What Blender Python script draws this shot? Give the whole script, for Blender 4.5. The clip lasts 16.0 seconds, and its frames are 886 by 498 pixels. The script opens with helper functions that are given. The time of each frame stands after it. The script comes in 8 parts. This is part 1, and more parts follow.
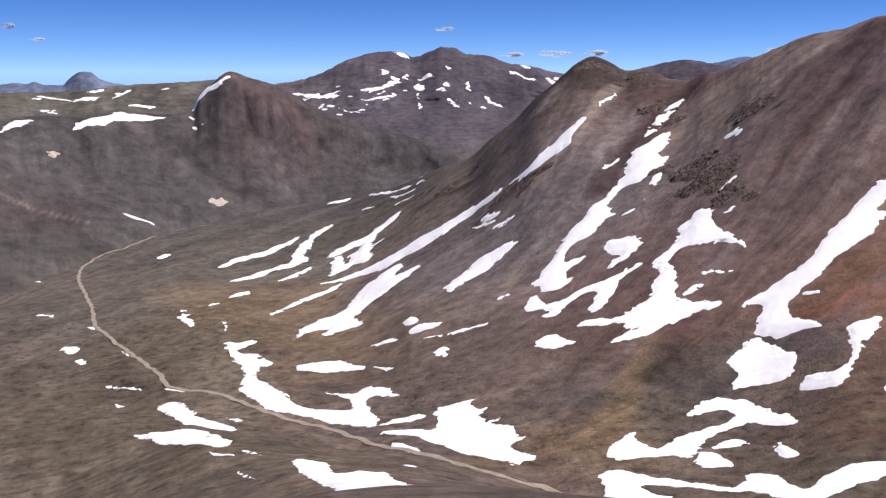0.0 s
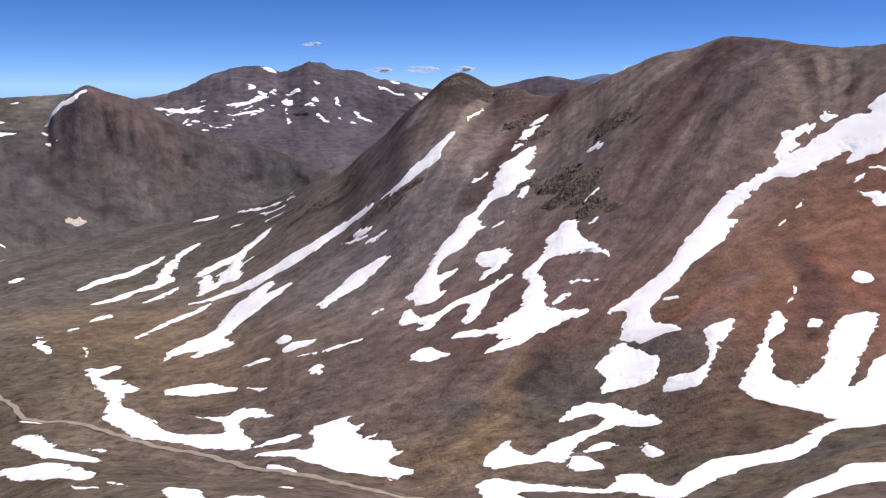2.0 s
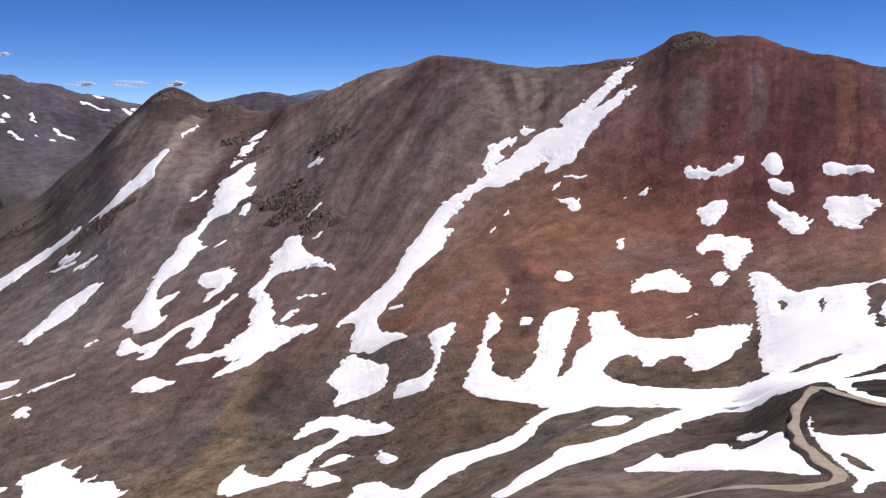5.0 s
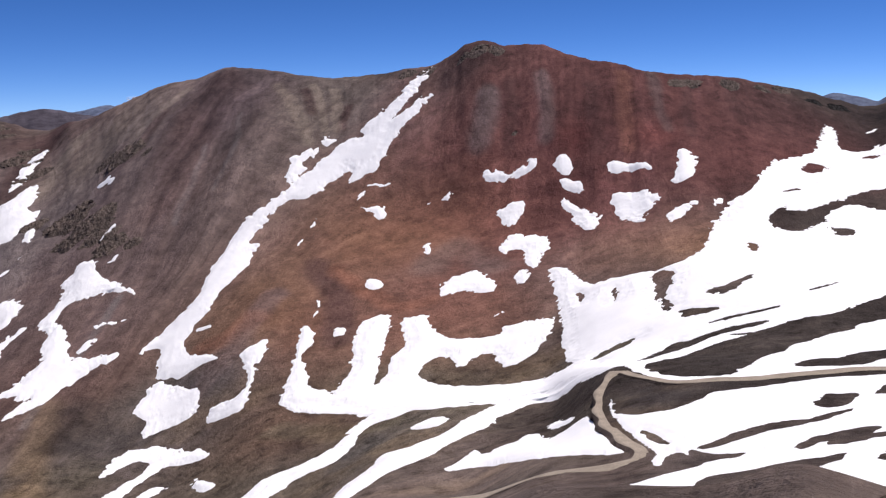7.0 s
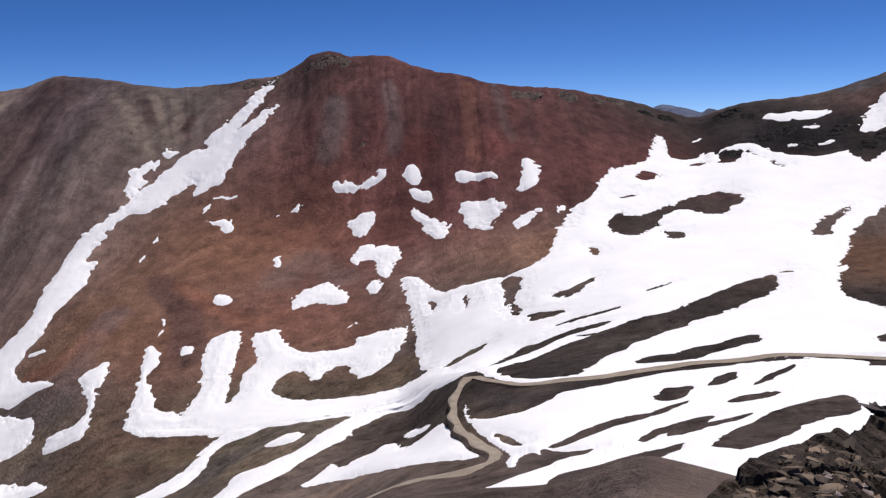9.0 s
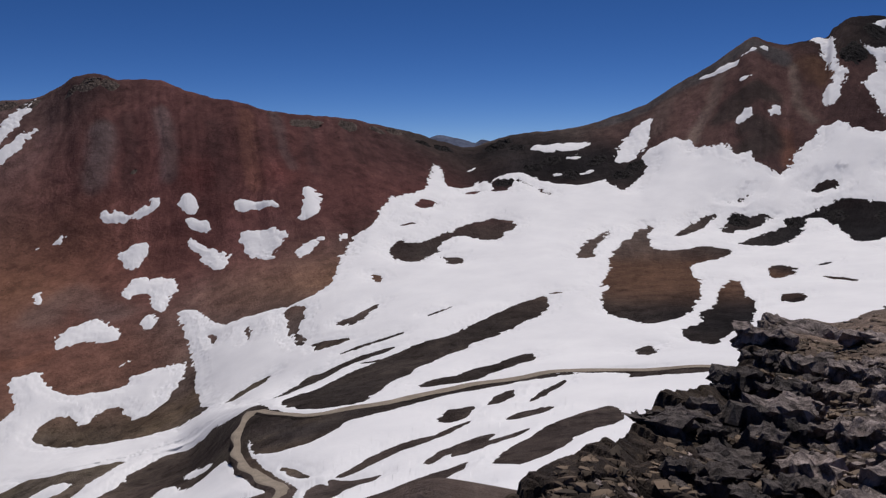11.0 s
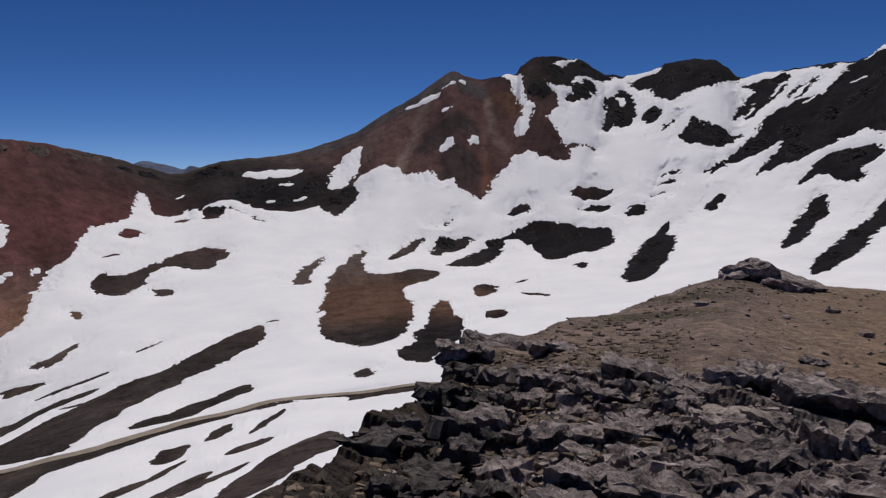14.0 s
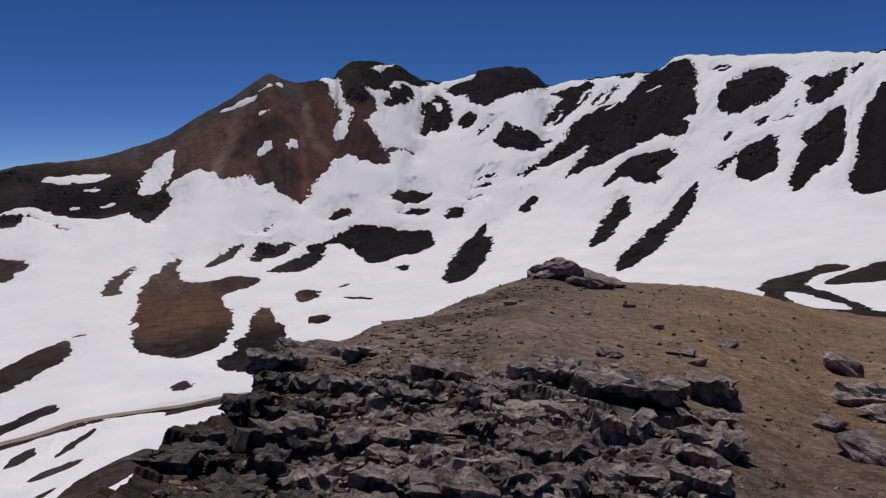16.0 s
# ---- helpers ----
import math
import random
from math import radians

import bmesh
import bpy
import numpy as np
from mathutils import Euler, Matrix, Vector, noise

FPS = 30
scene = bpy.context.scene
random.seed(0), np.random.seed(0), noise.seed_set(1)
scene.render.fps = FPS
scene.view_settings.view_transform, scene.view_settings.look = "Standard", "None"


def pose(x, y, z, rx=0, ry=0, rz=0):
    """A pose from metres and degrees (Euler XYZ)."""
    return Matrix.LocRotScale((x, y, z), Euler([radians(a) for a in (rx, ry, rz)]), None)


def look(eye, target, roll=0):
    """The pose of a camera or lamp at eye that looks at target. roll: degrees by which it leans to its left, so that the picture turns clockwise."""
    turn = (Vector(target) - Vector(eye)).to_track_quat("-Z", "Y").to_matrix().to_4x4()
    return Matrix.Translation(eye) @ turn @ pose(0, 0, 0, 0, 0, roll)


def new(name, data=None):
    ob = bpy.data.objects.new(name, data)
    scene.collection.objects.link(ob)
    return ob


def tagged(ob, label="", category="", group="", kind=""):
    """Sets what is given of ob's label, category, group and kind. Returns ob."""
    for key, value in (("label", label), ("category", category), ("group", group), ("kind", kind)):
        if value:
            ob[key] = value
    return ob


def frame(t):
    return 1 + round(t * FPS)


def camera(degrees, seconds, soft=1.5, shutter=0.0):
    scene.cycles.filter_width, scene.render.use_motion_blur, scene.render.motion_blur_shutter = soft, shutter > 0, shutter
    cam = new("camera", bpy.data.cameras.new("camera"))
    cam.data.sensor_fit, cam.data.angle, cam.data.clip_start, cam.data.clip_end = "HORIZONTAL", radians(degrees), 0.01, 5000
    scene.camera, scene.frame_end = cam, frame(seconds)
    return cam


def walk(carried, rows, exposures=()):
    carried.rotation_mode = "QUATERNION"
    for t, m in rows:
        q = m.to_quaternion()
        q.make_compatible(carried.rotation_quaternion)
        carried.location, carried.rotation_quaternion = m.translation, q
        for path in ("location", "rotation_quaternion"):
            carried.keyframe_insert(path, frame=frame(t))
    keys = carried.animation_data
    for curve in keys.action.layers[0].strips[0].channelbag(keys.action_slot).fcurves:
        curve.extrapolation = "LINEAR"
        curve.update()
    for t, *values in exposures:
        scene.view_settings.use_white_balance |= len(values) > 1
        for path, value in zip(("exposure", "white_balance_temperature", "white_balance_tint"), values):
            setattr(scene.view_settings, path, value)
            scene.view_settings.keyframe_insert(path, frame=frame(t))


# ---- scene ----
EYE = 1.65
cam = camera(54.02, 16.0, soft=1.25)
# seconds, place, turn
ROWS = [
    (0, 0.000, 0.000, 1.650, 78.500, -0.000, 0.000),
    (0.5, 0.000, 0.000, 1.650, 78.203, 0.212, -2.106),
    (1, 0.000, 0.000, 1.650, 78.733, 0.076, -4.641),
    (1.5, 0.000, 0.001, 1.650, 78.904, -0.080, -6.196),
    (2, 0.000, 0.001, 1.650, 79.491, -0.271, -8.462),
    (2.5, 0.000, 0.001, 1.650, 80.015, -0.148, -11.300),
    (3, 0.000, 0.002, 1.649, 79.670, 0.172, -13.525),
    (3.2, 0.000, 0.003, 1.649, 79.335, 0.517, -15.167),
    (5.3, 0.000, 0.004, 1.649, 80.534, -0.511, -27.913),
    (5.5, 0.000, 0.005, 1.648, 79.843, -0.528, -28.939),
    (6, 0.001, 0.007, 1.648, 80.418, -0.043, -34.947),
    (6.5, 0.001, 0.009, 1.647, 80.796, 0.403, -38.280),
    (7, 0.001, 0.012, 1.646, 81.207, 1.060, -39.628),
    (7.5, 0.002, 0.017, 1.644, 81.321, 1.133, -42.532),
    (8, 0.002, 0.023, 1.642, 81.689, 1.235, -44.780),
    (8.5, 0.003, 0.031, 1.640, 81.887, 1.432, -46.806),
    (8.7, 0.004, 0.041, 1.636, 81.755, 1.301, -47.827),
    (10.8, 0.005, 0.056, 1.631, 83.402, 0.711, -62.160),
    (11, -0.026, 0.042, 1.645, 83.374, 0.505, -63.795),
    (11.5, -0.003, 0.032, 1.643, 83.282, 0.893, -67.902),
    (12, -0.004, 0.026, 1.641, 84.311, 1.018, -70.232),
    (12.5, 0.001, 0.020, 1.641, 84.845, 0.359, -74.167),
    (13, -0.016, -0.005, 1.649, 85.090, 0.472, -77.610),
    (13.5, 0.002, -0.021, 1.647, 85.159, 0.360, -79.956),
    (14, 0.005, -0.040, 1.643, 84.976, 0.394, -82.462),
    (14.5, 0.012, -0.054, 1.642, 85.091, 0.932, -84.893),
    (15, 0.009, -0.086, 1.649, 85.443, 0.835, -88.349),
    (15.5, 0.010, -0.122, 1.650, 85.267, 0.032, -91.241),
    (16, -0.010, -0.165, 1.656, 85.133, 0.637, -94.219),
]

walk(cam, [(t, pose(x, y, z, rx, ry, rz)) for t, x, y, z, rx, ry, rz in ROWS],
     [(0.0, 0.42, 6500, 16), (3.0, 0.37, 6500, 16), (7.0, 0.28, 6500, 16), (8.7, 0.14, 6500, 15), (10.8, -0.56, 6500, 14), (16.0, -0.63, 6500, 14)])

# ---- light ----
SUN_BEARING, SUN_RISE = 84.0, 64.0
world = bpy.data.worlds.new("sky")
scene.world = world
world.use_nodes = True
wn = world.node_tree
sky = wn.nodes.new("ShaderNodeTexSky")
sky.sky_type, sky.sun_disc = "NISHITA", False
sky.sun_elevation, sky.sun_rotation = radians(SUN_RISE), radians(SUN_BEARING)
sky.altitude, sky.air_density, sky.dust_density, sky.ozone_density = 3700, 0.45, 0.0, 5.0
deep_blue = wn.nodes.new("ShaderNodeHueSaturation")
deep_blue.inputs["Saturation"].default_value = 1.19
deep_blue.inputs["Hue"].default_value = 0.506
wn.links.new(sky.outputs[0], deep_blue.inputs["Color"])
wn.links.new(deep_blue.outputs[0], wn.nodes["Background"].inputs[0])
wn.nodes["Background"].inputs[1].default_value = 0.105
sun = new("sun", bpy.data.lights.new("sun", "SUN"))
sun.data.energy, sun.data.angle, sun.data.color = 4.1, radians(0.53), (1.0, 0.96, 0.9)
sx, sy = math.sin(radians(SUN_BEARING)), math.cos(radians(SUN_BEARING))
c = math.cos(radians(SUN_RISE))
sun.matrix_world = look((0, 0, 60), (-sx * c, -sy * c, 60 - math.sin(radians(SUN_RISE))))

# ---- terrain numbers ----
# Sections from the lookout outwards: bearing, then (distance, height against the eye) of
# lookout edge, near slope, bench with the road, gulch, foot of the face, middle of the face, crest.
SECTIONS = []
SECTIONS.append((-33, [(25, -14), (150, -80), (300, -140), (480, -170), (640, -180), (850, -186), (1150, -190)]))
SECTIONS.append((-27, [(25, -14), (150, -80), (300, -140), (480, -170), (640, -180), (850, -186), (1150, -190)]))
SECTIONS.append((-18, [(25, -14), (150, -80), (300, -130), (430, -162), (640, -178), (850, -185), (1250, -190)]))
SECTIONS.append((-8, [(25, -13), (140, -70), (250, -115), (330, -146), (410, -158), (650, -172), (1250, -183)]))
SECTIONS.append((0, [(25, -13), (130, -65), (230, -112), (300, -136), (360, -143), (560, -137), (1000, -105)]))
SECTIONS.append((6.2, [(25, -13), (120, -62), (200, -103), (280, -135), (320, -136), (500, -122), (850, -19)]))
SECTIONS.append((10, [(25, -13), (110, -58), (180, -94), (260, -130), (320, -132), (490, -112), (900, 19)]))
SECTIONS.append((20, [(25, -13), (100, -52), (160, -82), (235, -119), (330, -127), (480, -85), (720, 16)]))
SECTIONS.append((27, [(25, -13), (95, -48), (150, -74), (240, -111), (310, -113), (470, -75), (680, 37)]))
SECTIONS.append((39.5, [(22, -11), (90, -43), (170, -77), (285, -98), (312, -101), (460, -68), (640, 45)]))
SECTIONS.append((46, [(20, -9), (85, -40), (160, -66), (280, -93), (320, -92), (455, -63), (630, 45)]))
SECTIONS.append((51, [(18, -8), (80, -38), (150, -58), (222, -66), (300, -79), (450, -58), (620, 38)]))
SECTIONS.append((57, [(16, -7), (75, -34), (130, -50), (212, -61), (275, -68), (435, -54), (650, 22)]))
SECTIONS.append((63.7, [(15, -6), (70, -31), (120, -45), (205, -58), (265, -61), (430, -53), (720, 5)]))
SECTIONS.append((75, [(14, -6), (70, -30), (120, -42), (215, -55), (290, -57), (480, -46), (760, 20)]))
SECTIONS.append((84.8, [(16, -6), (75, -30), (130, -42), (230, -51), (320, -54), (500, -48), (780, 80)]))
SECTIONS.append((94, [(22, -6), (80, -28), (140, -40), (240, -47), (340, -49), (520, -40), (850, 91)]))
SECTIONS.append((108, [(28, -6), (85, -22), (150, -33), (240, -38), (330, -40), (500, -26), (800, 102)]))
SECTIONS.append((121, [(32, -6), (90, -18), (150, -27), (200, -32), (260, -37), (430, -22), (720, 100)]))
SECTIONS.append((130, [(32, -6), (90, -16), (150, -25), (200, -30), (260, -34), (430, -20), (720, 95)]))
SECTIONS.append((180, [(32, -5), (90, -12), (150, -18), (220, -22), (300, -20), (430, 0), (700, 70)]))
SECTIONS.append((270, [(30, -8), (100, -40), (180, -70), (280, -90), (380, -92), (560, -60), (800, 40)]))
SECTIONS.append((330, [(25, -14), (150, -80), (300, -140), (480, -170), (640, -180), (850, -170), (1150, -60)]))

# Crest: bearing, height against the eye.
CREST = []
CREST.append([(-33, -190), (-27, -190), (-18, -190), (-8, -183), (-4, -154.1), (0, -107.1), (1.71, -91.6), (3.18, -66.7), (4.64, -46.3), (6.07, -23.3), (7.14, -10.6), (7.84, -1), (8.53, 8.2), (9.58, 15.5), (10.48, 11), (11.37, 3.3), (11.8, 1.1), (12.42, 2.2), (13.65, -2), (14.52, -6), (15.38, -6.8), (16.37, -1.4), (17.45, 1.3), (19.1, 10.4), (20.61, 18.5), (22.48, 27.2), (24.18, 30.8), (25.41, 35.9), (25.93, 38.2), (27.32, 37), (29.41, 33.4), (31.18, 30), (32.97, 28.2), (35.15, 30), (36.98, 32.7), (38.99, 35.3), (40.28, 42.4), (41.38, 50), (42.11, 51.7), (42.84, 50.6)])
CREST.append([(43.56, 47.6), (45, 47.9), (46.08, 47), (47.52, 40.9), (49.3, 35.1), (50.71, 33.1), (52.47, 26.9), (54.53, 24.8), (56.57, 23.1), (57.9, 22.2), (59.21, 19), (61.15, 14.5), (62.43, 10.3), (63.68, 5.8), (65.37, 0.3), (67.01, 5.9), (68.85, 11.5), (71.07, 14.3), (73.29, 19.1), (74.77, 25.5), (76.62, 34.2), (78.46, 49.8), (80.29, 63.3), (82.09, 80.1), (83.16, 88.8), (84.06, 84.4), (84.95, 81.9), (86.36, 86.2), (87.23, 87.6), (87.57, 95.2), (88.43, 102.2), (89.96, 106.4), (91.48, 102.7), (92.83, 92.7), (93.65, 89.4), (94.51, 89.1), (96.16, 95.1), (96.72, 100.2), (97.82, 102.2), (99.28, 100.7)])
CREST.append([(100.37, 92), (101.17, 82.9), (102.54, 83.9), (103.97, 87.3), (105.75, 89.6), (107.5, 88.8), (108.36, 93.3), (109.22, 100), (112.58, 95.5), (115.82, 91.6), (118.91, 88.1), (120.94, 86.6), (126, 100), (132, 95)])

RANGES = {}
RANGES["grassy_hill"] = dict(bearings=(-36, 5), crest=[(-36, -75.2), (-26.79, -67.2), (-24.97, -61.9), (-22.51, -65), (-20.41, -58.5), (-17.29, -64.7), (-15.92, -58.4), (-15.47, -38.9), (-14.64, -17.7), (-13.47, 0.9), (-12.37, -8), (-10.64, -21.7), (-8.89, -47.7), (-6.75, -74.1), (-4.57, -87.6), (-1.63, -109.9), (0.59, -129.6), (2.08, -144.6), (3.21, -157.8), (5, -187.8)],
    r_foot=[(-36, 700), (-27, 800), (-18, 1050), (-8, 1230), (5, 1240)], z_foot=-192, r_crest=[(-36, 1400), (-20, 1440), (-14, 1470), (-5, 1480), (5, 1430)], rough=1, seed=60)
RANGES["plateau_hill"] = dict(bearings=(-40, -9), crest=[(-40, -53.2), (-26.65, -45.2), (-24.86, -46), (-22.08, -41.9), (-19.82, -30.6), (-17.18, -25.7), (-15.14, -20.6), (-13.42, -13.8), (-11.35, -33.7), (-9, -63.7)],
    r_foot=[(-40, 1400), (-9, 1500)], z_foot=-150, r_crest=[(-40, 2200), (-9, 2300)], rough=1.5, seed=70)
RANGES["snow_streaked_mountain"] = dict(bearings=(-18, 14), crest=[(-18, -75.8), (-12.05, -45.8), (-10.28, -38.8), (-7.77, -3.9), (-6.67, 32.1), (-4.86, 66.8), (-3.41, 75.4), (-2.62, 69.5), (-1.89, 55.4), (-0.87, 73.9), (-0.07, 92.3), (0.58, 90.3), (1.67, 63.7), (2.76, 61.5), (4.22, 32.8), (6.03, 16.4), (7.48, -3.9), (9.28, -23.9), (14, -53.9)],
    r_foot=[(-18, 1800), (14, 1700)], z_foot=-230, r_crest=[(-18, 3000), (0, 3300), (14, 3200)], rough=3.4, seed=80)
RANGES["brown_hill"] = dict(bearings=(8, 26), crest=[(8, -10.5), (11.03, -2.5), (12.77, 10.3), (14.13, 22.9), (15.31, 27.8), (16.84, 18.9), (18.18, 10), (19.5, 3.8), (26, -26.2)],
    r_foot=[(8, 1300), (26, 1300)], z_foot=-150, r_crest=[(8, 2100), (26, 2100)], rough=1.2, seed=90)
RANGES["distant_peaks"] = dict(bearings=(-42, -16), crest=[(-42, -85.9), (-26.6, -55.9), (-25.86, -48.5), (-25.27, -53.9), (-24.81, -43.8), (-24.22, -59.6), (-23.3, -60), (-22.8, -23.4), (-22.15, 2.8), (-21.68, 0.2), (-21.23, -29), (-20.61, -47.8), (-19.97, -56.1), (-19.18, -72.5), (-18.53, -86.4), (-16, -116.4)],
    r_foot=[(-42, 3900), (-16, 3900)], z_foot=-240, r_crest=[(-42, 4550), (-16, 4550)], rough=1.5, seed=100)
RANGES["distant_hills"] = dict(bearings=(10, 30), crest=[(10, -0.6), (15.6, 29.4), (17.17, 44.6), (18.14, 60.9), (18.78, 70.1), (19.58, 54.3), (20.7, 32.9), (30, 2.9)],
    r_foot=[(10, 3500), (30, 3500)], z_foot=-240, r_crest=[(10, 4200), (30, 4200)], rough=1.5, seed=110)
RANGES["distant_range"] = dict(bearings=(58, 74), crest=[(58, -20.5), (61.26, 9.5), (62.69, 34.8), (63.59, 49.6), (64.48, 40.8), (65.38, 27.6), (65.92, 18.7), (66.29, 31.6), (67.01, 22.7), (68.11, 7.1), (74, -22.9)],
    r_foot=[(58, 2600), (74, 2600)], z_foot=-200, r_crest=[(58, 3400), (74, 3400)], rough=1.2, seed=120)


def lattice(i, j, seed):
    v = np.sin(i * 127.1 + j * 311.7 + seed * 74.7) * 43758.5453
    return v - np.floor(v)


def value_noise(x, y, seed=0):
    """Smooth noise from 0 to 1 with a cell of one unit."""
    i, j = np.floor(x), np.floor(y)
    u, v = x - i, y - j
    u, v = u * u * (3 - 2 * u), v * v * (3 - 2 * v)
    low = lattice(i, j, seed) * (1 - u) + lattice(i + 1, j, seed) * u
    high = lattice(i, j + 1, seed) * (1 - u) + lattice(i + 1, j + 1, seed) * u
    return low * (1 - v) + high * v


def fbm(x, y, octaves=4, seed=0):
    """Layered noise, about -0.5 to 0.5; each layer is turned against the last."""
    total, size = 0.0, 0.5
    for k in range(octaves):
        x, y = 0.829 * x - 0.559 * y + 7.3, 0.559 * x + 0.829 * y + 1.9
        total = total + size * (value_noise(x * 2 ** k, y * 2 ** k, seed + k * 3.1) - 0.5)
        size *= 0.5
    return total


def stretched(x, y, octaves, seed):
    """Layered noise that keeps its grain along y."""
    total, size = 0.0, 0.5
    for k in range(octaves):
        total = total + size * (value_noise(x * 2 ** k, y * 1.6 ** k + 0.37 * k, seed + k * 3.1) - 0.5)
        size *= 0.5
    return total


def monotone(xs, ys, q):
    """A smooth curve through the points that never overshoots them."""
    xs, ys = np.asarray(xs, float), np.asarray(ys, float)
    h, slope = np.diff(xs), np.diff(ys) / np.diff(xs)
    m = np.zeros_like(ys)
    same = slope[:-1] * slope[1:] > 0
    m[1:-1][same] = (2 * slope[:-1] * slope[1:] / (slope[:-1] + slope[1:] + 1e-12))[same]
    m[0], m[-1] = slope[0], slope[-1]
    i = np.clip(np.searchsorted(xs, q) - 1, 0, len(h) - 1)
    t = (np.clip(q, xs[0], xs[-1]) - xs[i]) / h[i]
    a, b = (1 + 2 * t) * (1 - t) ** 2, t * (1 - t) ** 2
    c, d = t * t * (3 - 2 * t), t * t * (t - 1)
    return a * ys[i] + b * h[i] * m[i] + c * ys[i + 1] + d * h[i] * m[i + 1]


def column_curve(knots, s):
    """knots: rows x columns. Runs a monotone curve down every column at the row parameters s."""
    d = np.diff(knots, axis=0)
    m = np.zeros_like(knots)
    p = d[:-1] * d[1:]
    m[1:-1] = np.where(p > 0, 2 * p / np.where(p > 0, d[:-1] + d[1:], 1), 0)
    m[0], m[-1] = d[0], d[-1]
    i = np.clip(np.floor(s).astype(int), 0, len(knots) - 2)
    t = (s - i)[:, None]
    return (1 + 2 * t) * (1 - t) ** 2 * knots[i] + t * (1 - t) ** 2 * m[i] + t * t * (3 - 2 * t) * knots[i + 1] + t * t * (t - 1) * m[i + 1]


def spread(counts):
    """Row parameters with so many steps between one knot and the next."""
    return np.concatenate([k + np.arange(n) / n for k, n in enumerate(counts)] + [[len(counts)]])


def plan(bearing, r):
    a = np.radians(bearing)
    return r * np.sin(a), r * np.cos(a)


def fall_line(b, w):
    """The bearing at which the line straight down the slope through a place leaves the crest."""
    at = [-40, -10, 0, 8, 15, 25, 33, 38, 44, 50, 60, 76, 83, 90, 98, 106, 121, 360]
    drift = [-30, -34, -38, -27, -22, -22, -24, -16, -4, 2, 6, 4, 2, -8, -14, -14, -16, -10]
    for _ in range(8):
        b = b - np.interp(b, at, drift) * (7.0 - w) / 16
    return b


def valley(bearings, counts):
    """The lookout's own hill, the gulch and the faces round it: x, y, z and the row parameter."""
    at = [row[0] for row in SECTIONS]
    near = [monotone(at, [row[1][k][0] for row in SECTIONS], bearings) for k in range(7)]
    high = [monotone(at, [row[1][k][1] for row in SECTIONS], bearings) for k in range(7)]
    crest = [p for part in CREST for p in part]
    top = monotone([p[0] for p in crest], [p[1] for p in crest], bearings)
    high[6] = np.where((bearings > -30) & (bearings < 125), top, high[6])
    high[6] = high[6] + (2.0 + 3.5 * np.clip((bearings - 84) / 4, 0, 1)) * fbm(bearings * 2.1, bearings * 0, 5, 5) * np.clip((bearings - 8) / 6, 0, 1)
    near = [np.full_like(bearings, 2.0)] + near + [near[6] * 1.12, near[6] * 1.5]
    high = [np.full_like(bearings, -3.2)] + high + [high[6] - 0.10 * near[7], high[6] - 0.35 * near[7]]
    s = spread(counts)
    r, z = column_curve(np.array(near), s), column_curve(np.array(high), s)
    b = np.broadcast_to(bearings, r.shape)
    w = s[:, None] * np.ones_like(r)
    x, y = plan(b, r)
    face = np.clip((w - 4.6) / 0.8, 0, 1) * np.clip((7.0 - w) / 0.25, 0, 1) * np.clip((b + 4) / 12, 0.05, 1)
    across = np.radians(fall_line(b, np.clip(w, 4.5, 7.2))) * 620 + 16 * fbm(x / 55, y / 55, 3, 3)
    gully = np.abs(stretched(across / 36, w * 0.5, 3, 11)) * 2
    rills = np.abs(stretched(across / 9, w * 0.9, 2, 31)) * 2
    ribs = np.abs(stretched(across / 15, w * 1.3, 3, 35)) * 2
    scars = np.clip(fbm(x / 60, y / 60, 3, 37) * 3 + 0.45, 0, 1)
    turn_x, turn_y = 0.8 * x + 0.6 * y, 0.8 * y - 0.6 * x
    shift = face * (16 * fbm(turn_x / 90, turn_y / 90, 4, 21) + 13 * (0.25 - gully) + 2.8 * (0.25 - rills) + 4.2 * scars * (0.22 - ribs) + 0.9 * fbm(turn_x / 8, turn_y / 8, 3, 33))
    r = r + shift * np.clip(r / 500, 0.3, 1.2)
    x, y = plan(b, r)
    floor = np.clip((w - 0.85) / 0.4, 0, 1) * (1 - 0.93 * face) * np.clip((7.0 - w) / 0.4, 0, 1)
    z = z + floor * np.clip(r / 350, 0.15, 1.3) * (4.5 * fbm(x / 38, y / 38, 4, 41) + 2.0 * fbm(x / 11, y / 11, 3, 43))
    return x, y, z, w


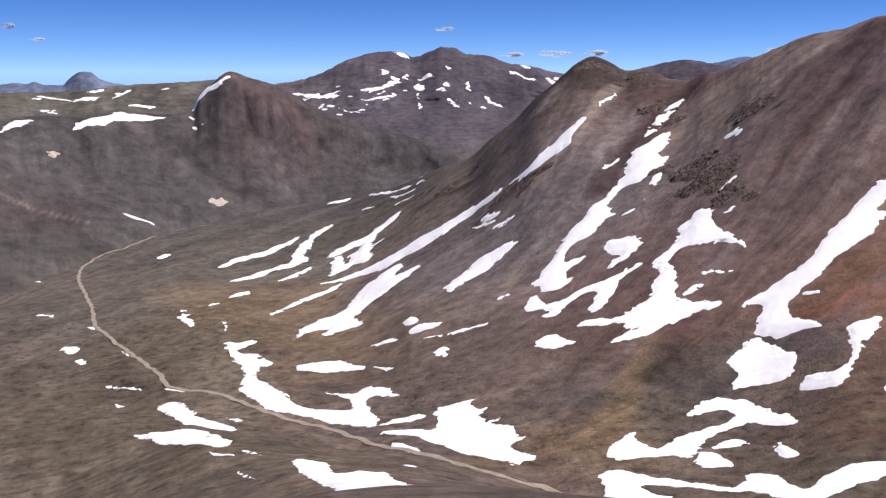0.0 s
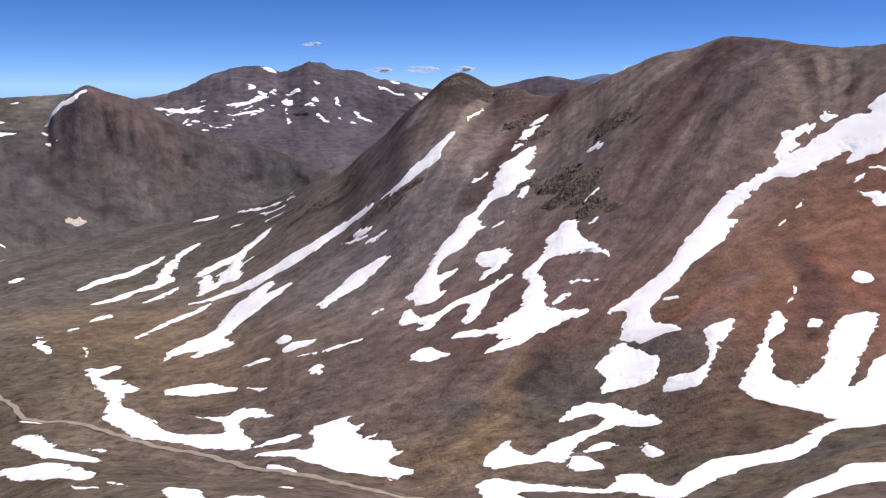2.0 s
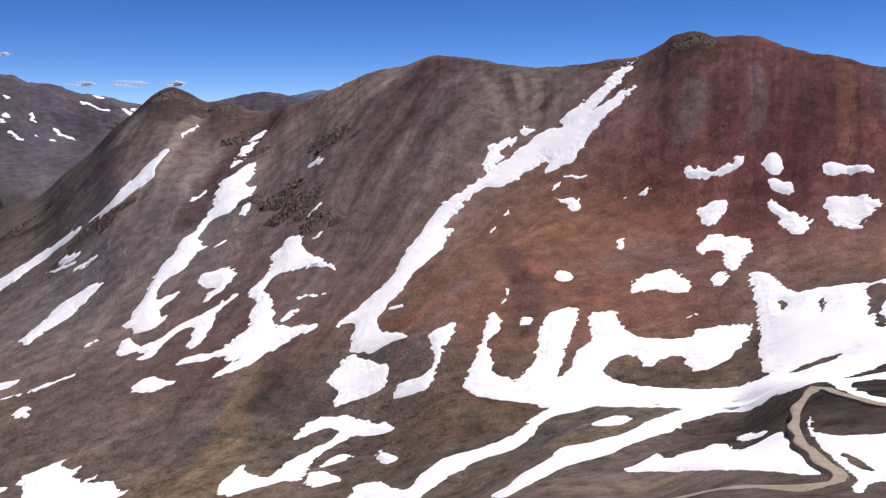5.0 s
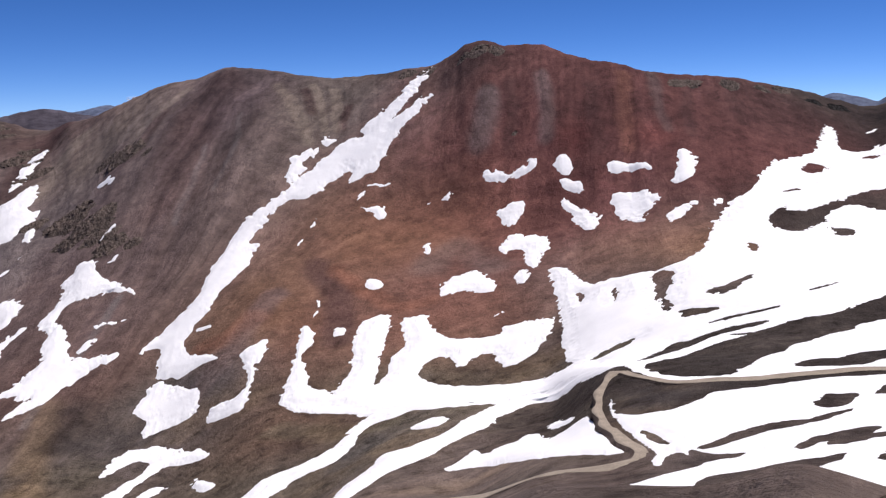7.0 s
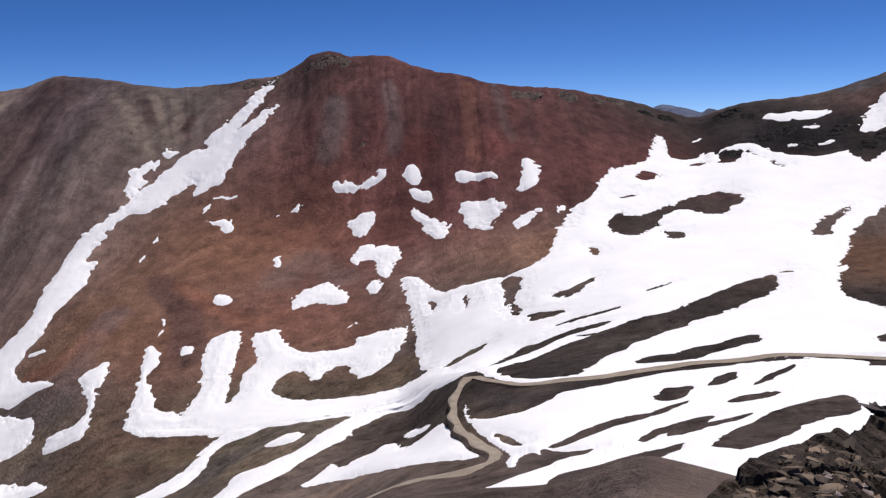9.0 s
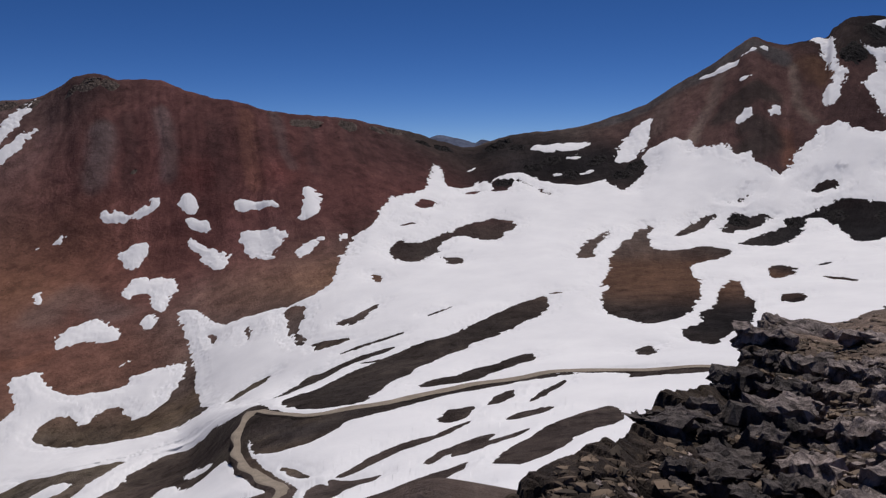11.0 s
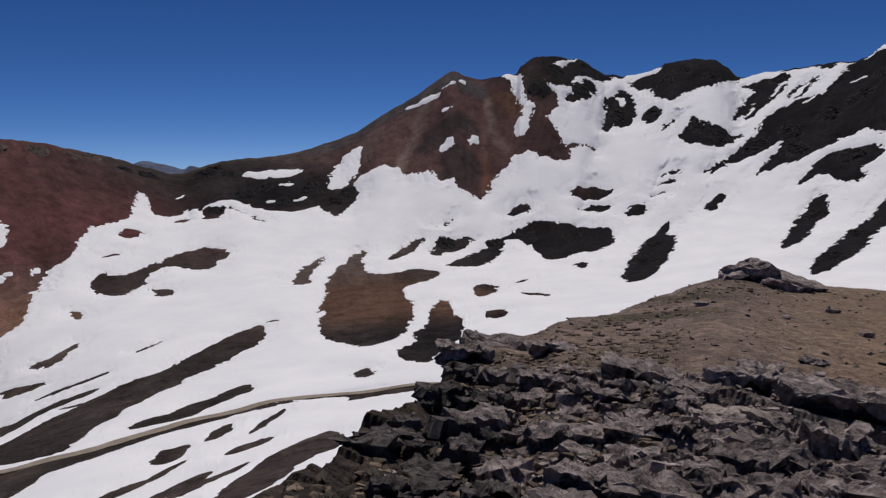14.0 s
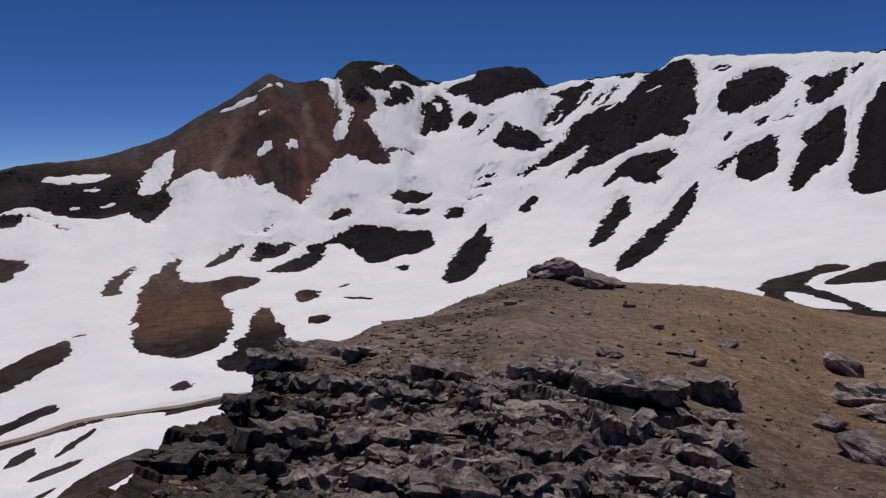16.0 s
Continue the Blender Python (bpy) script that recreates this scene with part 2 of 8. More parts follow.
def range_of_hills(bearings, counts, crest, r_foot, z_foot, r_crest, rough, seed):
    """One ridge: a foot, a hollow slope up to the crest, and the far side."""
    top = monotone([p[0] for p in crest], [p[1] for p in crest], bearings)
    rc = monotone([p[0] for p in r_crest], [p[1] for p in r_crest], bearings)
    rf = monotone([p[0] for p in r_foot], [p[1] for p in r_foot], bearings)
    top = top + rough * (1.6 * fbm(bearings * 1.9, bearings * 0, 4, seed + 5) + 2.6 * fbm(bearings * 5.3, bearings * 0, 4, seed + 6))
    soft = np.convolve(np.pad(top, 30, mode="edge"), np.ones(61) / 61, "valid")
    near = np.array([rf * 0.93, rf, rf + 0.55 * (rc - rf), rc, rc * 1.15, rc * 1.35])
    high = np.array([0 * top + z_foot - 25, 0 * top + z_foot, z_foot + 0.42 * (soft - z_foot), top, top - 0.1 * rc, top - 0.3 * rc])
    high[5] = np.maximum(high[5], -260)
    high[4] = np.maximum(high[4], -250)
    s = spread(counts)
    r, z = column_curve(near, s), column_curve(high, s)
    b = np.broadcast_to(bearings, r.shape)
    w = s[:, None] * np.ones_like(r)
    x, y = plan(b, r)
    face = np.clip((w - 0.6) / 0.8, 0, 1) * np.clip((3.0 - w) / 0.35, 0, 1)
    across = np.radians(b) * 1500 + 40 * fbm(x / 160, y / 160, 2, seed)
    gully = np.abs(stretched(across / 90, w * 0.8, 4, seed + 1)) * 2
    r = r + rough * face * (34 * fbm(x / 260, y / 260, 4, seed + 2) + 44 * (0.25 - gully) + 7 * fbm(x / 30, y / 30, 3, seed + 3))
    x, y = plan(b, r)
    return x, y, z, w


# ---- materials ----
def nodes_of(name):
    m = bpy.data.materials.new(name)
    m.use_nodes = True
    return m, m.node_tree.nodes, m.node_tree.links, m.node_tree.nodes["Principled BSDF"]


def noise_node(nt, vec, scale, detail=6, rough=0.6):
    n = nt[0].new("ShaderNodeTexNoise")
    n.inputs["Scale"].default_value, n.inputs["Detail"].default_value, n.inputs["Roughness"].default_value = scale, detail, rough
    if vec is not None:
        nt[1].new(vec, n.inputs["Vector"])
    return n


def ramp(nt, fac, stops):
    n = nt[0].new("ShaderNodeValToRGB")
    e = n.color_ramp.elements
    while len(e) < len(stops):
        e.new(0.5)
    for k, (p, c) in zip(e, stops):
        k.position = p
        k.color = (*c, 1) if len(c) == 3 else c
    nt[1].new(fac, n.inputs[0])
    return n.outputs[0]


def mix(nt, kind, fac, a, b):
    n = nt[0].new("ShaderNodeMix")
    n.data_type, n.blend_type = "RGBA", kind
    for sock, v in ((n.inputs[0], fac), (n.inputs[6], a), (n.inputs[7], b)):
        if hasattr(v, "is_linked"):
            nt[1].new(v, sock)
        else:
            sock.default_value = v
    return n.outputs[2]


def grey(v):
    return (v, v, v, 1)


def stretch_vector(nt, vec, scale):
    n = nt[0].new("ShaderNodeVectorMath")
    n.operation = "MULTIPLY"
    nt[1].new(vec, n.inputs[0])
    n.inputs[1].default_value = scale
    return n.outputs[0]


def land_material(name, size, grain):
    """Scree and turf: the mineral colour stored on the mesh, with stones, streaks down the slope and relief."""
    m, nodes, links, bsdf = nodes_of(name)
    nt = (nodes, links)
    place = nodes.new("ShaderNodeNewGeometry").outputs["Position"]
    hue = nodes.new("ShaderNodeVertexColor")
    hue.layer_name = "mineral"
    flow = nodes.new("ShaderNodeAttribute")
    flow.attribute_name = "flow"
    parts = nodes.new("ShaderNodeSeparateXYZ")
    links.new(flow.outputs["Vector"], parts.inputs[0])
    steep = parts.outputs["Z"]
    bend = noise_node(nt, place, 0.035 / size, 4)
    broad = noise_node(nt, place, 0.016 / size, 5)
    mid = noise_node(nt, place, 0.11 / size, 6, 0.62)
    fine = noise_node(nt, place, 0.6 / size, 6, 0.72)
    speck = noise_node(nt, place, 0.42 / size, 3, 0.8)
    bent = nodes.new("ShaderNodeVectorMath")
    bent.operation = "MULTIPLY_ADD"
    links.new(bend.outputs["Color"], bent.inputs[0])
    bent.inputs[1].default_value = (1.3, 0.5, 0.0)
    links.new(flow.outputs["Vector"], bent.inputs[2])
    flowing = bent.outputs[0]
    streak = noise_node(nt, flowing, 1.0, 5, 0.6)
    rill = noise_node(nt, stretch_vector(nt, flowing, (3.7, 1.9, 0.0)), 1.0, 5, 0.6)
    hair = noise_node(nt, stretch_vector(nt, flowing, (6.5, 6.0, 0.0)), 1.0, 4, 0.65)
    tongue = noise_node(nt, stretch_vector(nt, flowing, (0.55, 0.9, 0.0)), 1.0, 7, 0.66)
    ledge = noise_node(nt, stretch_vector(nt, flowing, (1.6, 7.0, 0.0)), 1.0, 6, 0.7)
    col = mix(nt, "MULTIPLY", 1.0, hue.outputs[0], ramp(nt, broad.outputs[0], [(0.3, (0.78, 0.78, 0.8)), (0.7, (1.2, 1.18, 1.17))]))
    lines = mix(nt, "MULTIPLY", 1.0, ramp(nt, streak.outputs[0], [(0.28, (0.66, 0.63, 0.65)), (0.45, (0.93, 0.92, 0.92)), (0.55, (1.07, 1.07, 1.06)), (0.72, (1.4, 1.38, 1.36))]), ramp(nt, rill.outputs[0], [(0.3, (0.76, 0.74, 0.75)), (0.46, (0.96, 0.96, 0.96)), (0.56, (1.04, 1.04, 1.04)), (0.68, (1.3, 1.29, 1.28))]))
    lines = mix(nt, "MULTIPLY", 1.0, lines, ramp(nt, hair.outputs[0], [(0.28, (0.8, 0.79, 0.79)), (0.5, (1.0, 1.0, 1.0)), (0.64, (1.06, 1.06, 1.06)), (0.75, (1.3, 1.29, 1.28))]))
    patchy = ramp(nt, noise_node(nt, place, 0.03 / size, 4).outputs[0], [(0.4, grey(0.25)), (0.6, grey(1.0))])
    col = mix(nt, "MULTIPLY", mix(nt, "MULTIPLY", 1.0, steep, patchy), col, lines)
    # Hummocks of turf and stone on the flatter ground.
    turf = noise_node(nt, place, 0.17 / size, 5, 0.7)
    hummock = ramp(nt, turf.outputs[0], [(0.36, (0.55, 0.54, 0.52)), (0.46, (0.93, 0.93, 0.92)), (0.56, (1.04, 1.04, 1.03)), (0.68, (1.34, 1.32, 1.28))])
    col = mix(nt, "MULTIPLY", ramp(nt, steep, [(0.0, grey(1.0)), (0.6, grey(0.25))]), col, hummock)
    # Tongues of paler and darker scree with sharp sides.
    col = mix(nt, "MULTIPLY", 0.9, col, ramp(nt, tongue.outputs[0], [(0.36, (0.7, 0.67, 0.68)), (0.42, (0.92, 0.91, 0.91)), (0.53, (1.0, 1.0, 1.0)), (0.57, (1.2, 1.2, 1.21)), (0.68, (1.28, 1.29, 1.3))]))
    # Broken dark ledges and boulder fields.
    col = mix(nt, "MULTIPLY", mix(nt, "MULTIPLY", 1.0, steep, grey(grain)), col, ramp(nt, ledge.outputs[0], [(0.28, (0.38, 0.37, 0.37)), (0.37, (0.86, 0.86, 0.86)), (0.42, (1.0, 1.0, 1.0)), (0.66, (1.0, 1.0, 1.0)), (0.74, (1.25, 1.24, 1.22))]))
    col = mix(nt, "MULTIPLY", 1.0, col, ramp(nt, mid.outputs[0], [(0.34, (0.74, 0.74, 0.75)), (0.47, (0.93, 0.93, 0.93)), (0.53, (1.05, 1.05, 1.04)), (0.68, (1.22, 1.21, 1.19))]))
    col = mix(nt, "MULTIPLY", grain, col, ramp(nt, fine.outputs[0], [(0.3, (0.84, 0.84, 0.84)), (0.5, (1.0, 1.0, 1.0)), (0.7, (1.16, 1.16, 1.15))]))
    col = mix(nt, "MULTIPLY", grain, col, ramp(nt, speck.outputs[0], [(0.29, (0.45, 0.45, 0.45)), (0.36, (1.0, 1.0, 1.0)), (0.67, (1.0, 1.0, 1.0)), (0.74, (1.6, 1.6, 1.6))]))
    links.new(col, bsdf.inputs["Base Color"])
    bsdf.inputs["Roughness"].default_value = 1.0
    bsdf.inputs["Specular IOR Level"].default_value = 0.05
    bump = nodes.new("ShaderNodeBump")
    bump.inputs["Strength"].default_value, bump.inputs["Distance"].default_value = 0.7, 3.0 * size
    rough = mix(nt, "MIX", 0.5, mid.outputs[0], fine.outputs[0])
    links.new(mix(nt, "MIX", mix(nt, "MULTIPLY", 1.0, steep, grey(0.55)), rough, mix(nt, "MIX", 0.45, rill.outputs[0], hair.outputs[0])), bump.inputs["Height"])
    links.new(bump.outputs[0], bsdf.inputs["Normal"])
    return m


def snow_material():
    m, nodes, links, bsdf = nodes_of("old_snow")
    nt = (nodes, links)
    place = nodes.new("ShaderNodeNewGeometry").outputs["Position"]
    broad, fine = noise_node(nt, place, 0.05, 5), noise_node(nt, place, 0.9, 5)
    links.new(ramp(nt, broad.outputs[0], [(0.25, (0.8, 0.8, 0.82)), (0.7, (0.9, 0.9, 0.91))]), bsdf.inputs["Base Color"])
    bsdf.inputs["Roughness"].default_value = 0.7
    bsdf.inputs["Specular IOR Level"].default_value = 0.2
    bump = nodes.new("ShaderNodeBump")
    bump.inputs["Strength"].default_value, bump.inputs["Distance"].default_value = 0.25, 0.5
    links.new(mix(nt, "MIX", 0.4, broad.outputs[0], fine.outputs[0]), bump.inputs["Height"])
    links.new(bump.outputs[0], bsdf.inputs["Normal"])
    return m


def gravel_material():
    m, nodes, links, bsdf = nodes_of("road_gravel")
    nt = (nodes, links)
    place = nodes.new("ShaderNodeNewGeometry").outputs["Position"]
    broad, fine = noise_node(nt, place, 0.25, 6), noise_node(nt, place, 3.0, 5)
    col = ramp(nt, broad.outputs[0], [(0.3, (0.22, 0.18, 0.138)), (0.7, (0.33, 0.275, 0.215))])
    col = mix(nt, "MULTIPLY", 1.0, col, ramp(nt, fine.outputs[0], [(0.3, grey(0.8)), (0.7, grey(1.2))]))
    links.new(col, bsdf.inputs["Base Color"])
    bsdf.inputs["Roughness"].default_value = 0.95
    return m


def tailings_material():
    m, nodes, links, bsdf = nodes_of("tailings")
    nt = (nodes, links)
    n = noise_node(nt, nodes.new("ShaderNodeNewGeometry").outputs["Position"], 0.2, 6)
    links.new(ramp(nt, n.outputs[0], [(0.3, (0.3, 0.25, 0.2)), (0.7, (0.55, 0.48, 0.4))]), bsdf.inputs["Base Color"])
    bsdf.inputs["Roughness"].default_value = 1.0
    return m


TAILINGS = tailings_material()
LAND, FAR_LAND, SNOW, GRAVEL = land_material("scree", 1.0, 1.0), land_material("far_scree", 2.6, 0.6), snow_material(), gravel_material()

MINERALS = {
    "greybrown": (0.14, 0.114, 0.102), "maroon": (0.15, 0.056, 0.051), "purple": (0.11, 0.078, 0.08), "orange": (0.228, 0.114, 0.058), "rust": (0.2, 0.09, 0.06),
    "redbrown": (0.16, 0.107, 0.097), "red": (0.26, 0.06, 0.05), "olive": (0.13, 0.107, 0.073), "brown": (0.143, 0.106, 0.09),
    "darkbrown": (0.045, 0.036, 0.032), "greypurple": (0.158, 0.132, 0.13), "tan": (0.23, 0.18, 0.145), "orangegrass": (0.19, 0.13, 0.078),
    # haze: blue of distant air put into the far ranges' base colour.
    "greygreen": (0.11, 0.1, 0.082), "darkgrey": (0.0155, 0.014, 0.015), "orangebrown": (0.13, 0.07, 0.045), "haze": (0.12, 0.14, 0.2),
    # Purple-grey far rock, tinted bluer in its colour to stand for haze.
    "hazyrock": (0.08, 0.069, 0.083), "pyramid": (0.125, 0.068, 0.06),
    "darkgreysoil": (0.075, 0.068, 0.068), "pale": (0.172, 0.144, 0.137), "hillgrey": (0.086, 0.077, 0.075), "hillred": (0.106, 0.07, 0.067), "darkmaroon": (0.074, 0.042, 0.04), "tailings": (0.5, 0.43, 0.36),
}
MINERALS = {kind: (0.985 * c[0], 1.015 * c[1], 1.045 * c[2]) for kind, c in MINERALS.items()}
# Where each mineral lies: plan x, y, radius, mineral, weight.
ZONES = []
ZONES.append((110, 440, 70, "darkmaroon", 0.5))
ZONES.append((524, 318, 45, "darkmaroon", 3.0))
ZONES.append((470, 300, 40, "darkmaroon", 1.5))
ZONES.append((585, 308, 35, "darkbrown", 3.0))
ZONES.append((628, 302, 25, "darkbrown", 3.0))
ZONES.append((130, 330, 60, "darkmaroon", 0.5))
ZONES.append((-130, 1300, 220, "darkgreysoil", 1.2))
ZONES.append((-60, 1150, 150, "darkgreysoil", 0.8))
ZONES.append((326, 504, 110, "greybrown", 1))
ZONES.append((409, 375, 110, "maroon", 2.2))
ZONES.append((477, 298, 90, "maroon", 2.2))
ZONES.append((347, 362, 90, "maroon", 1.8))
ZONES.append((267, 406, 60, "orange", 1))
ZONES.append((311, 369, 50, "orange", 1))
ZONES.append((177, 368, 40, "orange", 1))
ZONES.append((250, 290, 40, "rust", 1))
ZONES.append((332, 257, 40, "orange", 1))
ZONES.append((333, 223, 30, "orange", 1))
ZONES.append((194, 325, 50, "rust", 1))
ZONES.append((222, 504, 60, "redbrown", 2))
ZONES.append((195, 528, 60, "redbrown", 2))
ZONES.append((399, 356, 14, "red", 1.5))
ZONES.append((427, 321, 14, "red", 1.5))
ZONES.append((119, 373, 60, "olive", 0.8))
ZONES.append((145, 250, 60, "olive", 1.2))
ZONES.append((110, 107, 60, "brown", 1))
ZONES.append((149, 104, 30, "darkbrown", 1))
ZONES.append((177, 663, 90, "redbrown", 1.2))
ZONES.append((171, 508, 70, "redbrown", 1.5))
ZONES.append((115, 476, 60, "redbrown", 1))
ZONES.append((107, 623, 90, "greypurple", 1))
ZONES.append((170, 846, 60, "tan", 0.7))
ZONES.append((25, 590, 120, "greypurple", 1))
ZONES.append((30, 386, 100, "brown", 1.4))
ZONES.append((-144, 642, 60, "orangegrass", 2.5))
ZONES.append((-83, 550, 50, "orangegrass", 2.5))
ZONES.append((-209, 704, 50, "orangegrass", 1))
ZONES.append((-43, 482, 60, "orangegrass", 0.8))
ZONES.append((-163, 554, 90, "olive", 1))
ZONES.append((-257, 655, 120, "greygreen", 1.2))
ZONES.append((-284, 886, 160, "greygreen", 1.2))
ZONES.append((-111, 917, 160, "greygreen", 1))
ZONES.append((-168, 384, 80, "olive", 1))
ZONES.append((-85, 253, 70, "olive", 1))
ZONES.append((53, 291, 40, "orangegrass", 0.5))
ZONES.append((144, 857, 34, "darkmaroon", 6))
ZONES.append((177, 813, 30, "darkmaroon", 4))
ZONES.append((185, 749, 24, "darkmaroon", 2))
ZONES.append((414, 458, 18, "darkmaroon", 3))
ZONES.append((382, 521, 14, "darkbrown", 3))
ZONES.append((544, 341, 14, "darkbrown", 2))
ZONES.append((606, 320, 20, "darkbrown", 3))
ZONES.append((670, 80, 80, "pyramid", 6))
ZONES.append((693, 141, 50, "pyramid", 4))
ZONES.append((712, 44, 30, "pyramid", 4))
ZONES.append((744, 172, 60, "brown", 1))
ZONES.append((606, 234, 80, "darkgrey", 3))
ZONES.append((593, 274, 40, "darkbrown", 2))
ZONES.append((355, 77, 45, "orangebrown", 4))
ZONES.append((491, 322, 90, "maroon", 1.4))
ZONES.append((326, 259, 50, "redbrown", 1.4))
ZONES.append((211, 114, 70, "darkbrown", 4))
ZONES.append((264, 111, 50, "darkbrown", 3))
ZONES.append((415, 199, 50, "darkbrown", 4))
ZONES.append((176, 118, 40, "darkbrown", 3))
ZONES.append((198, 130, 40, "darkbrown", 3))
ZONES.append((186, 107, 40, "darkbrown", 3))
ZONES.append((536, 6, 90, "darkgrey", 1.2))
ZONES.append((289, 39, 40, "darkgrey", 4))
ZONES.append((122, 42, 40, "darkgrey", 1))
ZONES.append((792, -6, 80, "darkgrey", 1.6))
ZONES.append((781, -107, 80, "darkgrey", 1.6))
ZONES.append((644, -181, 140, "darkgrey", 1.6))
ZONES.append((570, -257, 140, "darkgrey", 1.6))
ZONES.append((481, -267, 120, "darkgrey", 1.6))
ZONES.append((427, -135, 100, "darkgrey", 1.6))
ZONES.append((272, -142, 60, "darkbrown", 3))
ZONES.append((-261, 1384, 120, "hillred", 2))
ZONES.append((-316, 1399, 70, "hillred", 1))
ZONES.append((-339, 1295, 200, "hillgrey", 0.8))
ZONES.append((-488, 1129, 300, "hillgrey", 2))
ZONES.append((-487, 985, 120, "hillred", 0.6))
ZONES.append((-162, 1353, 220, "hillgrey", 1.5))
ZONES.append((11, 2915, 500, "hazyrock", 2))
ZONES.append((-190, 2877, 400, "hazyrock", 2))
ZONES.append((-37, 2396, 400, "hazyrock", 2))
ZONES.append((310, 2926, 400, "hazyrock", 2))
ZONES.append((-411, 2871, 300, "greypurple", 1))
ZONES.append((69, 641, 60, "pale", 2))
ZONES.append((83, 558, 50, "pale", 1.6))
ZONES.append((211, 628, 50, "tan", 1.2))
ZONES.append((37, 581, 60, "pale", 1))
ZONES.append((145, 563, 50, "greypurple", 1.2))
ZONES.append((143, 849, 45, "darkbrown", 8))
ZONES.append((143, 868, 40, "darkbrown", 6))
ZONES.append((176, 822, 34, "darkbrown", 5))
ZONES.append((186, 570, 45, "pale", 2))
ZONES.append((195, 637, 40, "tan", 1.6))
ZONES.append((144, 576, 60, "greypurple", 1))
ZONES.append((428, 336, 60, "darkmaroon", 2.2))
ZONES.append((521, 328, 50, "darkmaroon", 2))
ZONES.append((438, 379, 60, "darkmaroon", 1.4))
ZONES.append((525, 300, 40, "darkmaroon", 2))
# Pyramid's left flank: its shadow side darkened through the mineral colour.
ZONES.append((709, 172, 40, "darkbrown", 4))
ZONES.append((736, 133, 26, "darkbrown", 2.5))
ZONES.append((674, 13, 24, "darkmaroon", 6))
ZONES.append((750, 23, 16, "darkbrown", 6))
ZONES.append((722, 42, 14, "rust", 4))
ZONES.append((269, 572, 40, "purple", 3))
ZONES.append((289, 569, 30, "purple", 2))
ZONES.append((234, 545, 30, "purple", 1.5))
ZONES.append((403, 462, 24, "darkmaroon", 3))

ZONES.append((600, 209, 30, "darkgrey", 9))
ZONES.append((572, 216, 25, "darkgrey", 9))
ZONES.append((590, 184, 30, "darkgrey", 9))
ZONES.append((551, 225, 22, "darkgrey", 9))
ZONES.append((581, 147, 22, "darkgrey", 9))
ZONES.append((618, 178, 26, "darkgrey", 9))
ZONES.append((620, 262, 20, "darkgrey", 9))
ZONES.append((107, 334, 40, "darkgreysoil", 1.5))
ZONES.append((137, 353, 22, "darkgreysoil", 3))
ZONES.append((151, 337, 26, "darkgreysoil", 3))
ZONES.append((145, 235, 30, "darkgreysoil", 1.5))
ZONES.append((147, 261, 30, "rust", 1.2))
ZONES.append((88, 481, 40, "redbrown", 1.5))
ZONES.append((104, 393, 40, "maroon", 1.2))
ZONES.append((133, 416, 40, "redbrown", 2))
ZONES.append((225, 494, 50, "greybrown", 2))
ZONES.append((284, 562, 40, "purple", 2.5))
ZONES.append((303, 524, 30, "tan", 1.2))

# Craggy outcrops on the faces and crests: plan x, y, half width, number of blocks.
CRAGS = [(164, 540, 17, 133), (153, 544, 7, 47), (166, 502, 10, 57), (208, 589, 11, 49), (217, 568, 4, 15), (47, 682, 10, 34), (8, 850, 15, 41), (31, 850, 11, 22), (181, 821, 9, 26), (165, 833, 8, 19), (168, 717, 11, 34), (176, 675, 9, 22), (179, 540, 5, 15), (413, 457, 6, 38), (403, 464, 4, 19), (534, 339, 8, 26), (504, 354, 5, 19), (593, 309, 7, 30), (581, 328, 7, 22), (378, 388, 2, 5), (642, 267, 14, 30), (609, 300, 9, 19)]
CRAGS += [(62, 657, 6, 14), (143, 849, 7, 14), (154, 848, 6, 10), (-14, 901, 8, 10), (-36, 1020, 7, 8), (185, 730, 8, 14), (163, 673, 5, 12), (165, 558, 8, 30), (165, 521, 9, 30), (209, 579, 5, 12), (164, 570, 15, 40), (171, 529, 7, 20), (149, 591, 8, 16)]

